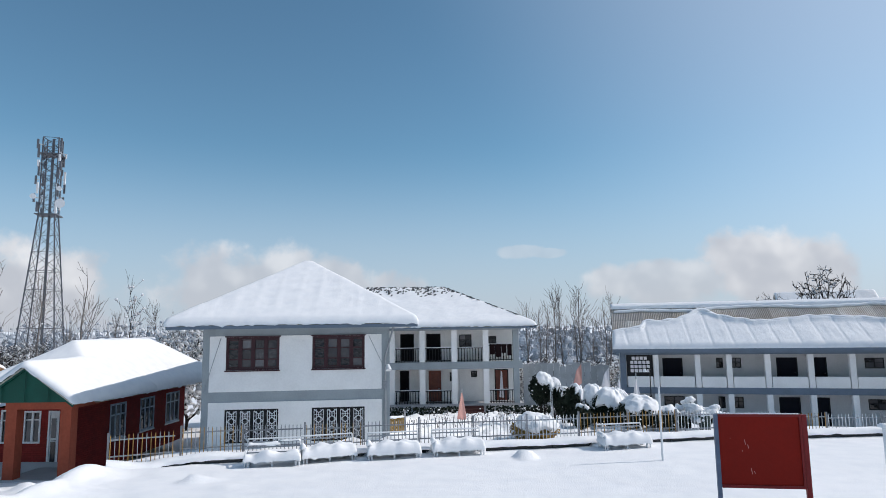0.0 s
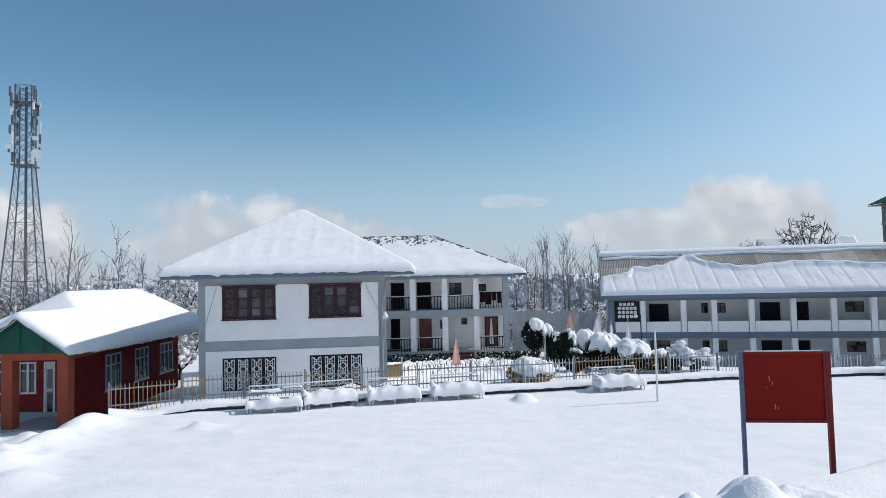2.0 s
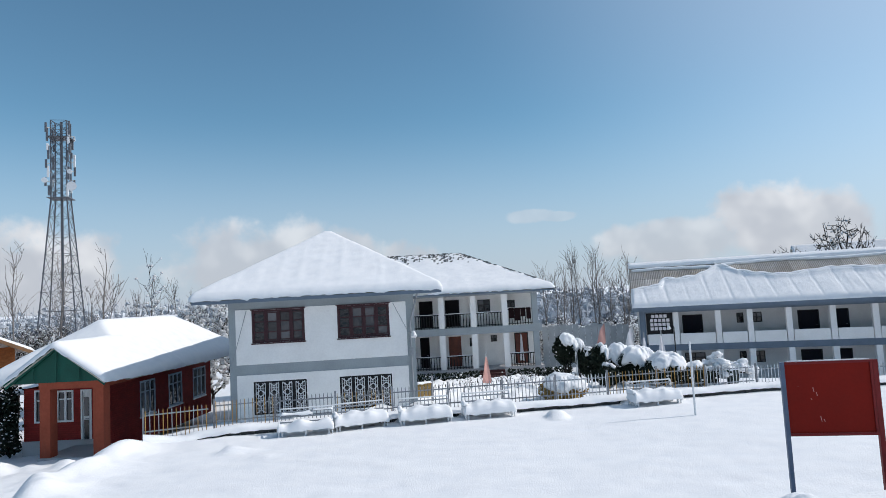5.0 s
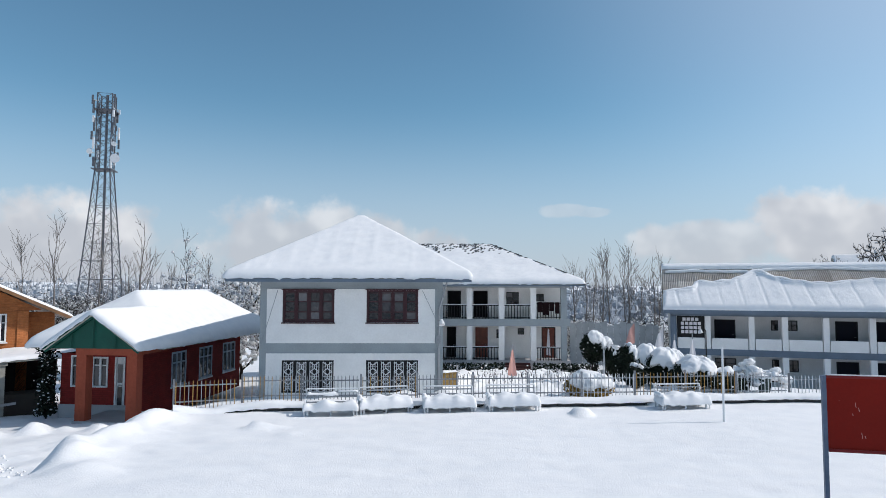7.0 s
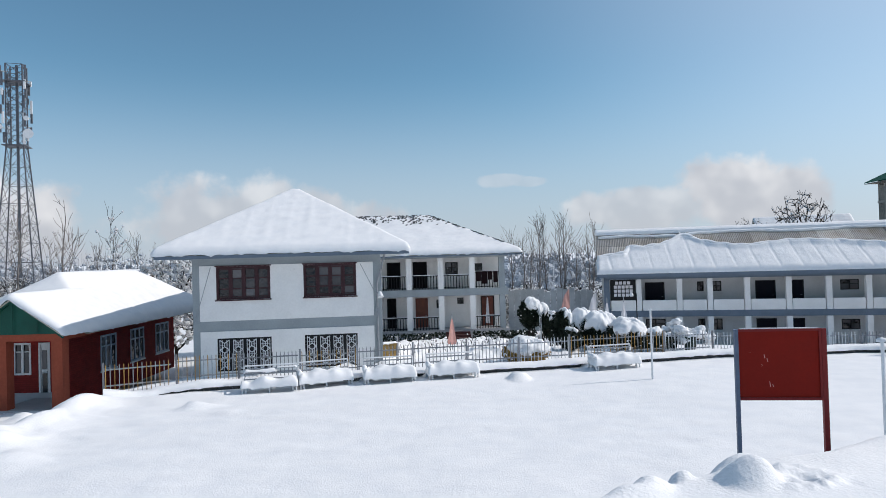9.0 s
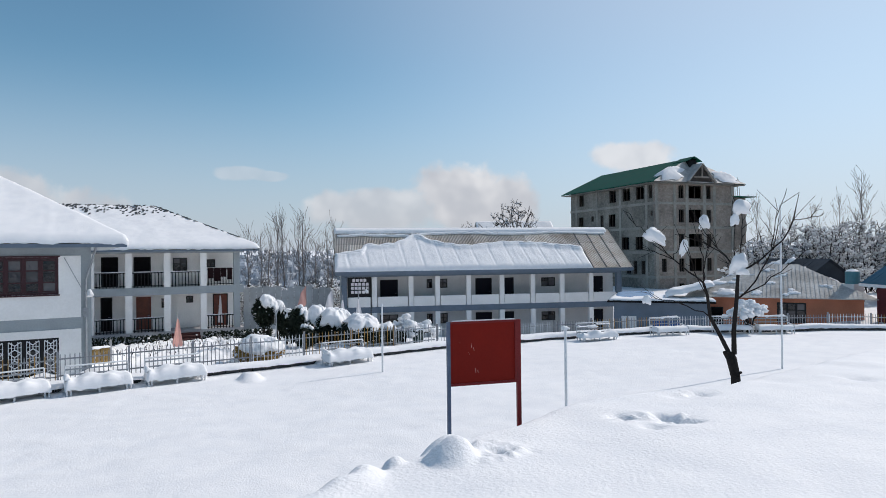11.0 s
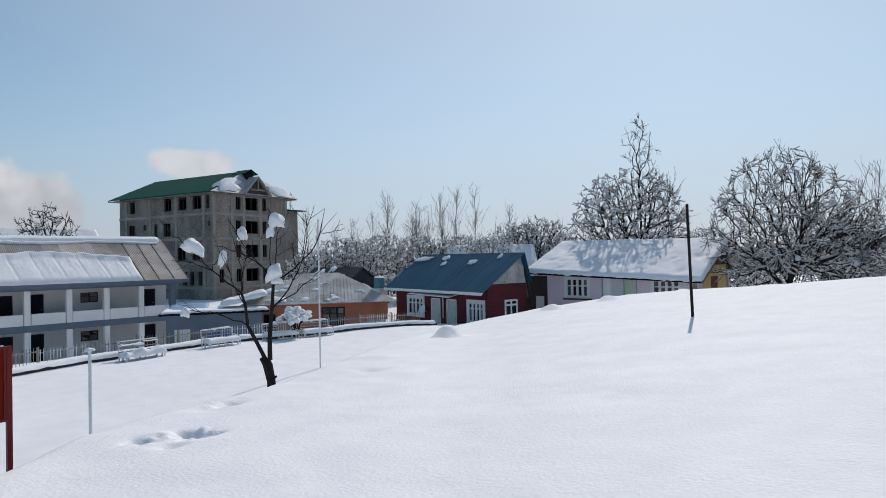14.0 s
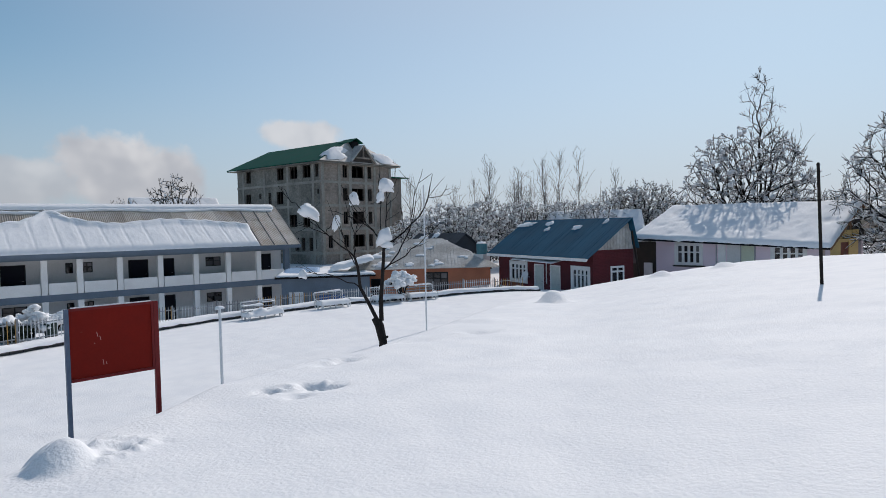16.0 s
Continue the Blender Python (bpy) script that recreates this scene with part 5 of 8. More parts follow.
def house_pink():
    """Local x runs along the front to the gable end at 0."""
    t = thing("pink_house", "pink house with a cream gable end under a snowy roof", "house", frame_at(39.94, 6.73, -98.0))
    L, D, base, top, rv = -10.0, 7.4, -5.4, -1.25, 4.7
    holes = [(-8.6, -6.92, -2.9, -1.6), (-2.7, -0.97, -2.75, -1.66)]
    part("wall", M().wall(L, 0, base, top, 0, 0.23, holes), PINK, t, "pink rendered wall")
    part("wall", M().box(L, 0.233, base, L + 0.23, D, top), PINK, t)
    part("wall", M().box(L + 0.233, D - 0.23, base, -0.233, D, top), PINK, t)
    part("partition", M().box(L + 0.3, 1.4, base, -0.3, 1.5, top), DARKIN, t)
    part("wall_panel", M().box(-5.3, -0.03, base, -4.5, -0.003, top - 0.3), PALE, t, "grey wall panel")
    part("wall_panel", M().box(-4.45, -0.03, base, -3.7, -0.003, top - 0.3), PALEGREEN, t, "pale green door panel")
    part("wall_panel", M().box(-5.86, -0.034, base, -5.4, -0.004, top - 0.3), WOODW, t, "white pilaster")
    for x in (-5.95, -4.48, -3.66):
        part("drain_pipe", M().tube((x, -0.05, base), (x, -0.05, top - 0.3), 0.035), STEEL, t)
    part("sill_board", M().box(-8.75, -0.18, -3.05, -6.7, -0.004, -2.95), CONCDARK, t)
    for q in holes:
        window_unit(t, *q, 0, 4, (0.62,), WOODW, 0.13, label="white casement window")
        part("window_surround", M().wall(q[0] - 0.1, q[1] + 0.1, q[2] - 0.1, q[3] + 0.1, -0.04, 0.036, [q]), WOODW, t)
        part("curtain", M().box(q[0] + 0.14, 0.13, q[2] + 0.1, q[1] - 0.14, 0.15, q[2] + 0.75), PALEDOOR, t)
    sw = pose(0, 0, 0, 0, 0, 90)
    part("gable_wall", M().wall(0.0, 5.7, base, -1.47, 0.0, 0.23, [(2.55, 4.05, -2.35, -1.55)]).moved(sw), CREAM, t, "cream rendered gable wall")
    part("gable_wall", M().slab([(0.035, 0.25, -1.468), (0.035, 5.7, -1.468), (0.035, 5.7, -0.86), (0.035, 1.6, -0.86)], 0.2), CREAM, t)
    part("shutter", M().box(2.55, 0.05, -2.35, 4.05, 0.1, -1.5).moved(sw), DOORRED, t, "brown wooden shutter")
    part("corner_board", M().box(0.004, -0.02, base, 0.03, 0.75, -1.2), PINK, t)

    def f(u, v):
        """The roof sags a little towards its gable end."""
        k = min(1.0, max(0.0, (u + 11.4) / 11.5))
        eave, ridge = -1.2 - 0.5 * k, 0.8 - 0.13 * k
        return eave + (ridge - eave) * (v + 0.6) / (rv + 0.6) if v < rv else ridge - (v - rv) * 0.43
    u0, u1, back = -11.4, 0.45, D + 0.7
    for v0, v1 in ((-0.6, rv), (rv, back)):
        part("roof_slope", M().slab([(u0, v0, f(u0, v0)), (u1, v0, f(u1, v0)), (u1, v1, f(u1, v1)), (u0, v1, f(u0, v1))], 0.06), TIN, t)
    part("gable", M().slab([(0.02, 0.3, -1.3), (0.02, 7.2, -1.2), (0.02, rv, f(0, rv) - 0.1)], 0.1), CONCDARK, t, "weathered boarded gable")
    for k in range(9):
        y = 1.0 + k * 0.42
        if f(0, y) - 0.2 > -0.8:
            part("gable_board", M().box(0.025, y, -0.84, 0.05, y + 0.38, f(0, y) - 0.2), WOODB if k % 2 else CONCDARK, t)
    part("fascia", M().bar((u0, -0.65, f(u0, -0.6) - 0.07), (u1, -0.65, f(u1, -0.6) - 0.07), 0.05, 0.14), DOORDARK, t)
    part("barge_board", M().bar((u1 + 0.02, -0.6, f(u1, -0.6) - 0.08), (u1 + 0.02, rv, f(u1, rv) - 0.08), 0.05, 0.18).bar((u1 + 0.02, rv, f(u1, rv) - 0.08), (u1 + 0.02, back, f(u1, back) - 0.08), 0.05, 0.18), WOODB, t)
    rng = random.Random(12)
    pits = [(rng.uniform(-10.5, 0), rng.uniform(-0.2, 4.5), rng.uniform(0.1, 0.28)) for _ in range(46)]

    def dents(u, v):
        return sum(-0.07 * math.exp(-((u - a) ** 2 + (v - c) ** 2 * 0.5) / (r * r)) for a, c, r in pits if abs(u - a) < 0.8) + 0.02 * nz(u * 1.6, v * 1.6, 4)
    part("roof_snow", snow_cap(f, u0 - 0.03, u1 + 0.05, -0.68, back, 0.22, 0.13, 3.0, dents, 0.04, 0.25), ROOF_SNOW, t, "pitted snow, shadowed by branches", smooth=True)
    # open shed under the far end of the roof
    part("shed_wall", M().box(-13.0, 0.5, base, L - 0.01, 0.6, -1.5), CONCDARK, t, "brown boarded shed wall")
    part("shed_wall", M().box(-11.1, 0.3, base, -10.5, 0.4, -2.9), WOODW, t, "white shed door")
    part("sheet", M().slab([(-12.9, -0.75, -2.9), (-10.9, -0.75, -2.9), (-11.2, -0.6, -1.35), (-12.9, -0.6, -1.35)], 0.04), MUDBROWN, t, "leaning brown sheet")
    return t


def house_k():
    t = thing("concrete_building", "unfinished four-storey bare concrete building with a green roof and empty windows", "building", pose(49.18, 60.69, 0, 0, 0, 0.5))
    LX, LY, base, top = 11.8, 17.8, -12.0, 8.1
    rows = [(6.06, 7.6), (3.2, 4.75), (0.3, 1.85), (-2.6, -1.05), (-5.5, -4.0)]
    front = [(a, b, z0, z1) for z0, z1 in rows for a, b in ((3.4, 4.2), (4.9, 6.9), (7.6, 8.3))] + [(0.9, 1.6, rows[3][0], rows[3][1])]
    left = [(a, b, *rows[0]) for a, b in ((0.5, 1.15), (2.0, 3.5), (4.6, 6.1), (7.4, 8.8), (14.6, 15.7))]
    left += [(0.45, 0.85, 4.0, 4.6), (7.6, 9.0, 3.0, 4.6), (10.1, 10.8, 3.0, 4.6), (12.3, 12.9, 3.9, 4.6), (14.7, 15.9, 3.0, 4.6)]
    left += [(2.3, 3.7, 0.05, 1.6), (4.9, 6.4, 0.05, 1.6), (9.2, 10.4, 0.05, 1.6), (14.7, 15.8, 0.05, 1.6)]
    left += [(1.2, 1.6, -2.6, -1.5), (1.9, 2.6, -2.9, -1.3), (3.4, 4.1, -2.9, -1.3), (4.6, 5.5, -2.9, -1.3), (9.2, 10.4, -2.9, -1.3), (14.7, 15.8, -2.9, -1.3)]
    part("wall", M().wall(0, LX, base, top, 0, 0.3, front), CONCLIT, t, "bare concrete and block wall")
    turn = pose(0, 0, 0, 0, 0, 90)
    lw = M().wall(0.303, LY, base, top, -0.3, 0.3, left).moved(turn)
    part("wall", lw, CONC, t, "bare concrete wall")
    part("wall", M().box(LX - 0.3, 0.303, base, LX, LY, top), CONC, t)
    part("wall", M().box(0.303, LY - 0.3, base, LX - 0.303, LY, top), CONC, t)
    for z0, z1 in rows:
        part("slab", M().box(-0.1, -0.1, z0 - 0.75, LX + 0.02, LY, z0 - 0.45), CONCBAND, t, "floor slab edge")
    for x in (0, 2.6, 4.4, 7.05, 8.6, LX - 0.4):
        part("pier", M().box(x, -0.07, base, x + 0.4, -0.003, top), CONCBAND, t)
    for y in (1.3, 6.3, 11.3, 16.2):
        part("pier", M().box(-0.07, y, base, -0.003, y + 0.4, top), CONCBAND, t)
    for q in front:
        fr = M()
        a, b, z0, z1 = q
        for x in (a, b - 0.08):
            fr.box(x, 0.1, z0, x + 0.08, 0.2, z1)
        fr.box(a + 0.08, 0.1, z0, b - 0.08, 0.2, z0 + 0.08).box((a + b) / 2 - 0.04, 0.11, z0 + 0.08, (a + b) / 2 + 0.04, 0.19, z1)
        part("window", fr, CONCDARK, t)
    for q in left:
        a, b, z0, z1 = q
        fr = M()
        for x in (a, b - 0.08):
            fr.box(x, -0.2, z0, x + 0.08, -0.1, z1)
        fr.box(a + 0.08, -0.2, z0, b - 0.08, -0.1, z0 + 0.08).box((a + b) / 2 - 0.04, -0.19, z0 + 0.08, (a + b) / 2 + 0.04, -0.11, z1)
        part("window", fr.moved(turn), CONCDARK, t)
    part("partition", M().box(4.0, 0.5, base, 4.1, LY - 0.5, top), DARKIN, t)
    part("partition", M().box(0.4, 5.0, base, LX - 0.4, 5.1, top), DARKIN, t)
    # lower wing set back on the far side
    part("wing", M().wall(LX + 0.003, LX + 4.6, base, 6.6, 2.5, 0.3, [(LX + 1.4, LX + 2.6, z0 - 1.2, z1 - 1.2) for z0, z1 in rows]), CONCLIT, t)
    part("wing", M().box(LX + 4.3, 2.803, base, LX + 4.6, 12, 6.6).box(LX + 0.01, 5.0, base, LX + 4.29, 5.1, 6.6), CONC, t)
    part("wing_roof", M().slab([(LX - 0.5, 1.6, 6.7), (LX + 5.4, 1.6, 6.7), (LX + 5.4, 13, 6.9), (LX - 0.5, 13, 6.9)], 0.12), GREENROOF, t)
    # roof
    o, ev, rz = 1.0, 8.2, 11.0
    cx = LX / 2
    part("roof_slope", M().slab([(-o, LY + o, ev - 0.3), (-o, -o, ev - 0.3), (cx, 1.2, rz), (cx, LY + o, rz)], 0.08), GREENROOF, t, "green roof sheet")
    part("roof_slope", M().slab([(LX + o, -o, ev - 0.3), (LX + o, LY + o, ev - 0.3), (cx, LY + o, rz), (cx, 1.2, rz)], 0.08), GREENROOF, t)
    part("roof_slope", M().slab([(-o, -o, ev - 0.3), (LX + o, -o, ev - 0.3), (cx, 1.2, rz)], 0.08), RUSTTIN, t, "bare grey front slope")
    part("soffit", M().box(-o + 0.05, -o + 0.05, ev - 0.5, LX + o - 0.05, LY + o, ev - 0.42), CONC, t)
    part("dormer", M().slab([(cx - 1.7, -1.0, 8.0), (cx + 1.7, -1.0, 8.0), (cx, -1.0, 9.9)], 0.1), CONCDARK, t, "timber gable frame")
    for a, b in (((cx - 2.1, -1.12, 7.85), (cx, -1.12, 10.05)), ((cx, -1.12, 10.05), (cx + 2.1, -1.12, 7.85)), ((cx - 1.2, -1.12, 8.5), (cx + 1.2, -1.12, 8.5)), ((cx, -1.12, 8.5), (cx, -1.12, 9.9))):
        part("truss_bar", M().bar(a, b, 0.12, 0.2), CONCLIT, t)
    part("dormer_roof", M().slab([(cx - 2.1, -1.3, 7.9), (cx, -1.3, 10.1), (cx, 2.0, 10.1), (cx - 2.1, 0.3, 7.9)][::-1], 0.08), RUSTTIN, t)
    part("dormer_roof", M().slab([(cx, -1.3, 10.1), (cx + 2.1, -1.3, 7.9), (cx + 2.1, 0.3, 7.9), (cx, 2.0, 10.1)][::-1], 0.08), RUSTTIN, t)
    fz = lambda u, v: ev - 0.2 + (rz - ev + 0.3) * max(0.0, min((u + o) / (cx + o), (LX + o - u) / (cx + o), (v + o) / 2.2))
    part("roof_snow", ragged_snow(fz, 2.0, -0.2, 1.9, 0.75, 0.35, 2), ROOF_SNOW, t, "patch of lingering snow", smooth=True)
    part("roof_snow", ragged_snow(fz, 10.2, -0.4, 2.0, 0.6, 0.3, 3), ROOF_SNOW, t, smooth=True)
    for k in range(9):
        x = LX + 0.5 + 0.5 * k
        part("rebar", M().tube((x, 2.4 + (k % 3) * 0.8, 6.7), (x + 0.1 * (k % 3 - 1), 2.4 + (k % 3) * 0.8, 8.2 + 0.35 * (k % 4)), 0.035, None, 4), BARK, t, "bare steel rod")
    part("turret", M().box(cx - 0.55, 0.35, rz - 1.35, cx + 0.55, 2.0, rz - 0.3), DARKIN, t)
    part("turret_roof", M().slab([(cx - 1.1, 0.0, rz - 0.5), (cx, 0.0, rz + 0.06), (cx, 2.4, rz + 0.06), (cx - 1.1, 2.4, rz - 0.5)][::-1], 0.06).slab([(cx, 0.0, rz + 0.06), (cx + 1.1, 0.0, rz - 0.5), (cx + 1.1, 2.4, rz - 0.5), (cx, 2.4, rz + 0.06)][::-1], 0.06), GREENROOF, t, "small gablet over a dark vent")
    return t


def house_orange():
    t = thing("orange_hut", "low orange-brown house with a rusty tin hipped roof", "house", frame_at(32.5, 35.9, -47.8))
    W, D, base, top = 9.9, 7.0, -6.2, -3.2
    hs = [(5.0, 6.7, -4.95, -3.6), (0.9, 1.7, -5.9, -4.0)]
    part("wall", M().wall(0, W, base, top, 0, 0.23, hs), HUTWALL, t)
    part("wall", M().box(0, 0.233, base, 0.23, D, top), HUTWALL, t)
    part("wall", M().box(W - 0.23, 0.233, base, W, D, top), HUTWALL, t)
    part("wall", M().box(0.233, D - 0.23, base, W - 0.233, D, top), HUTWALL, t)
    part("partition", M().box(0.3, 1.5, base, W - 0.3, 1.6, top), DARKIN, t)
    window_unit(t, *hs[0], 0, 3, (0.65,), BLACKP, 0.1)
    door_unit(t, *hs[1], 0, DOORDARK, BLACKP)
    o = 0.7
    for poly in hip_planes(-o, W + o, -o, D + o, top - 0.05, 2.1, 4.2):
        part("roof_slope", M().slab(poly, 0.05), RUSTTIN, t, "rusty grey tin")
    f = hip(-o, W + o, -o, D + o, top - 0.05, 2.1, 4.2)
    for k in range(1, 44):
        u = -o + (W + 2 * o) * k / 44
        e = min(u + o, W + o - u, 4.2)
        if e > 0.4:
            part("roof_rib", M().bar((u, -o, top - 0.02), (u, -o + e, top - 0.02 + 2.1 * e / 4.2), 0.03, 0.008), RUSTTIN, t)
    for u, v, s in ((-0.1, 0.4, 0.6), (0.6, 1.0, 0.9), (1.8, -0.2, 0.7)):
        part("snow_patch", ragged_snow(lambda a, b: f(a, b) + 0.03, u, v, s, s * 0.5, 0.12, u + 3), ROOF_SNOW, t, smooth=True)
    rng = random.Random(77)
    for k in range(26):
        u, q = rng.uniform(1.2, W), rng.uniform(-0.5, 2.8)
        s = rng.uniform(0.08, 0.38)
        part("snow_patch", ragged_snow(lambda a, b: f(a, b) + 0.025, u, q, s, s * rng.uniform(0.3, 0.8), 0.05, k * 1.7), ROOF_SNOW, t, smooth=True)
    return t


def house_ochre():
    t = thing("ochre_house", "ochre brick house with grey gable and snowy roof", "house", frame_at(-29.3, 26.4, 48.0))
    L, W, D, base, top = -0.8, 5.1, 8.0, -6.2, -1.15
    cx, rz, ev = 2.33, 0.72, 7.0
    hs = [(1.32, 1.92, -2.83, -1.34), (3.6, 4.15, -2.72, -1.29)]
    part("wall", M().wall(L, W, base, top, 0, 0.23, hs), OCHRE, t, "ochre brick wall")
    part("wall", M().wall(W + 0.003, 6.4, base, top - 0.1, 0.9, 0.23), OCHRE, t, "sunlit ochre brick wall")
    part("wall", M().box(W - 0.23, 0.233, base, W, D, top), OCHRE, t)
    part("wall", M().box(L, 0.233, base, L + 0.23, D, top), OCHRE, t)
    part("wall", M().box(L + 0.233, D - 0.23, base, W - 0.233, D, top), OCHRE, t)
    part("partition", M().box(L + 0.3, 1.6, base, W - 0.3, 1.7, top), DARKIN, t)
    for q in hs:
        window_unit(t, *q, 0, 2, (0.7,), WOODW, 0.07, label="white casement window", sill=WOODW)
        part("curtain", M().box(q[0] + 0.05, 0.15, q[2] + 0.05, q[0] + 0.3, 0.17, q[3] - 0.1), WOODW, t)
    part("board", M().box(2.73, -0.05, -3.0, 3.2, -0.004, -2.1), WOODB, t, "bare plank panel")
    part("vent", M().box(2.7, -0.04, -1.5, 3.2, -0.004, -1.35), WOODW, t)
    sl = (rz - (-1.55)) / (ev - cx)
    part("gable", M().slab([(L - 0.6, -0.04, top + 0.01), (cx + 0.35, -0.04, top + 0.01), (cx + 0.35, -0.04, rz - 0.3), (cx, -0.04, rz - 0.12)], 0.1), TIN, t, "grey sheet gable")
    part("gable", M().slab([(cx + 0.353, -0.04, top + 0.01), (W + 0.6, -0.04, top + 0.01), (cx + 0.353, -0.04, rz - 0.3)], 0.1), OCHRE, t, "ochre boarded half of the gable")
    for k in range(1, 18):
        x = L - 0.4 + (cx + 0.3 - L + 0.4) * k / 18
        h = (rz - top) * (1 - (cx - x) / (cx - L + 0.8)) - 0.16
        if h > 0.12 and x < cx:
            part("gable_rib", M().box(x - 0.02, -0.065, top + 0.02, x + 0.02, -0.042, top + h), TIN, t)
    lx = cx - (ev - cx)
    for a, b in (((lx, -1.55), (cx, rz)), ((cx, rz), (ev, -1.55))):
        part("roof_slope", M().slab([(a[0], -0.8, a[1]), (b[0], -0.8, b[1]), (b[0], D, b[1]), (a[0], D, a[1])], 0.08), TIN, t)
        part("barge_board", M().bar((a[0], -0.83, a[1] - 0.05), (b[0], -0.83, b[1] - 0.05), 0.05, 0.16), WOODB, t)
    part("roof_snow", snow_cap(lambda u, v: rz - abs(u - cx) * sl + 0.01, lx - 0.03, ev + 0.03, -0.83, D, 0.16, 0.18, 4.0, 0, 0.04, 0.15), ROOF_SNOW, t, smooth=True)
    # lean-to before the house
    part("lean_to_roof", M().slab([(0.7, -3.1, -3.5), (7.4, -3.1, -3.3), (7.4, 0.0, -3.1), (0.7, 0.0, -3.3)], 0.06), TIN, t)
    part("lean_to_snow", snow_cap(lambda u, v: -3.5 + (v + 3.1) * 0.064 + (u - 0.7) * 0.03 + 0.02, 0.7, 7.4, -3.15, -0.05, 0.16, 0.13, 6.0, 0, 0.06, 0.2), ROOF_SNOW, t, smooth=True)
    part("upper_canopy", M().slab([(0.8, -1.2, -3.02), (3.5, -1.2, -2.9), (3.5, -0.06, -2.72), (0.8, -0.06, -2.84)], 0.06), TIN, t)
    part("canopy_snow", snow_cap(lambda u, v: -3.02 + (u - 0.8) * 0.044 + (v + 1.2) * 0.158 + 0.015, 0.75, 3.55, -1.25, -0.1, 0.13, 0.12, 2.0, 0, 0.05, 0.15), ROOF_SNOW, t, smooth=True)
    for x in (2.27, 3.72, 6.9):
        part("post", M().box(x - 0.14, -2.95, base, x + 0.14, -2.68, -3.4), CONCBAND, t, "grey square post")
        part("post_head", M().box(x - 0.22, -3.02, -3.62, x + 0.22, -2.62, -3.47), CONCBAND, t)
    part("eave_beam", M().bar((0.8, -2.82, -3.52), (7.3, -2.82, -3.33), 0.12, 0.14), CONCDARK, t)
    part("platform", M().box(2.3, -2.5, base, 6.0, -1.2, -5.05), CONCDARK, t, "dark raised platform")
    part("platform_edge", M().bar((2.2, -3.0, -5.55), (4.3, -3.2, -5.35), 0.2, 0.1), PLINTH, t)
    part("table", M().box(1.0, -2.0, -5.0, 1.9, -1.2, -4.92).box(1.05, -1.95, base, 1.12, -1.88, -5.0).box(1.8, -1.95, base, 1.87, -1.88, -5.0), WOODB, t, "small brown table in the shade")
    part("bowl", M().tube((3.2, -1.9, -5.04), (3.2, -1.9, -4.9), 0.1, 0.2, 10), WHITEPOLE, t, "white bowl")
    part("drain_pipe", M().tube((-0.15, -2.38, base), (-0.15, -2.38, -1.2), 0.06), BLACKP, t)
    part("drain_pipe", M().tube((2.95, -0.07, -2.9), (2.95, -0.07, -1.25), 0.035), DOORRED, t)
    part("pilaster", M().box(4.6, -0.06, base, 5.08, -0.004, top), OCHRE, t)
    # a near-black sheet over the brick paints the shade under the lean-to
    part("shade_wall", M().box(0.8, -0.06, base, 6.4, -0.005, -3.05), DOORDARK, t)
    part("brick_pillar", M().box(-0.9, -2.3, base, 0.75, -0.9, -1.15), OCHRE, t, "ochre brick pillar")
    part("pillar_snow", snow_cap(lambda u, v: -1.145, -1.0, 0.85, -2.4, -0.8, 0.16, 0.14, 2, 0, 0.05, 0.25), ROOF_SNOW, t, smooth=True)
    return t


house_a(), house_b(), house_c(), house_red(), house_ochre(), house_k(), house_orange(), house_blue(), house_pink()


# ---- the field's edge: low wall, fence, benches ----
def polyline(pts, step):
    """Points and headings at even steps along a line."""
    out, left = [], 0.0
    for (ax, ay), (bx, by) in zip(pts, pts[1:]):
        d = math.hypot(bx - ax, by - ay)
        while left < d:
            out.append((ax + (bx - ax) * left / d, ay + (by - ay) * left / d, math.degrees(math.atan2(by - ay, bx - ax))))
            left += step
        left -= d
    return out


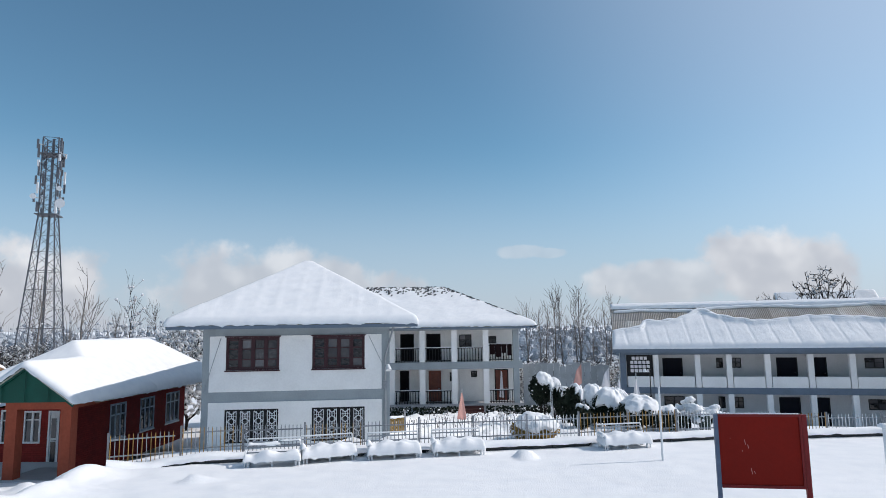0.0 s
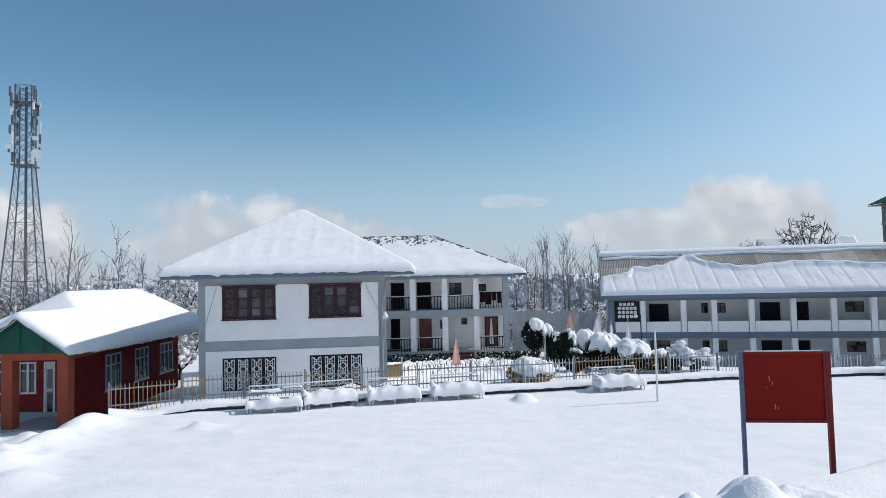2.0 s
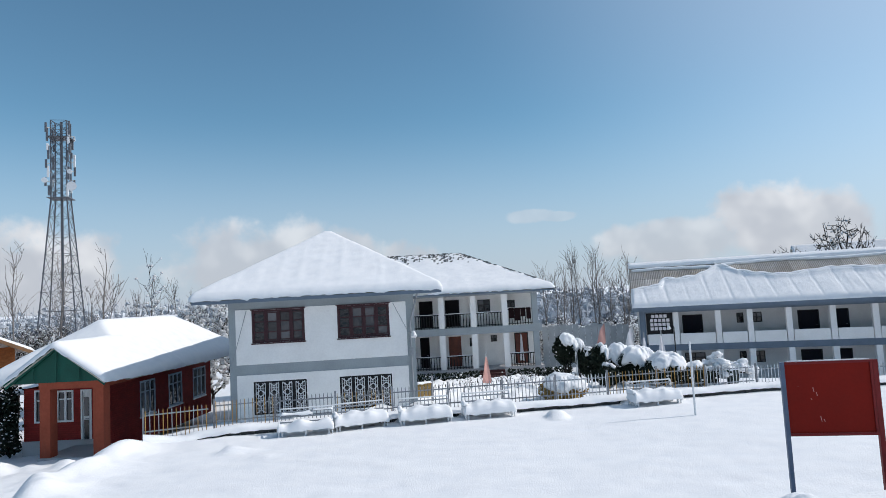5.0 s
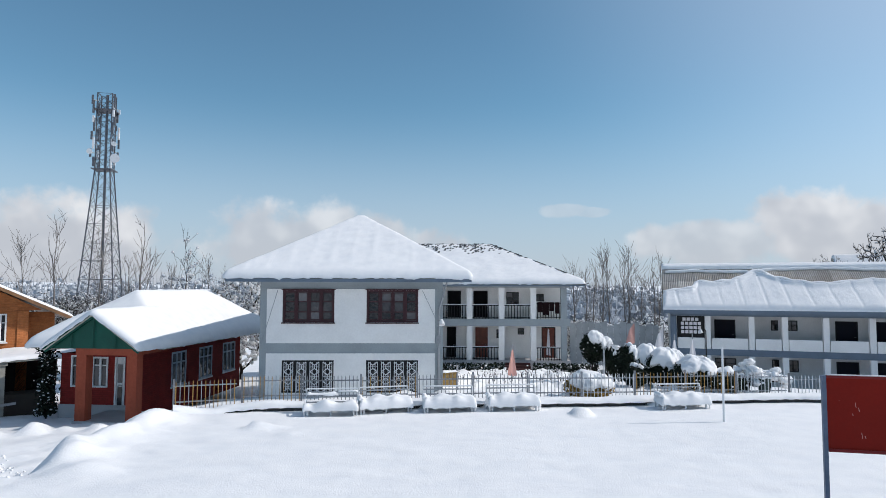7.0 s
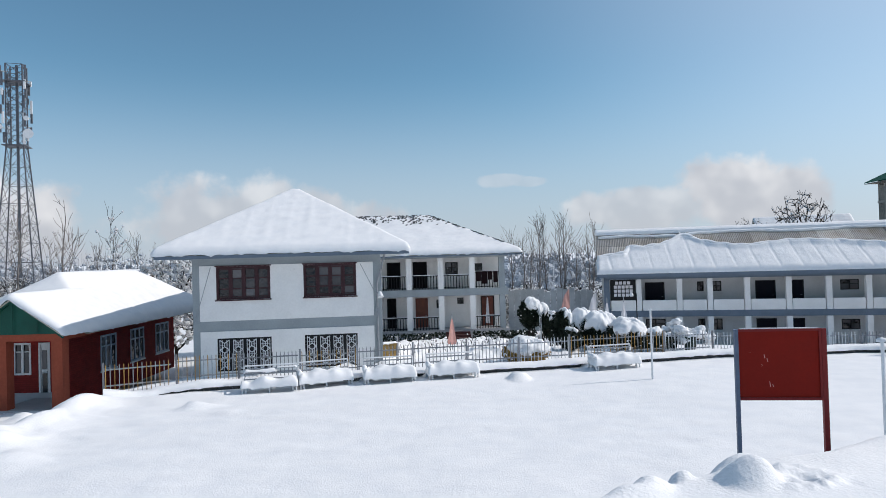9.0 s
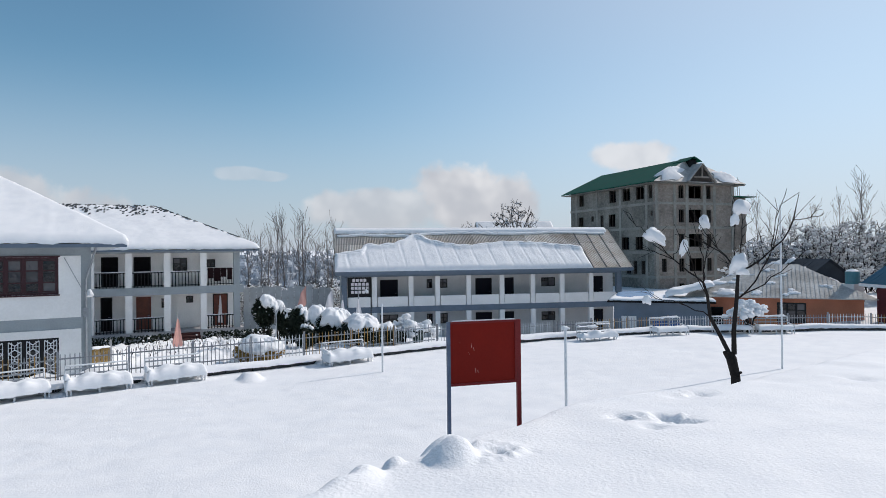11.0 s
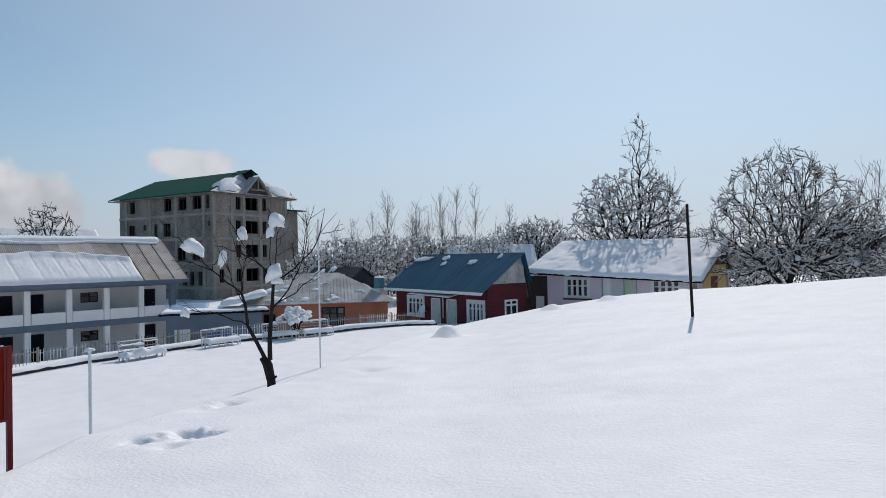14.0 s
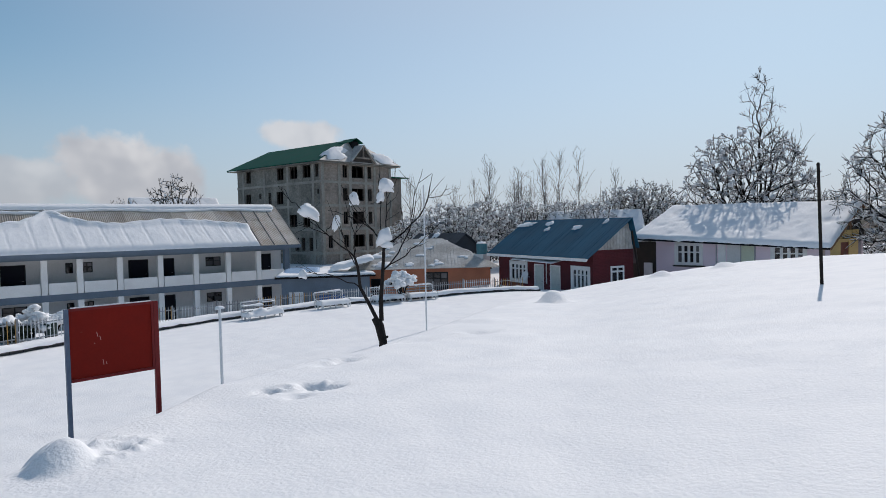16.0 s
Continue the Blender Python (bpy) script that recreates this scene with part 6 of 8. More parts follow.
def low_wall():
    pts = polyline(KERB, 0.45)
    w = new("kerb")
    w.empty_display_size = 0.3
    tagged(w, "low dark stone wall with snow on top along the field", "low wall", kind="structure")
    rng = random.Random(8)
    stones = [M().box(-0.215, -0.14, -0.6, 0.215, 0.14, 0.0).mesh("stone"), M().box(-0.205, -0.12, -0.6, 0.215, 0.14, 0.03).mesh("stone"), M().box(-0.22, -0.15, -0.6, 0.21, 0.14, -0.025).mesh("stone")]
    for x, y, a in pts:
        part("stone", stones[rng.randrange(3)], STONE, w, at=pose(x, y, ground_z(x, y - 0.5) + 0.13 - 0.3 * (1 - sstep(-11.6, -8.5, x)), 0, 0, a))
    m = M()
    ring = [(-0.26, -0.02), (-0.24, 0.06), (-0.14, 0.13), (0.05, 0.15), (0.4, 0.11), (0.7, 0.03), (0.85, -0.2)]
    n = len(ring)
    cols = polyline(KERB, 0.2)
    for i, (x, y, a) in enumerate(cols):
        z = ground_z(x, y - 0.5) + 0.15 - 0.25 * (1 - sstep(-11.6, -8.5, x))
        c, s = math.cos(math.radians(a)), math.sin(math.radians(a))
        for k, (v, h) in enumerate(ring):
            v2 = v + 0.04 * nz(x * 1.3, y * 1.3, k) - (0.09 * nz(x * 3.7, 2, k) if k < 3 else 0)
            h2 = h + 0.05 * nz(x * 0.8, y * 0.8, 3) + 0.03 * nz(x * 2.5, y * 2.5, k)
            m.v.append((x - s * v2, y + c * v2, z + (h2 if k not in (0,) else -0.03 + 0.04 * nz(x * 2.7, 1, 1))))
    for i in range(len(cols) - 1):
        for k in range(n - 1):
            a = i * n + k
            m.f.append((a, a + n, a + n + 1, a + 1))
    part("wall_snow", m, ROOF_SNOW, w, smooth=True)


low_wall()


def fence_panel(n, w, colour, height=1.0):
    t = thing("picket_fence", {"w": "white steel picket fence panel behind the low wall", "y": "yellow and white steel picket fence panel", "k": "dark iron picket fence panel"}[colour], "fence", pose(0, 0, 0), "picket fences")
    mats = {"w": WHITEPOLE, "y": YELLOW, "k": IRON}
    for z in (0.3, 0.82):
        part("rail", M().box(0, -0.02, z - 0.02, w, 0.02, z + 0.02), IRON if colour == "k" else STEEL, t)
    part("post", M().box(-0.03, -0.03, -0.5, 0.03, 0.03, height + 0.06), IRON, t)
    pk = M().add([(-0.0125, -0.034, 0.05), (0.0125, -0.034, 0.05), (0.0125, -0.021, 0.05), (-0.0125, -0.021, 0.05), (-0.0125, -0.034, height - 0.05), (0.0125, -0.034, height - 0.05), (0.0125, -0.021, height - 0.05), (-0.0125, -0.021, height - 0.05), (0, -0.0275, height)],
                 [(3, 2, 1, 0), (0, 1, 5, 4), (1, 2, 6, 5), (2, 3, 7, 6), (3, 0, 4, 7), (4, 5, 8), (5, 6, 8), (6, 7, 8), (7, 4, 8)])
    me = {}
    for k in range(n):
        c = mats[colour] if not (colour == "y" and k % 5 in (1, 3)) and not (colour == "w" and k % 5 == 2) else STEEL
        if c.name not in me:
            me[c.name] = pk.mesh("picket")
        part("picket", me[c.name], c, t, at=pose((k + 0.5) * w / n, 0, 0))
    return t


def fences():
    line = [(x - 0.9 * math.sin(math.radians(a)), y + 0.9 * math.cos(math.radians(a)), a) for x, y, a in polyline(KERB, 2.0)]
    kinds = {}
    order = "yykykkkwyywwywkyywwykwyyywyyy"
    for i, (x, y, a) in enumerate(line[:-1]):
        c = order[i % len(order)]
        b = line[i + 1]
        a = math.degrees(math.atan2(b[1] - y, b[0] - x))
        at = pose(x, y, ground_z(x, y) + 0.02 - 0.3 * sstep(4, 14, x), 0, 0, a)
        if c not in kinds:
            kinds[c] = fence_panel(15, 2.0, c)
            kinds[c].matrix_basis = at
        else:
            copy_thing(kinds[c], at)


fences()


def bench(kind):
    """kind 0: deep snow on the seat, 1: little snow, 2: snow on seat and back."""
    t = thing("bench", ("white metal garden bench with thick lumpy snow on its seat", "white metal slatted bench with a little snow", "white metal garden bench with snow on seat and back")[kind], "bench", pose(0, 0, 0), "benches along the wall")
    w = 1.67
    leg = M().box(-0.025, -0.025, -0.35, 0.025, 0.025, 0.42).mesh("leg")
    for x in (0.1, w / 2, w - 0.1):
        for y in (0.05, 0.5):
            part("leg", leg, WHITEPOLE, t, at=pose(x, y, 0))
    slat = M().box(0, -0.04, -0.015, w, 0.04, 0.015).mesh("slat")
    thin = M().box(0, -0.022, -0.012, w, 0.022, 0.012).mesh("back_slat")
    for k in range(4):
        part("slat", slat, WHITEPOLE, t, at=pose(0, 0.07 + k * 0.125, 0.435))
    for k in range(3):
        part("back_slat", thin, STEEL, t, at=pose(0, 0.58 + k * 0.035, 0.6 + k * 0.16, 80))
    part("apron", M().box(0.1, 0.03, 0.2, w - 0.1, 0.06, 0.23), WHITEPOLE, t)
    for x in (0.0, w):
        part("armrest", M().tube((x, 0.02, 0.0), (x, 0.0, 0.64), 0.024).tube((x, 0.0, 0.64), (x, 0.6, 0.72), 0.024).tube((x, 0.54, 0.0), (x, 0.68, 1.02), 0.024), WHITEPOLE, t)
    part("back_rail", M().tube((0.0, 0.68, 1.02), (w, 0.68, 1.02), 0.026), WHITEPOLE, t)
    if kind == 1:
        part("seat_snow", snow_cap(lambda u, v: 0.455, 0.0, w, -0.03, 0.55, 0.18, 0.06, 3.0, 0, 0.08, 0.14), ROOF_SNOW, t, smooth=True)
        part("rail_snow", snow_cap(lambda u, v: 1.03, 0.05, w - 0.1, 0.62, 0.74, 0.06, 0.05, 8.0, 0, 0.06, 0.06), ROOF_SNOW, t, smooth=True)
    else:
        thick = 0.31 if kind == 0 else 0.25

        def lumps(u, v):
            return 0.13 * nz(u * 2.3, v * 2.6, 7 + kind) + 0.03 * nz(u * 5.0, v * 5.0, 3) - 0.1 * sstep(0.0, 0.7, v) * kind * 0.5
        part("seat_snow", snow_cap(lambda u, v: 0.42 + (0.05 * sstep(0.2, 0.6, v) if kind == 0 else 0), -0.05, w + 0.05, -0.08, 0.64 if kind == 0 else 0.56, thick, 0.045, 5.0, lumps, 0.07, 0.2), ROOF_SNOW, t, "deep lumpy snow", smooth=True)
        part("fallen_snow", snow_cap(lambda u, v: 0.2, -0.2, w + 0.2, 0.55, 1.1, 0.2, 0.07, 6.0, lumps, 0.06, 0.25), ROOF_SNOW, t, smooth=True)
        if kind == 0:
            part("armrest_snow", snow_cap(lambda u, v: 0.7, -0.07, 0.1, 0.1, 0.55, 0.1, 0.04, 3.0, 0, 0.05, 0.07), ROOF_SNOW, t, smooth=True)
        if kind == 2:
            part("back_snow", snow_cap(lambda u, v: 0.83, 0.02, 0.62 * w, 0.5, 0.76, 0.24, 0.05, 9.0, lumps, 0.07, 0.12), ROOF_SNOW, t, smooth=True)
            part("back_snow", snow_cap(lambda u, v: 0.92, 0.62 * w, w, 0.56, 0.76, 0.16, 0.05, 2.0, lumps, 0.05, 0.1), ROOF_SNOW, t, smooth=True)
    return t


def benches():
    kinds = [bench(0), bench(1), bench(2)]
    used = set()
    for az, kind, d in ((-20.3, 2, 21.4), (-15.4, 0, 21.5), (-9.8, 0, 21.7), (-4.15, 0, 22.0), (10.4, 0, 23.2), (32.8, 2, 29.2), (39.0, 1, 31.2), (43.7, 1, 33.0), (46.6, 1, 34.0)):
        a = math.radians(az)
        x, y = d * math.sin(a), d * math.cos(a)
        y = min(y, along(KERB, x) - 0.95)
        h = math.degrees(math.atan2(along(KERB, x + 0.5) - along(KERB, x - 0.5), 1.0))
        at = pose(x, y, ground_z(x, y) - 0.25, 0, 0, h + (9 if az == -15.4 else 0))
        src = kinds[kind]
        if kind in used:
            copy_thing(src, at)
        else:
            src.matrix_basis = at
            used.add(kind)


benches()


# ---- things on the field ----
def notice_board():
    x0, y0, x1, y1 = 2.73, 7.31, 3.64, 7.235
    d = math.hypot(x1 - x0, y1 - y0)
    t = thing("notice_board", "blank red notice board on two steel posts in the snow", "notice board", pose(x0, y0, 0, 0, 0, math.degrees(math.atan2(y1 - y0, x1 - x0))))
    zt, zb = -0.87, -1.645
    part("panel", M().box(0.03, -0.012, zb, d - 0.03, 0.012, zt), SIGNRED, t, "faded plain red sheet")
    part("frame", M().box(0.03, -0.026, zt - 0.025, d - 0.03, -0.0125, zt).box(0.03, -0.026, zb, d - 0.03, -0.0125, zb + 0.03).box(d - 0.055, -0.026, zb + 0.03, d - 0.03, -0.0125, zt - 0.025), SIGNEDGE, t)
    part("post", M().box(-0.014, -0.022, -4.3, 0.026, 0.022, zt), POSTBLUE, t, "blue-grey square post")
    part("post", M().box(d - 0.026, -0.022, -4.3, d + 0.024, 0.022, zt), SIGNEDGE, t, "dark red square post")
    for x, z, h in ((0.29, -1.14, 0.05), (0.32, -1.19, 0.04), (0.26, -1.25, 0.02), (0.34, -1.44, 0.06), (0.37, -1.47, 0.03)):
        part("scratch", M().bar((x, -0.0135, z), (x + 0.008, -0.0135, z - h), 0.005, 0.002), FLAGP, t)
    part("snow_rim", M().box(0.05, -0.012, zt + 0.002, d - 0.05, 0.014, zt + 0.012), ROOF_SNOW, t)
    return t


notice_board()


def pole(x, y, z0, z1, r, material, label, name="pole", lean=(0, 0), cap=False):
    t = thing(name, label, "pole", pose(x, y, z0))
    part("shaft", M().tube((0, 0, -0.5), (lean[0], lean[1], z1 - z0), r, r * 0.9, 8), material, t)
    if cap:
        part("cap_snow", snow_cap(lambda u, v: z1 - z0, -0.065, 0.065, -0.065, 0.065, 0.06, 0.025, x, 0, 0.02, 0.07), ROOF_SNOW, t, smooth=True)
    else:
        part("finial", M().tube((lean[0], lean[1], z1 - z0), (lean[0], lean[1], z1 - z0 + r * 1.4), r * 1.2, r * 0.5, 8), material, t)
    return t


pole(5.64, 21.05, ground_z(5.64, 21.05), -1.8, 0.035, WHITEPOLE, "thin white pole standing in the snowy field")
pole(6.72, 11.17, ground_z(6.72, 11.17), -1.58, 0.031, WHITEPOLE, "white pole with a knob of snow on top", cap=True)
pole(18.05, 16.1, ground_z(18.05, 16.1), 1.4, 0.03, WHITEPOLE, "tall thin white pole standing in the field")
pole(18.0, 3.06, ground_z(18.0, 3.06), 1.19, 0.04, BARK, "dark wooden pole standing in the snow", lean=(0.04, 0.1))
pole(38.6, 17.6, -4.6, -0.5, 0.07, BARK, "dark leaning post beside the shed", lean=(-0.1, 0.25))
pole(37.6, 15.9, -4.6, -0.75, 0.07, BARK, "dark leaning post beside the shed", lean=(-0.3, 0.6))


def trodden_snow():
    """Crumbs of snow thrown up along the trail."""
    rng = random.Random(91)
    m = M()
    for x, y in TRAIL:
        for k in range(5):
            a, b = x + rng.gauss(0, 0.24), y + rng.gauss(0, 0.22)
            m.add(*blob(rng, (a, b, ground_z(a, b) + 0.01), rng.uniform(0.02, 0.05)))
    solo("snow_crumbs", m, ROOF_SNOW, "crumbled snow thrown up along a trodden trail", "snow", kind="stuff", smooth=True)


trodden_snow()


def field_bits():
    z = ground_z(-19.1, 18.9)
    t = thing("stone_block", "dark stone block half buried in snow", "stone", pose(-19.1, 18.9, z, 0, 6, 30))
    part("block", M().add([(-0.3, -0.2, -0.2), (0.3, -0.22, -0.2), (0.28, 0.2, -0.2), (-0.28, 0.18, -0.2), (-0.24, -0.15, 0.2), (0.22, -0.17, 0.16), (0.25, 0.14, 0.2), (-0.22, 0.13, 0.24)], [(3, 2, 1, 0), (4, 5, 6, 7), (0, 1, 5, 4), (1, 2, 6, 5), (2, 3, 7, 6), (3, 0, 4, 7)]), STONE, t)
    part("snow", snow_cap(lambda u, v: 0.2, -0.24, 0.24, -0.15, 0.15, 0.1, 0.05, 3, 0, 0.03, 0.1), ROOF_SNOW, t, smooth=True)
    z = ground_z(-18.4, 19.7)
    t = thing("stick", "thin dark stick poking out of the snow", "stick", pose(-18.4, 19.7, z))
    part("shaft", M().tube((0, 0, -0.2), (0.06, 0.02, 0.55), 0.022, 0.014, 6).tube((0.03, 0.01, 0.3), (-0.05, 0.0, 0.42), 0.012, 0.008, 5), BARK, t)


field_bits()


# ---- trees ----
def branches(rng, p, d, length, r, level, out, spread, up, droop=0.0, kids=(3, 5)):
    """Limbs, boughs and twigs as tapered segments."""
    n = 5 if level > 1 else 4 if level else 3
    q, v = Vector(p), Vector(d).normalized()
    nodes = []
    for k in range(n):
        v = (v + Vector((rng.uniform(-1, 1), rng.uniform(-1, 1), rng.uniform(-0.6, 0.6))) * 0.3 + Vector((0, 0, up - droop * k / n)) * 0.12).normalized()
        w = q + v * (length / n)
        ra, rb = r * (1 - 0.75 * k / n), r * (1 - 0.75 * (k + 1) / n)
        out.append((q, w, ra, rb, level))
        q = w
        nodes.append((q, v, rb))
    if level > 0:
        for _ in range(rng.randint(*kids)):
            k = rng.randint(1 if level > 1 else 0, n - 1)
            a, v2, rr = nodes[k]
            side = Vector((rng.uniform(-1, 1), rng.uniform(-1, 1), rng.uniform(-0.25, 0.7)))
            nd = (v2 * (1 - spread) + side.normalized() * spread).normalized()
            branches(rng, a, nd, length * rng.uniform(0.45, 0.72), max(rr * 0.75, 0.008), level - 1, out, spread, up, droop, kids)


def poplar_meshes(seed, height=10.0, snow=0.03):
    """A straight tapering stem with short steep branches."""
    rng = random.Random(seed)
    wood, twig, white = M(), M(), M()
    n = 9
    ps = [Vector((0, 0, -0.5))]
    for k in range(n):
        q = ps[-1] + Vector((rng.uniform(-0.12, 0.12), rng.uniform(-0.12, 0.12), (height + 0.5) / n))
        wood.tube(ps[-1], q, 0.1 * (1 - k / n) + 0.012, 0.1 * (1 - (k + 1) / n) + 0.012, 6, False)
        ps.append(q)
    out = []
    for k in range(rng.randint(20, 28)):
        t = rng.uniform(0.32, 0.98)
        i = min(n - 1, int(t * n))
        p = ps[i].lerp(ps[i + 1], t * n - i)
        a = rng.uniform(0, 6.28)
        L = height * rng.uniform(0.14, 0.4) * (1.15 - t * 0.75)
        branches(rng, p, Vector((math.cos(a) * 0.5, math.sin(a) * 0.5, 0.95)), L, 0.03 * (1.2 - t), 1, out, 0.4, 0.9, 0, (2, 4))
    for a, b, ra, rb, lv in out:
        twig.tube(a, b, max(ra, 0.014), max(rb, 0.01), 3, False)
        if rng.random() < snow:
            white.add(*blob(rng, b, rng.uniform(0.03, 0.07) * (1 + 8 * (snow - 0.03))))
    return wood.mesh("trunk"), twig.mesh("crown"), white.mesh("snow", True)


def tree(label, at, meshes, bark=BARKG, group="", name="tree"):
    t = thing(name, label, "tree", at, group)
    for nm, me, m in zip(("trunk", "crown", "snow"), meshes, (bark, bark, BOUGH_SNOW)):
        if len(me.polygons):
            tagged(part(nm, me, m, t), kind="" if nm == "trunk" else "stuff")
    return t


def polar(az, d, dz=0.0):
    a = math.radians(az)
    x, y = d * math.sin(a), d * math.cos(a)
    return x, y, ground_z(x, y) + dz


def crown_points(rng, n, cx, cz, rx, rz, low=-1.0, shell=0.35):
    """Points where twigs are to reach, thicker towards the outside of an ellipsoid."""
    out = []
    while len(out) < n:
        v = Vector((rng.gauss(0, 1), rng.gauss(0, 1), rng.gauss(0, 1))).normalized()
        if v.z < low:
            continue
        q = rng.random() ** shell * (1 + 0.16 * nz(v.x * 1.7, v.y * 1.7, v.z * 1.7 + n))
        out.append((cx + v.x * q * rx, v.y * q * rx, cz + v.z * q * rz))
    return out


def grown(seed, points, trunk_h, step, r0, top_r, snow, clump=0.0, twigs=2, rise=0.15, keep=0.35, reach=1.0):
    """A tree grown step by step towards the points its twigs are to reach."""
    rng = random.Random(seed)
    rs = np.random.RandomState(seed)
    P = np.array(points)
    nodes, parent = [np.array((0, 0, -0.6))], [-1]
    k = max(2, int(trunk_h / step))
    for i in range(k):
        nodes.append(np.array((rng.uniform(-0.05, 0.05), rng.uniform(-0.05, 0.05), trunk_h * (i + 1) / k)))
        parent.append(len(nodes) - 2)
    alive = np.ones(len(P), bool)
    best, who = np.full(len(P), 1e9), np.zeros(len(P), int)
    fresh = list(range(k // 2, len(nodes)))
    for _ in range(120):
        for i in fresh:
            d = np.linalg.norm(P - nodes[i], axis=1)
            m = d < best
            best[m], who[m] = d[m], i
        alive &= best > step * 1.5
        if not alive.any():
            break
        fresh = []
        for i in np.unique(who[alive]):
            v = P[alive & (who == i)] - nodes[i]
            d = (v / np.linalg.norm(v, axis=1)[:, None]).mean(0)
            if parent[i] >= 0:
                b = nodes[i] - nodes[parent[i]]
                d = d + keep * b / (np.linalg.norm(b) + 1e-9)
            d = d / (np.linalg.norm(d) + 1e-9) + rs.normal(0, 0.16, 3) + (0, 0, rise * 0.3)
            nodes.append(nodes[i] + step * d / np.linalg.norm(d))
            parent.append(i)
            fresh.append(len(nodes) - 1)
        if len(nodes) > 9000:
            break
    n = len(nodes)
    kids = [0] * n
    for p in parent[1:]:
        kids[p] += 1
    for i in range(n):
        if kids[i] == 0 or rng.random() < 0.22:
            base = nodes[i] - nodes[parent[i]] if parent[i] >= 0 else np.array((0, 0, 1.0))
            for _ in range(twigs if kids[i] == 0 else 1):
                d = base / (np.linalg.norm(base) + 1e-9) + rs.normal(0, 0.5, 3) + (0, 0, 0.2)
                nodes.append(nodes[i] + d / np.linalg.norm(d) * step * reach * rng.uniform(0.7, 1.6))
                parent.append(i)
    n = len(nodes)
    area = np.zeros(n)
    for i in range(n - 1, 0, -1):
        area[i] += r0 ** 2.6
        area[parent[i]] += area[i]
    rad = area ** (1 / 2.6)
    scale = top_r / rad[1]
    rad = r0 + (rad - r0) * min(1.0, scale) if scale < 1 else rad
    wood, twig, white = M(), M(), M()
    up = Vector((0, 0, 1))
    for i in range(1, n):
        a, b = Vector(nodes[parent[i]]), Vector(nodes[i])
        ra, rb = rad[parent[i]], rad[i]
        ra = min(ra, rb * 1.6)
        thick = rb > r0 * 4
        (wood if thick else twig).tube(a, b, ra, rb, 6 if thick else 3, False)
        d = b - a
        flat = 1 - abs(d.normalized().z)
        s = d.cross(up)
        if s.length > 1e-4 and rng.random() < snow * (0.25 + 1.1 * flat):
            w = rb * 0.9 + 0.012 + 0.016 * rng.random()
            s = s.normalized() * w
            h = w * rng.uniform(1.0, 2.2)
            la, lb = a + up * ra * 0.55, b + up * rb * 0.55
            white.add([la - s, la + s, lb + s, lb - s, la.lerp(lb, 0.1) + up * h, la.lerp(lb, 0.9) + up * h], [(0, 4, 5, 3), (1, 2, 5, 4), (0, 1, 4), (2, 3, 5), (3, 2, 1, 0)])
        if clump and b.z > trunk_h and rng.random() < clump * (0.3 + flat):
            white.add(*blob(rng, b, rng.uniform(0.06, 0.2)))
    return wood.mesh("trunk"), twig.mesh("crown"), white.mesh("snow", True)


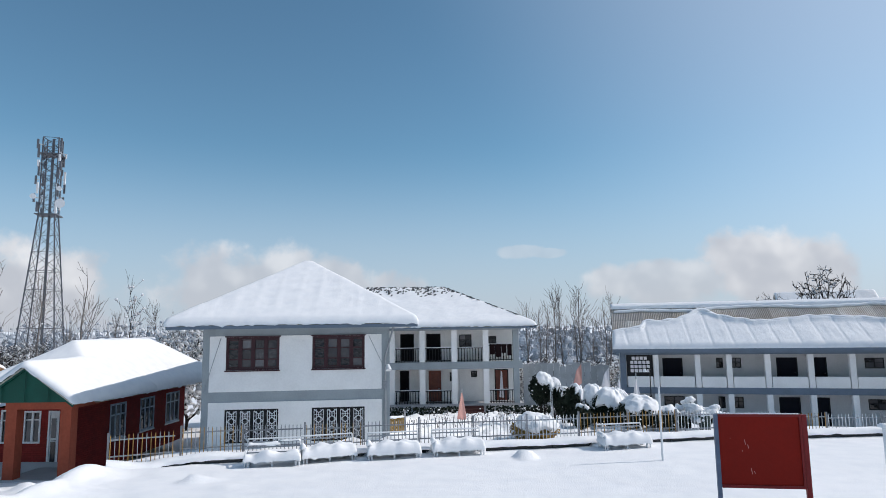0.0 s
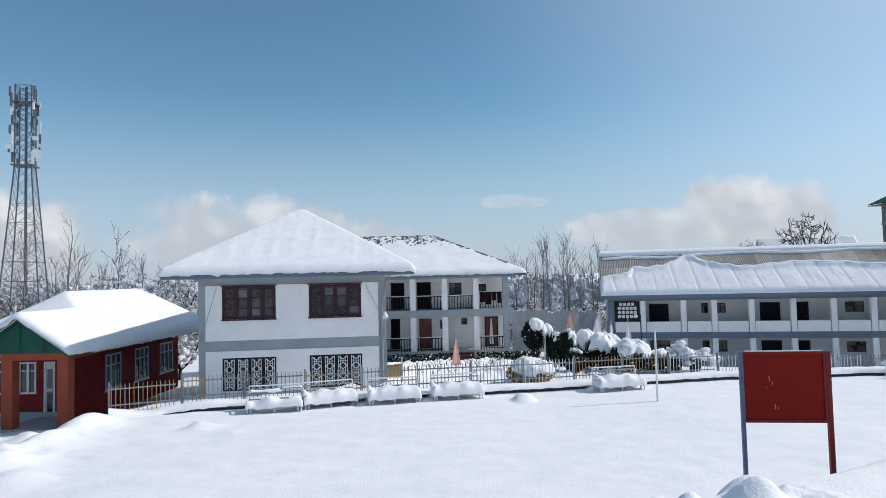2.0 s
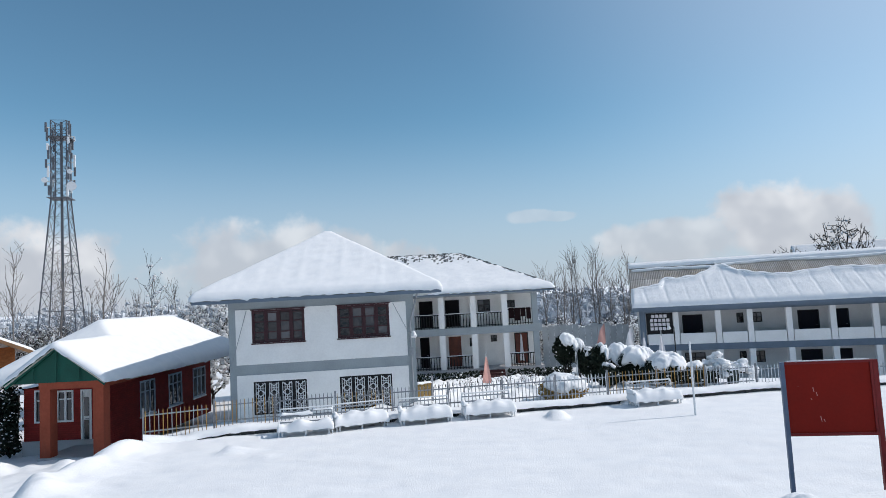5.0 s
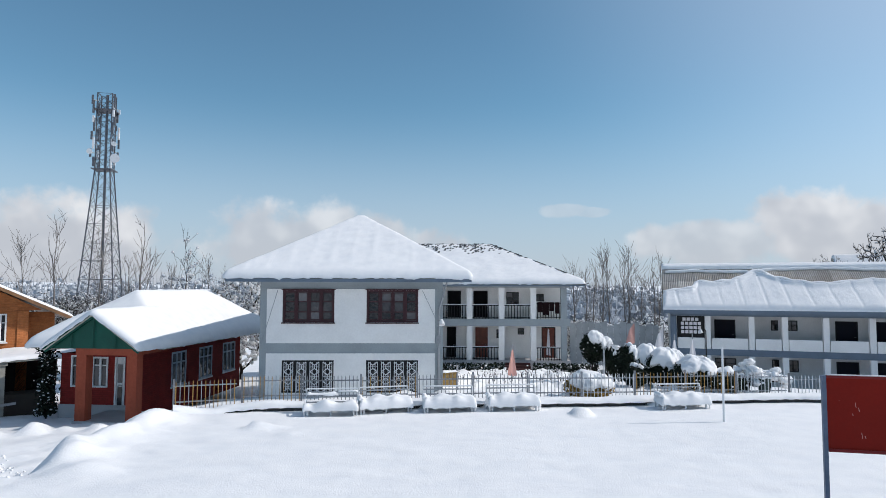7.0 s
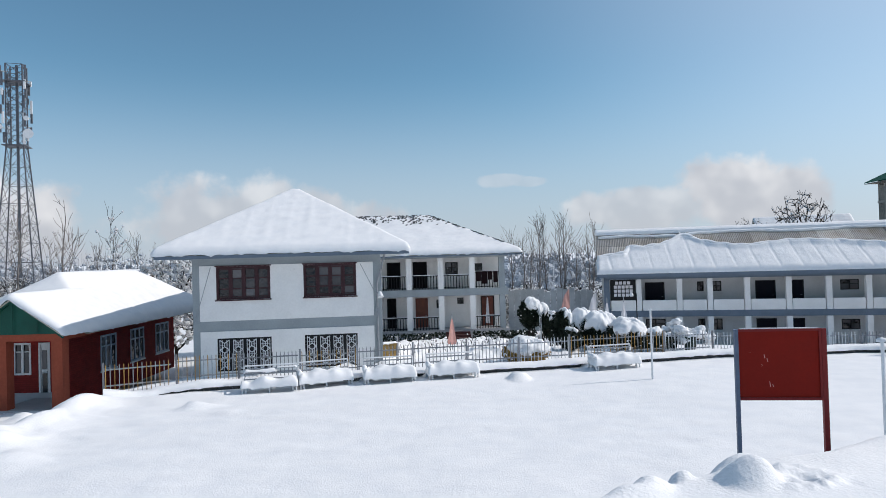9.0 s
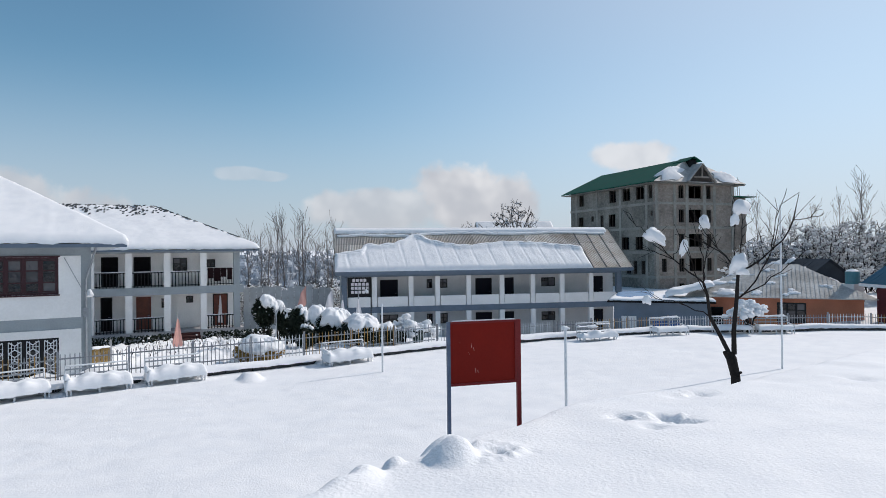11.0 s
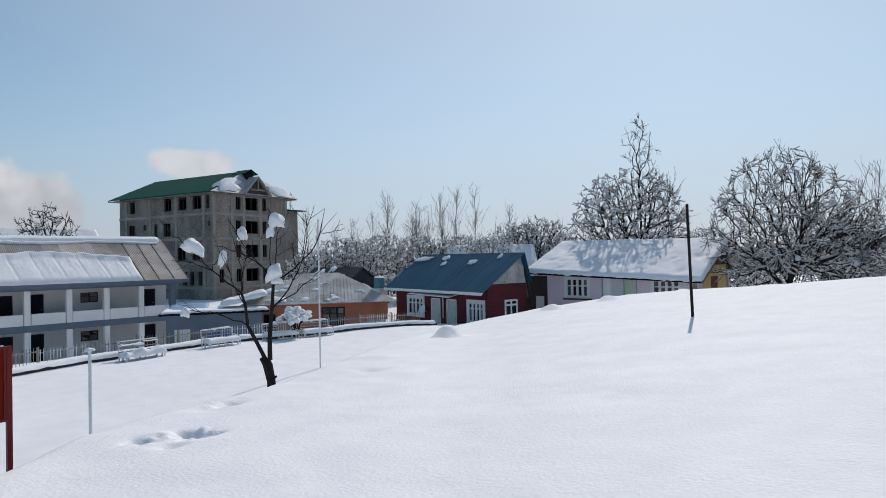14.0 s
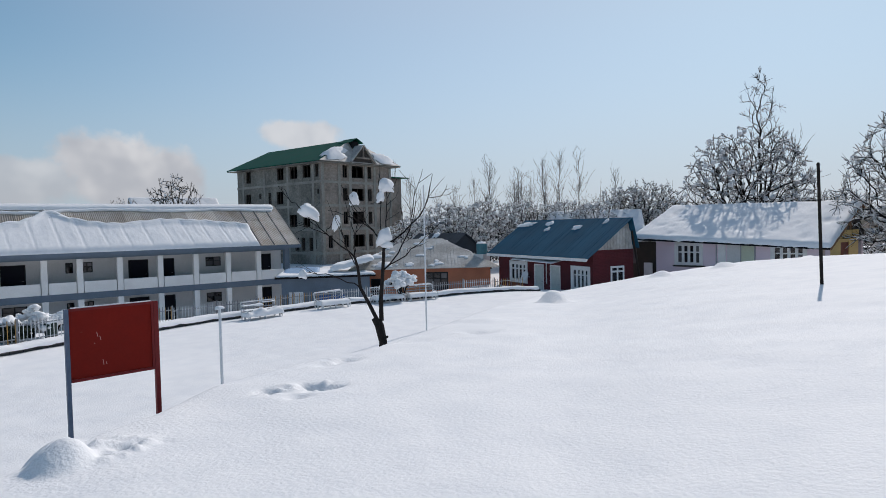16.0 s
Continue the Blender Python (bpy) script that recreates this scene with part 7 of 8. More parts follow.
def grove():
    pop = [poplar_meshes(20 + k) for k in range(6)]
    rng = random.Random(11)
    rows = [(az, 62 + rng.uniform(-4, 12), rng.uniform(9.2, 12.0)) for az in (3.9, 4.7, 5.4, 6.3, 6.9, 7.9, 8.5, 9.4, 10.3, 10.9)]
    rows += [(47.4 + k * 0.75 + rng.uniform(-0.4, 0.4), 84 + rng.uniform(-6, 24), rng.uniform(7.0, 11.5)) for k in range(34) if k % 4 != 2]
    rows += [(53.8, 84, 13.0), (56.5, 86, 11.5), (57.4, 90, 11.0), (58.6, 88, 12.2), (60.3, 88, 12.6), (61.6, 90, 12.8)]
    rows += [(77.9, 56, 11.0), (93.0, 62, 11.0), (94.2, 64, 11.5), (92.0, 66, 10.0), (97.5, 60, 7.0), (98.6, 62, 8.0), (99.6, 58, 7.5)]
    rows += [(-47 + k * 2.1 + rng.uniform(-0.8, 0.8), 60 + rng.uniform(-5, 12), rng.uniform(9.0, 12.5)) for k in range(11)]
    for i, (az, d, h) in enumerate(rows):
        x, y, z = polar(az, d)
        k = h / 10.0
        at = Matrix.Translation((x, y, z)) @ pose(0, 0, 0, 0, 0, rng.uniform(0, 360)) @ Matrix.Diagonal((k, k, k, 1))
        t = tree("bare leafless poplar with a dusting of snow", at, pop[i % 6], POPLARBARK, "bare poplars")
    # broad crowns
    r2 = random.Random(3)
    big = grown(5, [p for p in crown_points(r2, 2700, 0.0, 3.2, 4.9, 4.8, -0.42, 0.62) if math.hypot(p[0], p[1]) > 2.8 - p[2] * 0.7 and p[2] > 2.4 - 0.06 * math.hypot(p[0], p[1])], 1.7, 0.25, 0.0066, 0.26, 0.6, 0.006, 5, -0.25, 0.8, 1.6)
    x, y, z = polar(87.1, 44)
    tree("broad leafless walnut tree with snow along every bough", pose(x, y, z, 0, 0, 40) @ Matrix.Diagonal((1, 1, (6.7 - z) / 8.5, 1)), big, BARK)
    mid = grown(6, crown_points(r2, 2600, 0.0, 4.4, 4.4, 3.8, -0.5, 0.45), 1.5, 0.25, 0.012, 0.22, 0.5, 0.05, 3)
    fine = grown(7, crown_points(r2, 2300, 0.0, 4.4, 4.4, 3.8, -0.5, 0.45), 1.5, 0.26, 0.008, 0.2, 0.7, 0.06, 5, 0.15, 0.5, 1.3)
    x, y, z = polar(75.2, 53)
    tree("spreading leafless tree with snowy twigs behind the house", pose(x, y, z, 0, 0, 10) @ Matrix.Diagonal((1.08, 1.08, (6.4 - z) / 8.2, 1)), fine, BARK)
    tall = grown(9, crown_points(r2, 170, 0.0, 12.5, 1.35, 2.7, -1.0, 0.5) + crown_points(r2, 120, 2.2, 10.0, 1.5, 1.8, -1.0, 0.5), 8.6, 0.3, 0.007, 0.12, 0.35, 0.02, 5, 0.6, 0.7, 1.5)
    tree("tall slender leafless tree rising behind the pink house", pose(*polar(76.0, 53.5), 0, 0, 0), tall, BARK)
    old = grown(8, crown_points(r2, 1500, 0.0, 3.6, 3.3, 3.4, -0.8, 0.45), 0.9, 0.26, 0.014, 0.18, 0.85, 0.34, 3)
    airy = grown(15, crown_points(r2, 460, 0.0, 4.5, 4.5, 3.7, -0.4, 0.5), 1.5, 0.32, 0.02, 0.2, 0.45, 0.05, 4, 0.15, 0.6, 1.6)
    frost = grown(12, crown_points(r2, 1300, 0.0, 3.6, 3.3, 3.3, -0.8, 0.5), 0.9, 0.26, 0.008, 0.12, 0.95, 0.5, 5, 0.15, 0.5, 1.4)
    for az, d, s, sz, rot, src in ((65.3, 72, 1.0, 1.2, 70, old), (27.1, 92, 0.88, 1.4, 0, airy), (23.4, 96, 0.7, 1.14, 50, airy), (21.2, 98, 0.5, 1.0, 90, airy), (96.0, 46, 0.55, 0.6, 20, old), (101.5, 44, 0.8, 0.9, 80, big), (81.0, 66, 0.8, 0.85, 140, mid), (71.5, 76, 0.75, 0.8, 200, mid),
                                   (-25.2, 48, 0.95, 1.1, 33, frost), (-27.8, 52, 0.7, 0.9, 133, frost), *[(-48 + 2.3 * k, 62 + (k * 7) % 9, 0.85, 0.88 + 0.06 * (k % 3), 47 * k, mid) for k in range(10)], (90.8, 58, 0.85, 1.0, 60, mid), (-29.0, 60, 0.55, 0.6, 90, old), (47.0, 66, 0.8, 0.8, 40, old), (3.6, 62, 0.85, 0.68, 15, old), (5.4, 66, 0.85, 0.72, 75, old), (7.2, 63, 0.85, 0.68, 135, old), (8.8, 67, 0.85, 0.75, 195, old), (10.2, 64, 0.85, 0.72, 255, old), (49.8, 62, 0.9, 0.95, 140, old), (51.8, 58, 0.9, 0.9, 200, old), (53.8, 64, 0.95, 1.0, 280, old), (56.4, 68, 0.95, 1.0, 10, old), (58.6, 70, 0.95, 0.95, 100, old), (61.0, 70, 0.95, 1.0, 190, old), (63.0, 68, 0.9, 0.95, 310, old), (67.5, 74, 0.95, 1.1, 20, mid), (69.3, 72, 0.9, 1.0, 120, old), (78.6, 70, 0.8, 0.95, 70, old), (95.3, 50, 0.8, 0.8, 30, old), (97.6, 52, 0.85, 0.85, 230, mid), (100, 50, 0.8, 0.85, 130, old), (103, 46, 0.7, 0.7, 130, old), (93.5, 50, 0.6, 0.6, 111, old)):
        x, y, z = polar(az, d)
        at = Matrix.Translation((x, y, z)) @ pose(0, 0, 0, 0, 0, rot) @ Matrix.Diagonal((s, s, sz, 1))
        tree("round leafless tree loaded with snow", at, src, BARK, "round snowy trees")
    sap = poplar_meshes(66, 9.6, 0.2)
    tree("slim sapling with clots of snow on its twigs", pose(*polar(-30.2, 52), 0, 5, 0), sap, BARKG)
    # low snowy thicket far behind the houses
    wood, white = M(), M()
    for k in range(540):
        az = rng.choice((rng.uniform(44, 82), rng.uniform(46, 66), rng.uniform(44, 82), rng.uniform(2.5, 12), rng.uniform(78, 104), rng.uniform(12, 30)))
        d = rng.uniform(66, 120) if az < 78 else rng.uniform(50, 80)
        x, y, z = polar(az, d)
        h = rng.uniform(1.6, 4.2)
        for j in range(8):
            a = rng.uniform(0, 6.28)
            q = Vector((x + math.cos(a) * h * 0.5 * rng.random(), y + math.sin(a) * h * 0.5 * rng.random(), z + h * rng.uniform(0.4, 1)))
            wood.tube((x, y, z - 0.2), q, 0.05, 0.02, 3, False)
            for i in range(4):
                e = q + Vector((rng.uniform(-1, 1), rng.uniform(-1, 1), rng.uniform(-0.4, 0.8))) * h * 0.3
                wood.tube(q, e, 0.03, 0.015, 3, False)
                if rng.random() < 0.6:
                    white.add(*blob(rng, e, rng.uniform(0.07, 0.24)))
    solo("thicket", wood, BARK, "tangled leafless brushwood behind the houses", "brushwood", kind="stuff")
    solo("thicket_snow", white, BOUGH_SNOW, "snow caught on distant brushwood", "snow", kind="stuff", smooth=True)


def far_woods():
    """Leafless woods on the skyline, one low ragged belt behind another."""
    rng = random.Random(41)
    m = M()
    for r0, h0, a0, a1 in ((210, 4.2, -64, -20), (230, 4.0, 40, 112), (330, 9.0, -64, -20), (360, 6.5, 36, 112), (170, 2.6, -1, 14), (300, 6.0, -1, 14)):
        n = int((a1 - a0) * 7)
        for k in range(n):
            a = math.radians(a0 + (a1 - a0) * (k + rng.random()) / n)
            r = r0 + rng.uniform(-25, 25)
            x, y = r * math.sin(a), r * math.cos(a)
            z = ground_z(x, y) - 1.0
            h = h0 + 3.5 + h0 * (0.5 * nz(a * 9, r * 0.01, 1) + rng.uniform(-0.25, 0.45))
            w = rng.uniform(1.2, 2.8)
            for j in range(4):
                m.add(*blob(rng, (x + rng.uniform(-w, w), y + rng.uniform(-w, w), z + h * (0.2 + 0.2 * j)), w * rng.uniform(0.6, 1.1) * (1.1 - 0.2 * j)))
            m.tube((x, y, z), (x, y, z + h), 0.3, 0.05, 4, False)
    # the haze of distance is mixed into the colour of the woods
    solo("far_woods", m, mat("haze_tinted_woods", (0.42, 0.455, 0.5), 1.0, var=0.35, scale=0.05), "hazy leafless woods on the skyline", "woods", kind="stuff")


grove()
far_woods()


def clot(at, w, h, thick, droop, seed):
    """One lump of wet snow hanging over a twig, longer than high, with a ragged underside."""
    m = M()
    n, k = 22, 13
    for i in range(k + 1):
        for j in range(n):
            th, f = math.pi * i / k, 2 * math.pi * j / n
            c = Vector((math.sin(th) * math.cos(f), math.sin(th) * math.sin(f), math.cos(th)))
            q = 1 + 0.42 * nz(c.x * 1.3, c.y * 1.3, c.z * 1.3 + seed * 5.7) + 0.2 * nz(c.x * 3.4, c.y * 3.4, c.z * 3.4 + seed) + 0.07 * nz(c.x * 9, c.y * 9, c.z * 9 + seed)
            x, z = c.x * q, c.z * q
            z -= 0.4 * x * x + droop * x - 0.2
            if c.z < 0:
                z = max(z, -0.1 - 0.5 * x * x - droop * x - 0.6 * q)
            m.v.append((at[0] + x * w / 2, at[1] + c.y * q * thick / 2, at[2] + z * h / 2))
    for i in range(k):
        m.f += [(i * n + j, (i + 1) * n + j, (i + 1) * n + (j + 1) % n, i * n + (j + 1) % n) for j in range(n)]
    return m


def young_tree():
    """The pruned black tree on the brow of the bank."""
    rng = random.Random(21)
    x, y = 9.49, 9.62
    t = thing("young_tree", "small leafless pruned tree with black trunk and clots of snow", "tree", pose(x, y, -2.62, 0, 0, -44))
    stem = M().tube((0.04, 0, -1.3), (0.02, 0, 0.15), 0.11, 0.088, 10).tube((0.02, 0, 0.15), (-0.05, 0, 0.5), 0.088, 0.1, 10).tube((-0.05, 0, 0.5), (-0.04, 0, 0.6), 0.1, 0.05, 10).tube((-0.07, 0, 0.48), (-0.17, 0, 0.63), 0.07, 0.042, 8).tube((0.03, -0.02, 0.2), (0.13, -0.03, 0.25), 0.04, 0.02, 7)
    part("trunk", stem, BARK, t, "black swollen trunk")

    def rod(name, ps, r0, r1, sides=7):
        m = M()
        for k, (a, b) in enumerate(zip(ps, ps[1:])):
            f, g = k / (len(ps) - 1), (k + 1) / (len(ps) - 1)
            m.tube(a, b, r0 + (r1 - r0) * f, r0 + (r1 - r0) * g, sides, False)
        return part(name, m, BARK, t)

    def bough(a, b, bow, r, twigs=4):
        """A thin bough that bows from a to b, with short twigs along it."""
        a, b = Vector(a), Vector(b)
        mid = a.lerp(b, 0.5) + Vector((b - a).cross(Vector((0, 1, 0)))) * bow
        ps = []
        for k in range(9):
            f = k / 8
            ps.append(a * (1 - f) ** 2 + mid * 2 * f * (1 - f) + b * f * f + Vector((rng.gauss(0, 1), rng.gauss(0, 1), rng.gauss(0, 1))) * (0.016 if 0 < k < 8 else 0))
        rod("branch", ps, r, 0.0055, 6)
        for k in range(twigs):
            i = rng.randint(3, 7)
            d = (ps[i + 1] - ps[i]).normalized() + Vector((rng.gauss(0, 0.6), rng.gauss(0, 0.6), rng.gauss(0.25, 0.5)))
            e = ps[i] + d.normalized() * rng.uniform(0.2, 0.55)
            h = ps[i].lerp(e, 0.5) + Vector((rng.gauss(0, 0.03), rng.gauss(0, 0.03), rng.gauss(0, 0.03)))
            part("twig", M().tube(ps[i], h, 0.0065, 0.005, 5, False).tube(h, e, 0.005, 0.0035, 5, False), BARK, t)
        return ps
    V = Vector
    right = [V((0, 0, 0.58)), V((0, 0.01, 1.03)), V((0.055, -0.01, 1.62)), V((0.09, 0, 2.16))]
    left = [V((-0.08, 0, 0.58)), V((-0.25, 0.02, 0.94)), V((-0.42, 0.03, 1.28)), V((-0.46, 0.01, 1.7)), V((-0.53, 0, 1.94))]
    rod("limb", right, 0.05, 0.03, 9)
    rod("limb", left, 0.043, 0.024, 9)
    crook = bough(left[4], (-1.55, -0.1, 2.9), 0.04, 0.02)
    bough(crook[4], (-1.85, 0.25, 2.62), -0.12, 0.011, 3)
    bough(crook[4], (-0.87, 0.05, 2.75), 0.2, 0.009, 1)
    bough(crook[8], (-2.0, -0.2, 3.4), 0.05, 0.008, 2)
    bough(left[4], (-0.66, 0.2, 2.95), -0.12, 0.012, 4)
    bough(left[4], (-0.36, -0.2, 2.85), 0.1, 0.012, 4)
    bough(left[2], (-1.58, 0.1, 1.64), -0.12, 0.014, 3)
    bough(left[3], (-0.75, -0.5, 2.5), 0.1, 0.012, 3)
    bough(right[3], (-1.05, 0.2, 2.9), -0.22, 0.015, 4)
    bough(right[3], (-0.75, -0.2, 3.4), 0.06, 0.013, 5)
    bough(right[3], (0.16, 0.05, 3.45), -0.05, 0.016, 4)
    sweep = bough(right[3], (1.14, 0.1, 3.62), -0.28, 0.02, 5)
    bough(sweep[6], (1.56, 0.3, 3.25), -0.15, 0.009, 2)
    high = bough(right[2], (0.78, -0.25, 3.2), -0.2, 0.018, 4)
    bough(high[5], (0.92, -0.1, 3.7), 0.08, 0.01, 3)
    bough(right[2], (1.27, 0.35, 2.56), -0.08, 0.015, 3)
    bough(high[4], (0.5, 0.1, 2.95), 0.15, 0.009, 2)
    bough(right[3], (0.05, 0.45, 3.9), 0.06, 0.012, 4)
    for k, (cx, cz, w, h, droop) in enumerate(((-1.42, 2.86, 0.46, 0.3, 0.45), (-0.5, 3.1, 0.2, 0.25, 0.0), (-0.88, 2.62, 0.17, 0.3, -0.5), (0.16, 3.36, 0.32, 0.32, 0.1), (0.04, 3.14, 0.17, 0.22, -0.2), (0.1, 2.3, 0.33, 0.33, -0.2), (0.16, 2.17, 0.22, 0.16, 0.1), (-1.58, 1.58, 0.17, 0.18, 0.0))):
        part("snow_clump", clot((cx, 0, cz), w, h, w * 0.75, droop, k + 1), ROOF_SNOW, t, "clot of wet snow", smooth=True)


young_tree()


# ---- the garden between fence and galleries ----
def bush(az, d, w, h, seed, label, low=0.0, tilt=(0.35, -0.25), cover=1.15, material=None):
    """An uneven evergreen: leaves all over, snow draped over its top and one flank."""
    rng = random.Random(seed)
    x, y, z0 = polar(az, d)
    t = thing("bush", label, "bush", pose(x, y, z0))
    cz, hz = h * (0.5 + low / 2), h * (0.5 - low / 2)

    def reach(c):
        return 1 + 0.14 * nz(c.x * 1.3, c.y * 1.3, c.z * 1.3 + seed * 7.1) + 0.05 * nz(c.x * 4, c.y * 4, c.z * 4 + seed)

    def at(c, q):
        k = reach(c) * q
        return Vector((c.x * w / 2 * k, c.y * w / 2 * k, cz + c.z * hz * k))
    for k in range(5):
        a = rng.uniform(0, 6.28)
        part("stem", M().tube((rng.uniform(-0.1, 0.1), rng.uniform(-0.1, 0.1), -0.2), (math.cos(a) * w * 0.25, math.sin(a) * w * 0.25, h * 0.5), 0.035, 0.02, 5, False), BARK, t)
    core, leaves = M(), M()
    n, m = 14, 8
    for i in range(m + 1):
        for k in range(n):
            th, f = math.pi * i / m, 2 * math.pi * k / n
            core.v.append(tuple(at(Vector((math.sin(th) * math.cos(f), math.sin(th) * math.sin(f), math.cos(th))), 0.86)))
    for i in range(m):
        core.f += [(i * n + k, (i + 1) * n + k, (i + 1) * n + (k + 1) % n, i * n + (k + 1) % n) for k in range(n)]
    part("inner_foliage", core, material or LEAF, t)
    for k in range(int(420 * w * h) + 200):
        c = Vector((rng.gauss(0, 1), rng.gauss(0, 1), rng.gauss(0, 1))).normalized()
        p = at(c, rng.uniform(0.84, 1.06))
        a, b = Vector((rng.gauss(0, 1), rng.gauss(0, 1), rng.gauss(0, 1))).normalized(), Vector((rng.gauss(0, 1), rng.gauss(0, 1), rng.gauss(0, 1))).normalized()
        s = rng.uniform(0.05, 0.12)
        leaves.add([p - a * s, p + b * s * 0.6, p + a * s, p - b * s * 0.6], [(0, 1, 2, 3)])
    tagged(part("foliage", leaves, material or LEAF, t, "dark evergreen leaves"), kind="stuff")
    ax = Vector((tilt[0], tilt[1], 1)).normalized()
    e1 = ax.cross(Vector((0, 1, 0))).normalized()
    e2 = ax.cross(e1)
    sn = M()
    n, m = 56, 18
    for i in range(m + 1):
        for k in range(n):
            f = 2 * math.pi * k / n
            cf, sf = math.cos(f), math.sin(f)
            edge = cover - 0.22 + 0.55 * nz(cf * 1.2, sf * 1.2, seed * 3.3) + 0.3 * nz(cf * 3.5, sf * 3.5, seed) + 0.14 * nz(cf * 9, sf * 9, seed)
            q = edge * min(1.0, i / (m - 2))
            c = (ax * math.cos(q) + e1 * math.sin(q) * cf + e2 * math.sin(q) * sf).normalized()
            s = q / edge
            lift = 0.06 + 0.12 * (1 - s ** 4) * max(0.25, c.z + 0.2) + 0.06 * nz(c.x * 3, c.y * 3, c.z * 3 + seed) + 0.06 * nz(c.x * 7, c.y * 7, c.z * 7)
            p = at(c, 1.0) + (c + Vector((0, 0, 0.8))).normalized() * (max(lift, 0.03) * (1.0 if i <= m - 2 else 0.25 if i == m - 1 else -1.0)) * min(1.2, 0.5 + w * 0.4)
            sn.v.append(tuple(p))
    for i in range(m):
        sn.f += [(i * n + k, (i + 1) * n + k, (i + 1) * n + (k + 1) % n, i * n + (k + 1) % n) for k in range(n)]
    part("snow_cap", sn, ROOF_SNOW, t, "thick draped snow", smooth=True)
    bits = M()
    for k in range(int(9 * w)):
        c = Vector((rng.gauss(0, 1), rng.gauss(0, 1), rng.uniform(-0.4, 0.5))).normalized()
        bits.add(*blob(rng, at(c, 1.02), rng.uniform(0.02, 0.055)))
    tagged(part("snow_bits", bits, ROOF_SNOW, t, smooth=True), kind="stuff")
    return t


DRYLEAF = mat("yellowed_grass", (0.3, 0.19, 0.05), 0.85, var=0.4, scale=6)
bush(4.95, 33.5, 1.15, 2.4, 1, "tall dark clipped evergreen with snow on one flank", 0.4, (0.8, -0.3), 1.25)
bush(6.1, 34.0, 0.6, 2.25, 22, "tall dark evergreen with snow on its top", 0.45, (0.3, -0.3), 1.2)
bush(6.9, 33.0, 0.95, 1.75, 2, "dark evergreen with a ball of snow on top", 0.2, (0.4, -0.3), 1.1)
bush(7.7, 30, 1.0, 1.7, 3, "dark evergreen shrub with a drooping snow cap", 0.1, (0.8, -0.2), 0.9)
bush(9.2, 30.4, 1.25, 1.75, 4, "large evergreen shrub bowed under thick snow", 0.1, (0.45, -0.35), 1.4)
bush(10.5, 30, 1.5, 1.5, 5, "large evergreen shrub bowed under thick snow", 0.1, (0.45, -0.4), 1.4)
bush(11.6, 30.5, 0.9, 1.6, 15, "evergreen shrub heaped with snow", 0.1, (0.2, -0.3), 1.2)
bush(13.0, 29.2, 1.75, 1.15, 6, "round evergreen shrub buried under snow", 0.05, (0.25, -0.3), 1.3)
bush(4.45, 25.6, 1.85, 0.78, 7, "low wide shrub with yellowed leaves buried under snow", 0.0, (0.1, -0.25), 1.3, DRYLEAF)
bush(8.4, 28.8, 0.9, 0.9, 9, "small dark shrub behind the fence", 0.1, (0.2, 0.3), 0.7)
bush(15.4, 29.0, 1.6, 0.7, 10, "low dark hedge end beside the path", 0.0, (0.2, 0.5), 0.7)


def rose_tree(az, d, w, ztop, seed):
    """A bare shrub whose twigs carry a broad uneven crust of snow."""
    rng = random.Random(seed)
    x, y, z = polar(az, d)
    h = ztop - z
    t = thing("shrub", "bare shrub with clotted snow on its twigs", "bush", pose(x, y, z))
    tips = []
    for k in range(11):
        a = rng.uniform(0, 6.28)
        r = w / 2 * math.sqrt(rng.random())
        tip = Vector((math.cos(a) * r, math.sin(a) * r, h * (1 - 0.38 * (2 * r / w) ** 2) - 0.15))
        midp = Vector((tip.x * 0.35, tip.y * 0.35, h * 0.45))
        part("stem", M().tube((rng.uniform(-0.08, 0.08), 0, -0.2), midp, 0.035, 0.025, 5, False).tube(midp, tip, 0.025, 0.012, 5, False), BARK, t)
        tips.append(tip)
        for j in range(3):
            e = tip + Vector((rng.uniform(-0.35, 0.35), rng.uniform(-0.35, 0.35), rng.uniform(-0.3, 0.1)))
            part("twig", M().tube(midp.lerp(tip, 0.6), e, 0.015, 0.008, 4, False), BARK, t)
            tips.append(e)
    s = M()
    for p in tips:
        for j in range(3):
            s.add(*blob(rng, p + Vector((rng.uniform(-0.12, 0.12), rng.uniform(-0.12, 0.12), rng.uniform(0, 0.12))), rng.uniform(0.08, 0.19)))
    tagged(part("snow", s, ROOF_SNOW, t, "clots of snow", smooth=True), kind="stuff")


rose_tree(16.9, 30, 1.4, -2.95, 1), rose_tree(18.4, 30, 1.2, -3.2, 2), rose_tree(46.0, 34.2, 1.9, -2.55, 3)


def dustbin():
    x, y, z = polar(18.2, 29.4)
    t = thing("dustbin", "dark green dustbin with snow on its lid behind the fence", "bin", pose(x, y, z))
    part("body", M().tube((0, 0, -0.1), (0, 0, 0.62), 0.2, 0.25, 12), mat("dark_green_plastic", (0.01, 0.03, 0.025), 0.5), t)
    part("lid_snow", snow_cap(lambda u, v: 0.625, -0.24, 0.24, -0.24, 0.24, 0.12, 0.05, 2, 0, 0.03, 0.16), ROOF_SNOW, t, smooth=True)


dustbin()


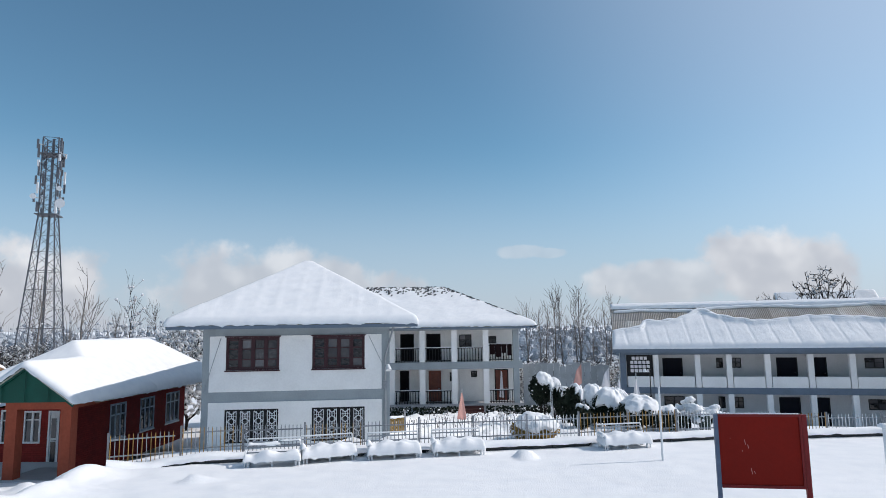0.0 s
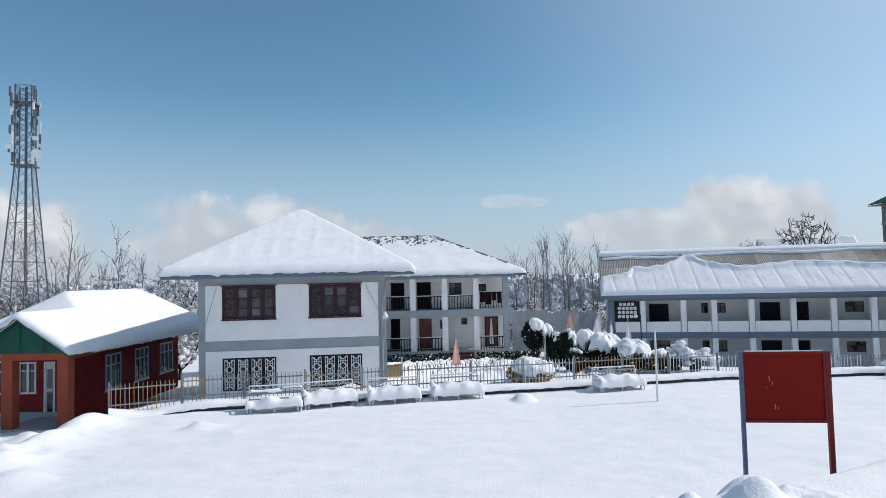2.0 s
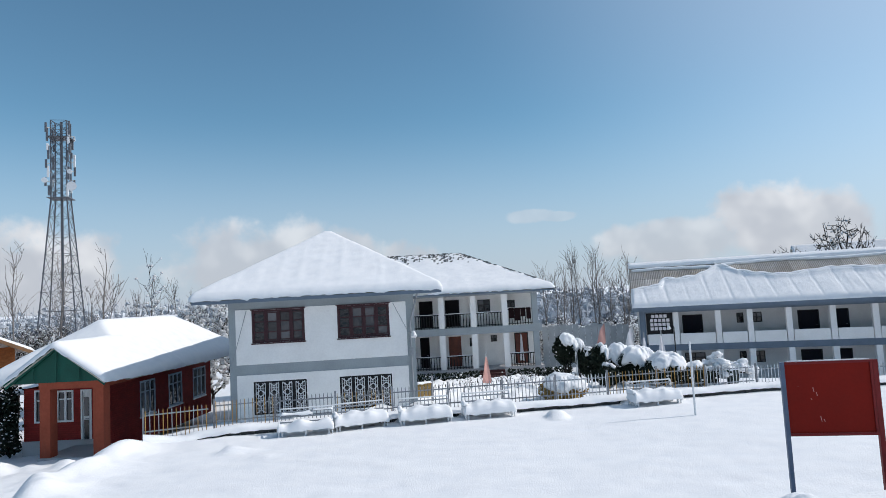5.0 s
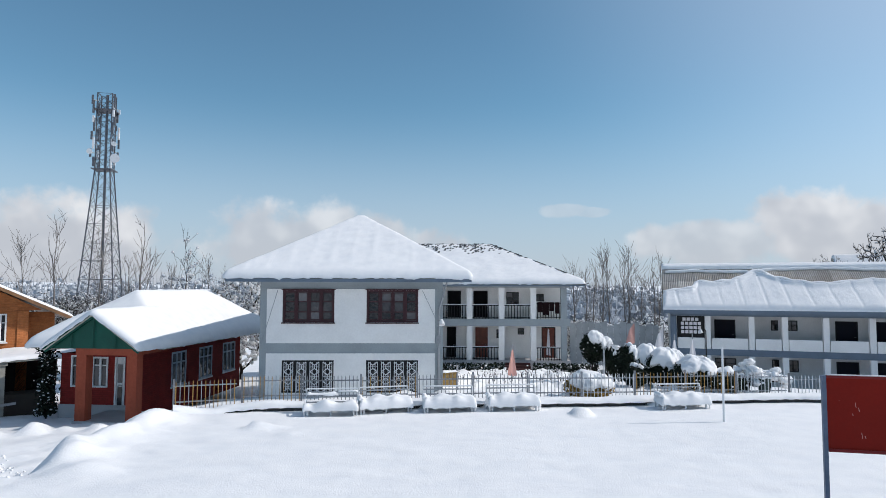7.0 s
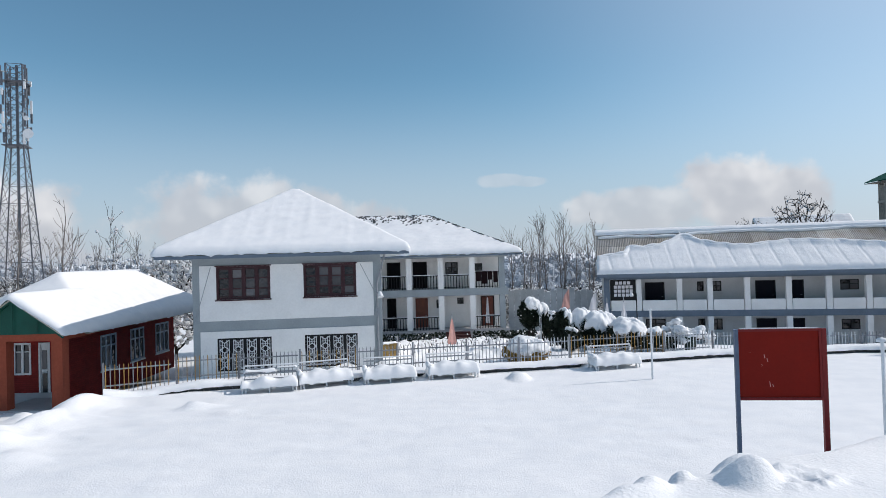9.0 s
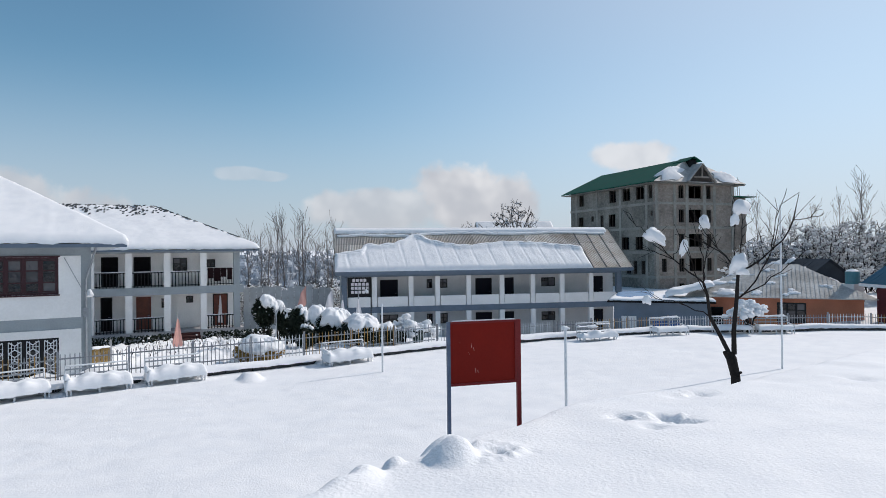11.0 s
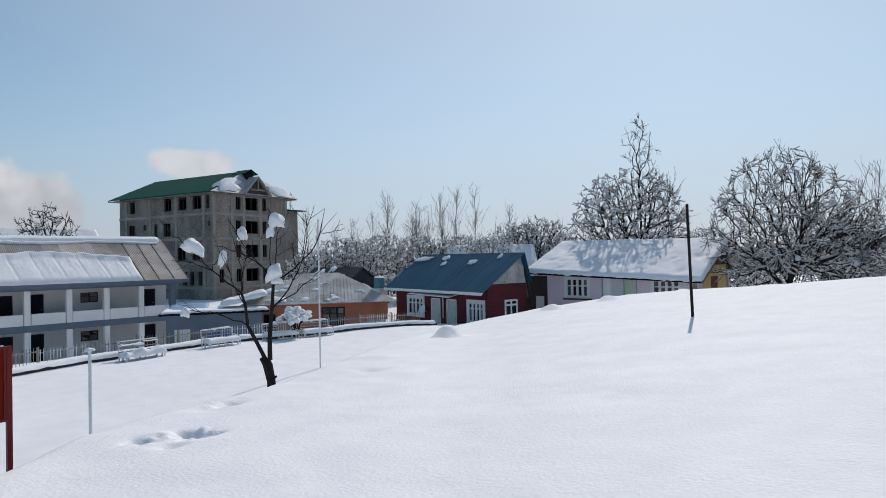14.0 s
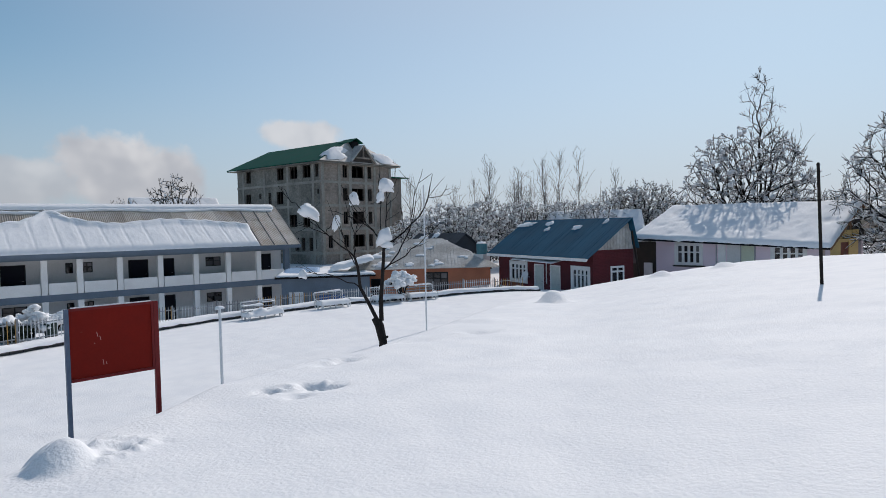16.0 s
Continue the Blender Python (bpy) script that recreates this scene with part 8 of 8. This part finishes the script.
def garden_arch():
    x, y, z = polar(6.45, 31)
    t = thing("garden_arch", "thin white iron arch among the shrubs", "arch", pose(x, y, z, 0, 0, 10))
    for r in (0.3, 0.36):
        pts = [(-r, 0, -0.2), (-r, 0, 1.5)] + [(-r * math.cos(a), 0, 1.5 + r * math.sin(a)) for a in lin(0, math.pi, 10)[1:-1]] + [(r, 0, 1.5), (r, 0, -0.2)]
        m = M()
        for a, b in zip(pts, pts[1:]):
            m.tube(a, b, 0.018, None, 5, False)
        part("hoop", m, WHITEPOLE, t)


garden_arch()


def garden_gate():
    x, y, z = polar(-8.25, 26.4)
    t = thing("garden_gate", "yellow-painted plank gate with snow on top", "gate", pose(x, y, z, 0, 0, 35))
    for k in range(4):
        part("board", M().box(k * 0.17, 0, 0.1, k * 0.17 + 0.15, 0.03, 0.62), DULLYELLOW, t)
    for z1 in (0.2, 0.5):
        part("rail", M().box(0, 0.032, z1, 0.68, 0.07, z1 + 0.07), DULLYELLOW, t)
    for x1 in (-0.06, 0.69):
        part("post", M().box(x1, 0, -0.3, x1 + 0.06, 0.06, 0.9), IRON, t)
    part("gate_snow", snow_cap(lambda u, v: 0.625, 0, 0.68, -0.06, 0.1, 0.1, 0.06, 4, 0, 0.05, 0.08), ROOF_SNOW, t, smooth=True)


garden_gate()


def garden_bed():
    """Cut stems standing out of the lumpy snow before the galleries."""
    rng = random.Random(31)
    t = thing("garden_bed", "snow-covered flower bed with stubs of cut stems", "flower bed", pose(0, 0, 0))
    m, s = M(), M()
    for k in range(300):
        x, y = rng.uniform(-4.5, 7.5), rng.uniform(30, 46)
        z = ground_z(x, y)
        p = Vector((x, y, z - 0.1))
        q = p + Vector((rng.uniform(-0.15, 0.15), rng.uniform(-0.1, 0.1), rng.uniform(0.2, 0.5)))
        m.tube(p, q, 0.02, 0.012, 3, False)
        if rng.random() < 0.4:
            s.add(*blob(rng, q - Vector((0, 0, 0.12)), rng.uniform(0.05, 0.12)))
    tagged(part("stubble", m, BARK, t), kind="stuff")
    tagged(part("snow", s, ROOF_SNOW, t, smooth=True), kind="stuff")


garden_bed()


def creeper():
    """A climbing plant up the corner of the red house."""
    rng = random.Random(17)
    t = thing("creeper", "dark climbing plant flecked with snow on a house corner", "plant", pose(-21.5, 26.25, -5.6) @ Matrix.Scale(1.08, 4))
    m, s = M(), M()
    for k in range(1100):
        z = rng.uniform(0, 2.75)
        c = Vector((rng.gauss(0, 0.17) + 0.1 * nz(z * 2, 1, 1), rng.gauss(0, 0.15), z))
        a, b = Vector((rng.gauss(0, 1), rng.gauss(0, 1), rng.gauss(0, 1))).normalized() * 0.1, Vector((rng.gauss(0, 1), rng.gauss(0, 1), rng.gauss(0, 1))).normalized() * 0.06
        m.add([c - a, c + b, c + a, c - b], [(0, 1, 2, 3)])
        if k % 10 == 0:
            s.add(*blob(rng, c + Vector((rng.uniform(-0.1, 0.2), -0.1, 0)), rng.uniform(0.02, 0.05)))
    part("stem", M().tube((0, 0, -0.3), (0.03, 0, 2.5), 0.04, 0.02), BARK, t)
    tagged(part("foliage", m, LEAF, t), kind="stuff")
    tagged(part("snow", s, ROOF_SNOW, t, smooth=True), kind="stuff")


creeper()


def parasol(az, d, z0, z1, material, label):
    x, y, _ = polar(az, d)
    g = ground_z(x, y)
    t = thing("closed_parasol", label, "parasol", pose(x, y, g))
    part("pole", M().tube((0, 0, -0.2), (0, 0, z1 - g + 0.25), 0.025, None, 6), STEEL, t)
    m = M()
    n = 10
    prof = [(z0 - g, 0.19), (z0 - g + 0.1, 0.21), ((z0 + z1) / 2 - g, 0.13), (z1 - g - 0.1, 0.05), (z1 - g, 0.03)]
    for z, r in prof:
        for k in range(n):
            q = r * (1.15 if k % 2 else 0.75)
            m.v.append((math.cos(2 * math.pi * k / n) * q, math.sin(2 * math.pi * k / n) * q, z))
    for i in range(len(prof) - 1):
        m.f += [(i * n + k, i * n + (k + 1) % n, (i + 1) * n + (k + 1) % n, (i + 1) * n + k) for k in range(n)]
    m.f.append(tuple(range(n))[::-1])
    part("canopy", m, material, t, "folded cloth canopy")


parasol(-1.95, 32, -4.2, -2.95, FLAGP, "closed salmon-pink garden parasol")
parasol(11.6, 31, -3.9, -2.25, FLAGW, "closed white garden parasol")
parasol(13.0, 31, -3.55, -2.2, FLAGW, "closed white garden parasol")


def flag(az, d, z, material, label):
    x, y, g = polar(az, d)
    t = thing("flag", label, "flag", pose(x, y, g))
    part("pole", M().tube((0, 0, -0.2), (0, 0, z - g + 0.4), 0.02, None, 6), STEEL, t)
    us, vs = lin(0, 0.55, 8), lin(0, 1.0, 6)
    m = M()
    for u in us:
        for v in vs:
            m.v.append((-u * (0.55 + 0.45 * v), 0.07 * math.sin(u * 9 + v * 2), z - g + 0.35 - v - u * 0.7))
    m.f = [(i * 7 + k, (i + 1) * 7 + k, (i + 1) * 7 + k + 1, i * 7 + k + 1) for i in range(8) for k in range(6)]
    part("cloth", m, material, t, smooth=True)


flag(8.5, 34, -2.0, FLAGP, "limp pink flag on a thin pole")
flag(10.8, 34, -2.2, FLAGW, "limp white flag on a thin pole")


def garden_lamp(az, d, z):
    x, y, g = polar(az, d)
    t = thing("garden_lamp", "thin black garden lamp with a curved head", "lamp", pose(x, y, g))
    h = z - g
    part("post", M().tube((0, 0, -0.2), (0, 0, h), 0.03, 0.025, 6).tube((0, 0, h), (-0.1, 0, h + 0.12), 0.022).tube((-0.1, 0, h + 0.12), (-0.25, 0, h + 0.05), 0.02), BLACKP, t)
    part("shade", M().tube((-0.25, 0, h + 0.08), (-0.25, 0, h - 0.08), 0.05, 0.12, 8), WHITEPOLE, t)


garden_lamp(14.1, 34, -2.0)


def tin_fence():
    t = thing("tin_fence", "tall pale grey corrugated sheet fence between the two blocks", "fence", pose(3.2, 56.2, -6.4, 0, 0, -4))
    rng = random.Random(5)
    for k in range(14):
        x = k * 0.52
        h = 3.5 + rng.uniform(-0.15, 0.2)
        m = M().box(x, 0, 0, x + 0.5, 0.02, h)
        for j in range(3):
            m.box(x + 0.06 + j * 0.16, -0.03, 0, x + 0.1 + j * 0.16, -0.001, h)
        part("sheet", m, SHEET, t)
    part("rail", M().box(0, 0.022, 2.6, 7.3, 0.08, 2.7), WOODB, t)
    return t


tin_fence()


def hedge():
    rng = random.Random(6)
    t = thing("hedge", "low dark hedge flecked with snow before the gallery", "hedge", frame_at(-6.9, 49.64, 4.5))
    m, s = M(), M()
    for k in range(2600):
        u, v, z = rng.uniform(-2.0, 11.5), rng.uniform(-2.3, -1.5), -6.4 + rng.uniform(0, 0.95)
        if 4.7 < u < 6.8:
            continue
        a, b = Vector((rng.gauss(0, 1), rng.gauss(0, 1), rng.gauss(0, 1))).normalized() * 0.13, Vector((rng.gauss(0, 1), rng.gauss(0, 1), rng.gauss(0, 1))).normalized() * 0.08
        c = Vector((u, v, z))
        m.add([c - a, c + b, c + a, c - b], [(0, 1, 2, 3)])
        if k % 40 == 0:
            s.add(*blob(rng, (u, v - 0.1, -5.5 + rng.uniform(-0.5, 0.05)), rng.uniform(0.04, 0.1)))
    tagged(part("foliage", m, LEAF, t), kind="stuff")
    tagged(part("snow", s, ROOF_SNOW, t, smooth=True), kind="stuff")


hedge()


# ---- sheds and roofs between the larger houses ----
def shed():
    t = thing("blue_shed", "low blue-grey shed under a flat snow-edged roof", "shed", frame_at(27.0, 37.9, -40.0))
    part("wall", M().wall(0, 6.2, -7.4, -3.65, 0, 0.2, [(0.5, 1.5, -7.3, -4.6)]), BLUEGREY, t)
    part("wall", M().box(0, 0.203, -7.4, 0.2, 5, -3.65).box(6.0, 0.203, -7.4, 6.2, 5, -3.65), BLUEGREY, t)
    part("door", M().box(0.5, 0.05, -7.3, 1.5, 0.1, -4.6), WOODW, t, "pale tin door")
    part("door", M().box(2.6, -0.03, -7.3, 4.4, -0.004, -4.9), BLUEP, t, "bright blue gate")
    part("roof_slope", M().box(-0.4, -0.6, -3.62, 6.6, 5.2, -3.5), DOORDARK, t)
    part("roof_snow", snow_cap(lambda u, v: -3.49, -0.3, 6.6, -0.5, 5.2, 0.16, 0.16, 4, 0, 0.07, 0.25), ROOF_SNOW, t, smooth=True)
    part("tarpaulin", snow_cap(lambda u, v: -3.42 + 0.04 * v, 0.0, 2.6, 1.0, 4.4, 0.1, 0.2, 8, 0, 0.1, 0.3), mat("pale_blue_tarpaulin", (0.2, 0.33, 0.5), 0.6, var=0.3, scale=2), t, "pale blue tarpaulin", smooth=True)
    part("roof_snow_mound", snow_cap(lambda u, v: -3.3 + 0.25 * (u - 3.4), 3.4, 6.6, 0.6, 3.4, 0.35, 0.16, 9, 0, 0.2, 0.5), ROOF_SNOW, t, smooth=True)


def gable_hut(name, label, x, y, phi, W, D, base, top, rise, wallmat, roofmat, snow):
    t = thing(name, label, "house", frame_at(x, y, phi))
    gable_house(t, W, D, base, top, rise, 0.5, wallmat, roofmat, [], snow)
    return t


shed()
gable_hut("grey_roofed_house", "low house with a dark blue-grey sheet roof among snowy brush", 39.0, 38.0, -97.5, 5.4, 4.9, -7.0, -2.45, 1.6, SLATE, SLATE, 0)
gable_hut("far_house", "distant house with a snow-covered roof", 57.0, 34.0, -60, 9, 6, -6.5, -1.0, 1.8, PALE, TIN, 0.25)
gable_hut("far_house", "distant house with a snow-covered roof", 41.0, 92.0, -15, 12, 7, -8, 2.2, 2.4, PALE, TIN, 0.25)
gable_hut("far_house", "low red-walled house mostly hidden behind a snowy roof", -26.5, 40.5, 10, 4.2, 7, -6, -2.3, 1.9, BRICKRED, TIN, 0.25)


def roof_patches():
    t = next(o for o in bpy.data.objects if o.name.startswith("grey_roofed_house"))
    for k, (u, v, w) in enumerate(((4.4, 0.9, 0.5), (1.2, 1.7, 0.6), (3.0, 0.2, 0.4), (2.4, 2.1, 0.3))):
        part("snow_patch", ragged_snow(lambda a, b: -2.3 + b * 1.6 / 2.45, u, v, w, 0.35, 0.12, k * 3.1), ROOF_SNOW, t, smooth=True)


roof_patches()


def water_tank():
    x, y = 39.5, 29.6
    t = thing("water_tank", "small blue-green round water tank on a roof corner", "water tank", pose(x, y, -2.35))
    part("body", M().tube((0, 0, 0), (0, 0, 0.8), 0.42, 0.42, 14), mat("teal_plastic", (0.06, 0.2, 0.24), 0.5), t)
    part("lid", M().tube((0, 0, 0.8), (0, 0, 0.95), 0.42, 0.15, 14), ROOF_SNOW, t, "snowy lid")
    part("stand", M().box(-0.45, -0.45, -3.0, 0.45, 0.45, -0.004), PALE, t)


water_tank()


def brick_ruin():
    t = thing("brick_building", "old dark brick building half hidden by snowy boughs", "building", frame_at(60.0, -5.5, -100.0))
    base, top = -4.0, 2.3
    b = mat("old_dark_brick", (0.24, 0.21, 0.215), 0.9, var=0.35, scale=0.8, bump=0.01, bscale=6)
    part("wall", M().wall(0, 22, base, top, 0, 0.4, [(5.5, 6.4, 0.6, 1.7), (8, 9.0, 0.6, 1.7), (14, 16.5, -0.5, 1.8)]), b, t)
    part("wall", M().box(0, 0.403, base, 0.4, 8, top).box(21.6, 0.403, base, 22, 8, top), b, t)
    part("partition", M().box(0.5, 3.0, base, 21.5, 3.1, top), DARKIN, t)
    part("roof_slope", M().box(-0.3, -0.4, top + 0.002, 22.3, 8, top + 0.2), DOORDARK, t)
    part("roof_snow", snow_cap(lambda u, v: top + 0.2, -0.3, 22.3, -0.4, 8, 0.25, 0.3, 4, 0, 0.1, 0.4), ROOF_SNOW, t, smooth=True)
    part("yard_wall", M().box(-6.5, 0.5, base, -0.1, 0.8, 1.3), b, t, "low grey yard wall")
    part("yard_wall_snow", snow_cap(lambda u, v: 1.302, -6.5, -0.1, 0.4, 0.9, 0.18, 0.12, 4, 0, 0.08, 0.15), ROOF_SNOW, t, smooth=True)
    for k in range(7):
        x, y, z = polar(81 + k * 3.4, 40 - k * 0.4)
        pole(x, y, z, z + 1.7, 0.05, BARK, "dark wire-fence post beyond the brow", "fence_post")


brick_ruin()


# ---- masts ----
def tower(x, y, z0, z1, w0, w1, label, n0, n1):
    t = thing("phone_mast", label, "mast", pose(x, y, z0, 0, 0, 20))
    H = z1 - z0
    split = H * 0.68
    c = [(-1, -1), (1, -1), (1, 1), (-1, 1)]

    def half(z):
        return (w0 + (w1 - w0) * min(1, z / split)) / 2
    for sx, sy in c:
        part("leg", M().bar((sx * w0 / 2, sy * w0 / 2, -3), (sx * w1 / 2, sy * w1 / 2, split), 0.16, 0.16).bar((sx * w1 / 2, sy * w1 / 2, split), (sx * w1 / 2, sy * w1 / 2, H), 0.16, 0.16), MASTSTEEL, t)
    zs = lin(0, split, n0) + lin(split, H, n1)[1:]
    for a, b in zip(zs, zs[1:]):
        p, q = half(a), half(b)
        for k in range(4):
            (ax, ay), (bx, by) = c[k], c[(k + 1) % 4]
            part("brace", M().bar((ax * p, ay * p, a), (bx * q, by * q, b), 0.06, 0.06), MASTSTEEL, t)
            part("brace", M().bar((bx * p, by * p, a), (ax * q, ay * q, b), 0.06, 0.06), MASTSTEEL, t)
            part("strut", M().bar((ax * q, ay * q, b), (bx * q, by * q, b), 0.06, 0.06), MASTSTEEL, t)
    part("ladder", M().bar((0.2, -0.2, 0), (0.1, -0.1, H), 0.35, 0.12), MASTSTEEL, t)
    rng = random.Random(3)
    for k in range(30):
        z = split + (H - split) * (0.02 + 0.86 * k / 30)
        r = w1 / 2 + rng.uniform(0.0, 0.55)
        px, py = [(r, -r), (-r, -r), (-r, r), (r, r)][k % 4]
        an = part("antenna", M().box(px - 0.13, py - 0.12, z - 0.2, px + 0.13, py + 0.12, z + rng.uniform(0.3, 1.9)), WHITEPOLE if k % 3 == 0 else MASTSTEEL, t, "white panel antenna" if k % 3 == 0 else "grey equipment box")
        part("bracket", M().bar((px, py, z + 0.5), (px * 0.6, py * 0.6, z + 0.5), 0.1, 0.1), STEEL, an)
    for px, py, z, r in ((1.9, -1.6, split + 1.6, 0.7), (-1.6, -1.8, split + 2.5, 0.4), (1.7, -1.7, split + 3.8, 0.35)):
        part("dish", M().tube((px, py, z), (px, py - 0.35, z), r * 0.85, r, 14), WHITEPOLE, t, "white drum-shaped dish")
    for z in (split, H - 2.6):
        part("platform", M().box(-w1 * 0.72, -w1 * 0.72, z, w1 * 0.72, w1 * 0.72, z + 0.12), MASTSTEEL, t)
    return t


tower(-64.6, 89.4, -7.0, 29.8, 6.2, 2.1, "grey steel lattice phone mast with white antennas", 9, 8)
tower(-97.0, 87.0, -7.0, 14.6, 4.5, 2.2, "distant steel lattice mast with antennas", 5, 5)
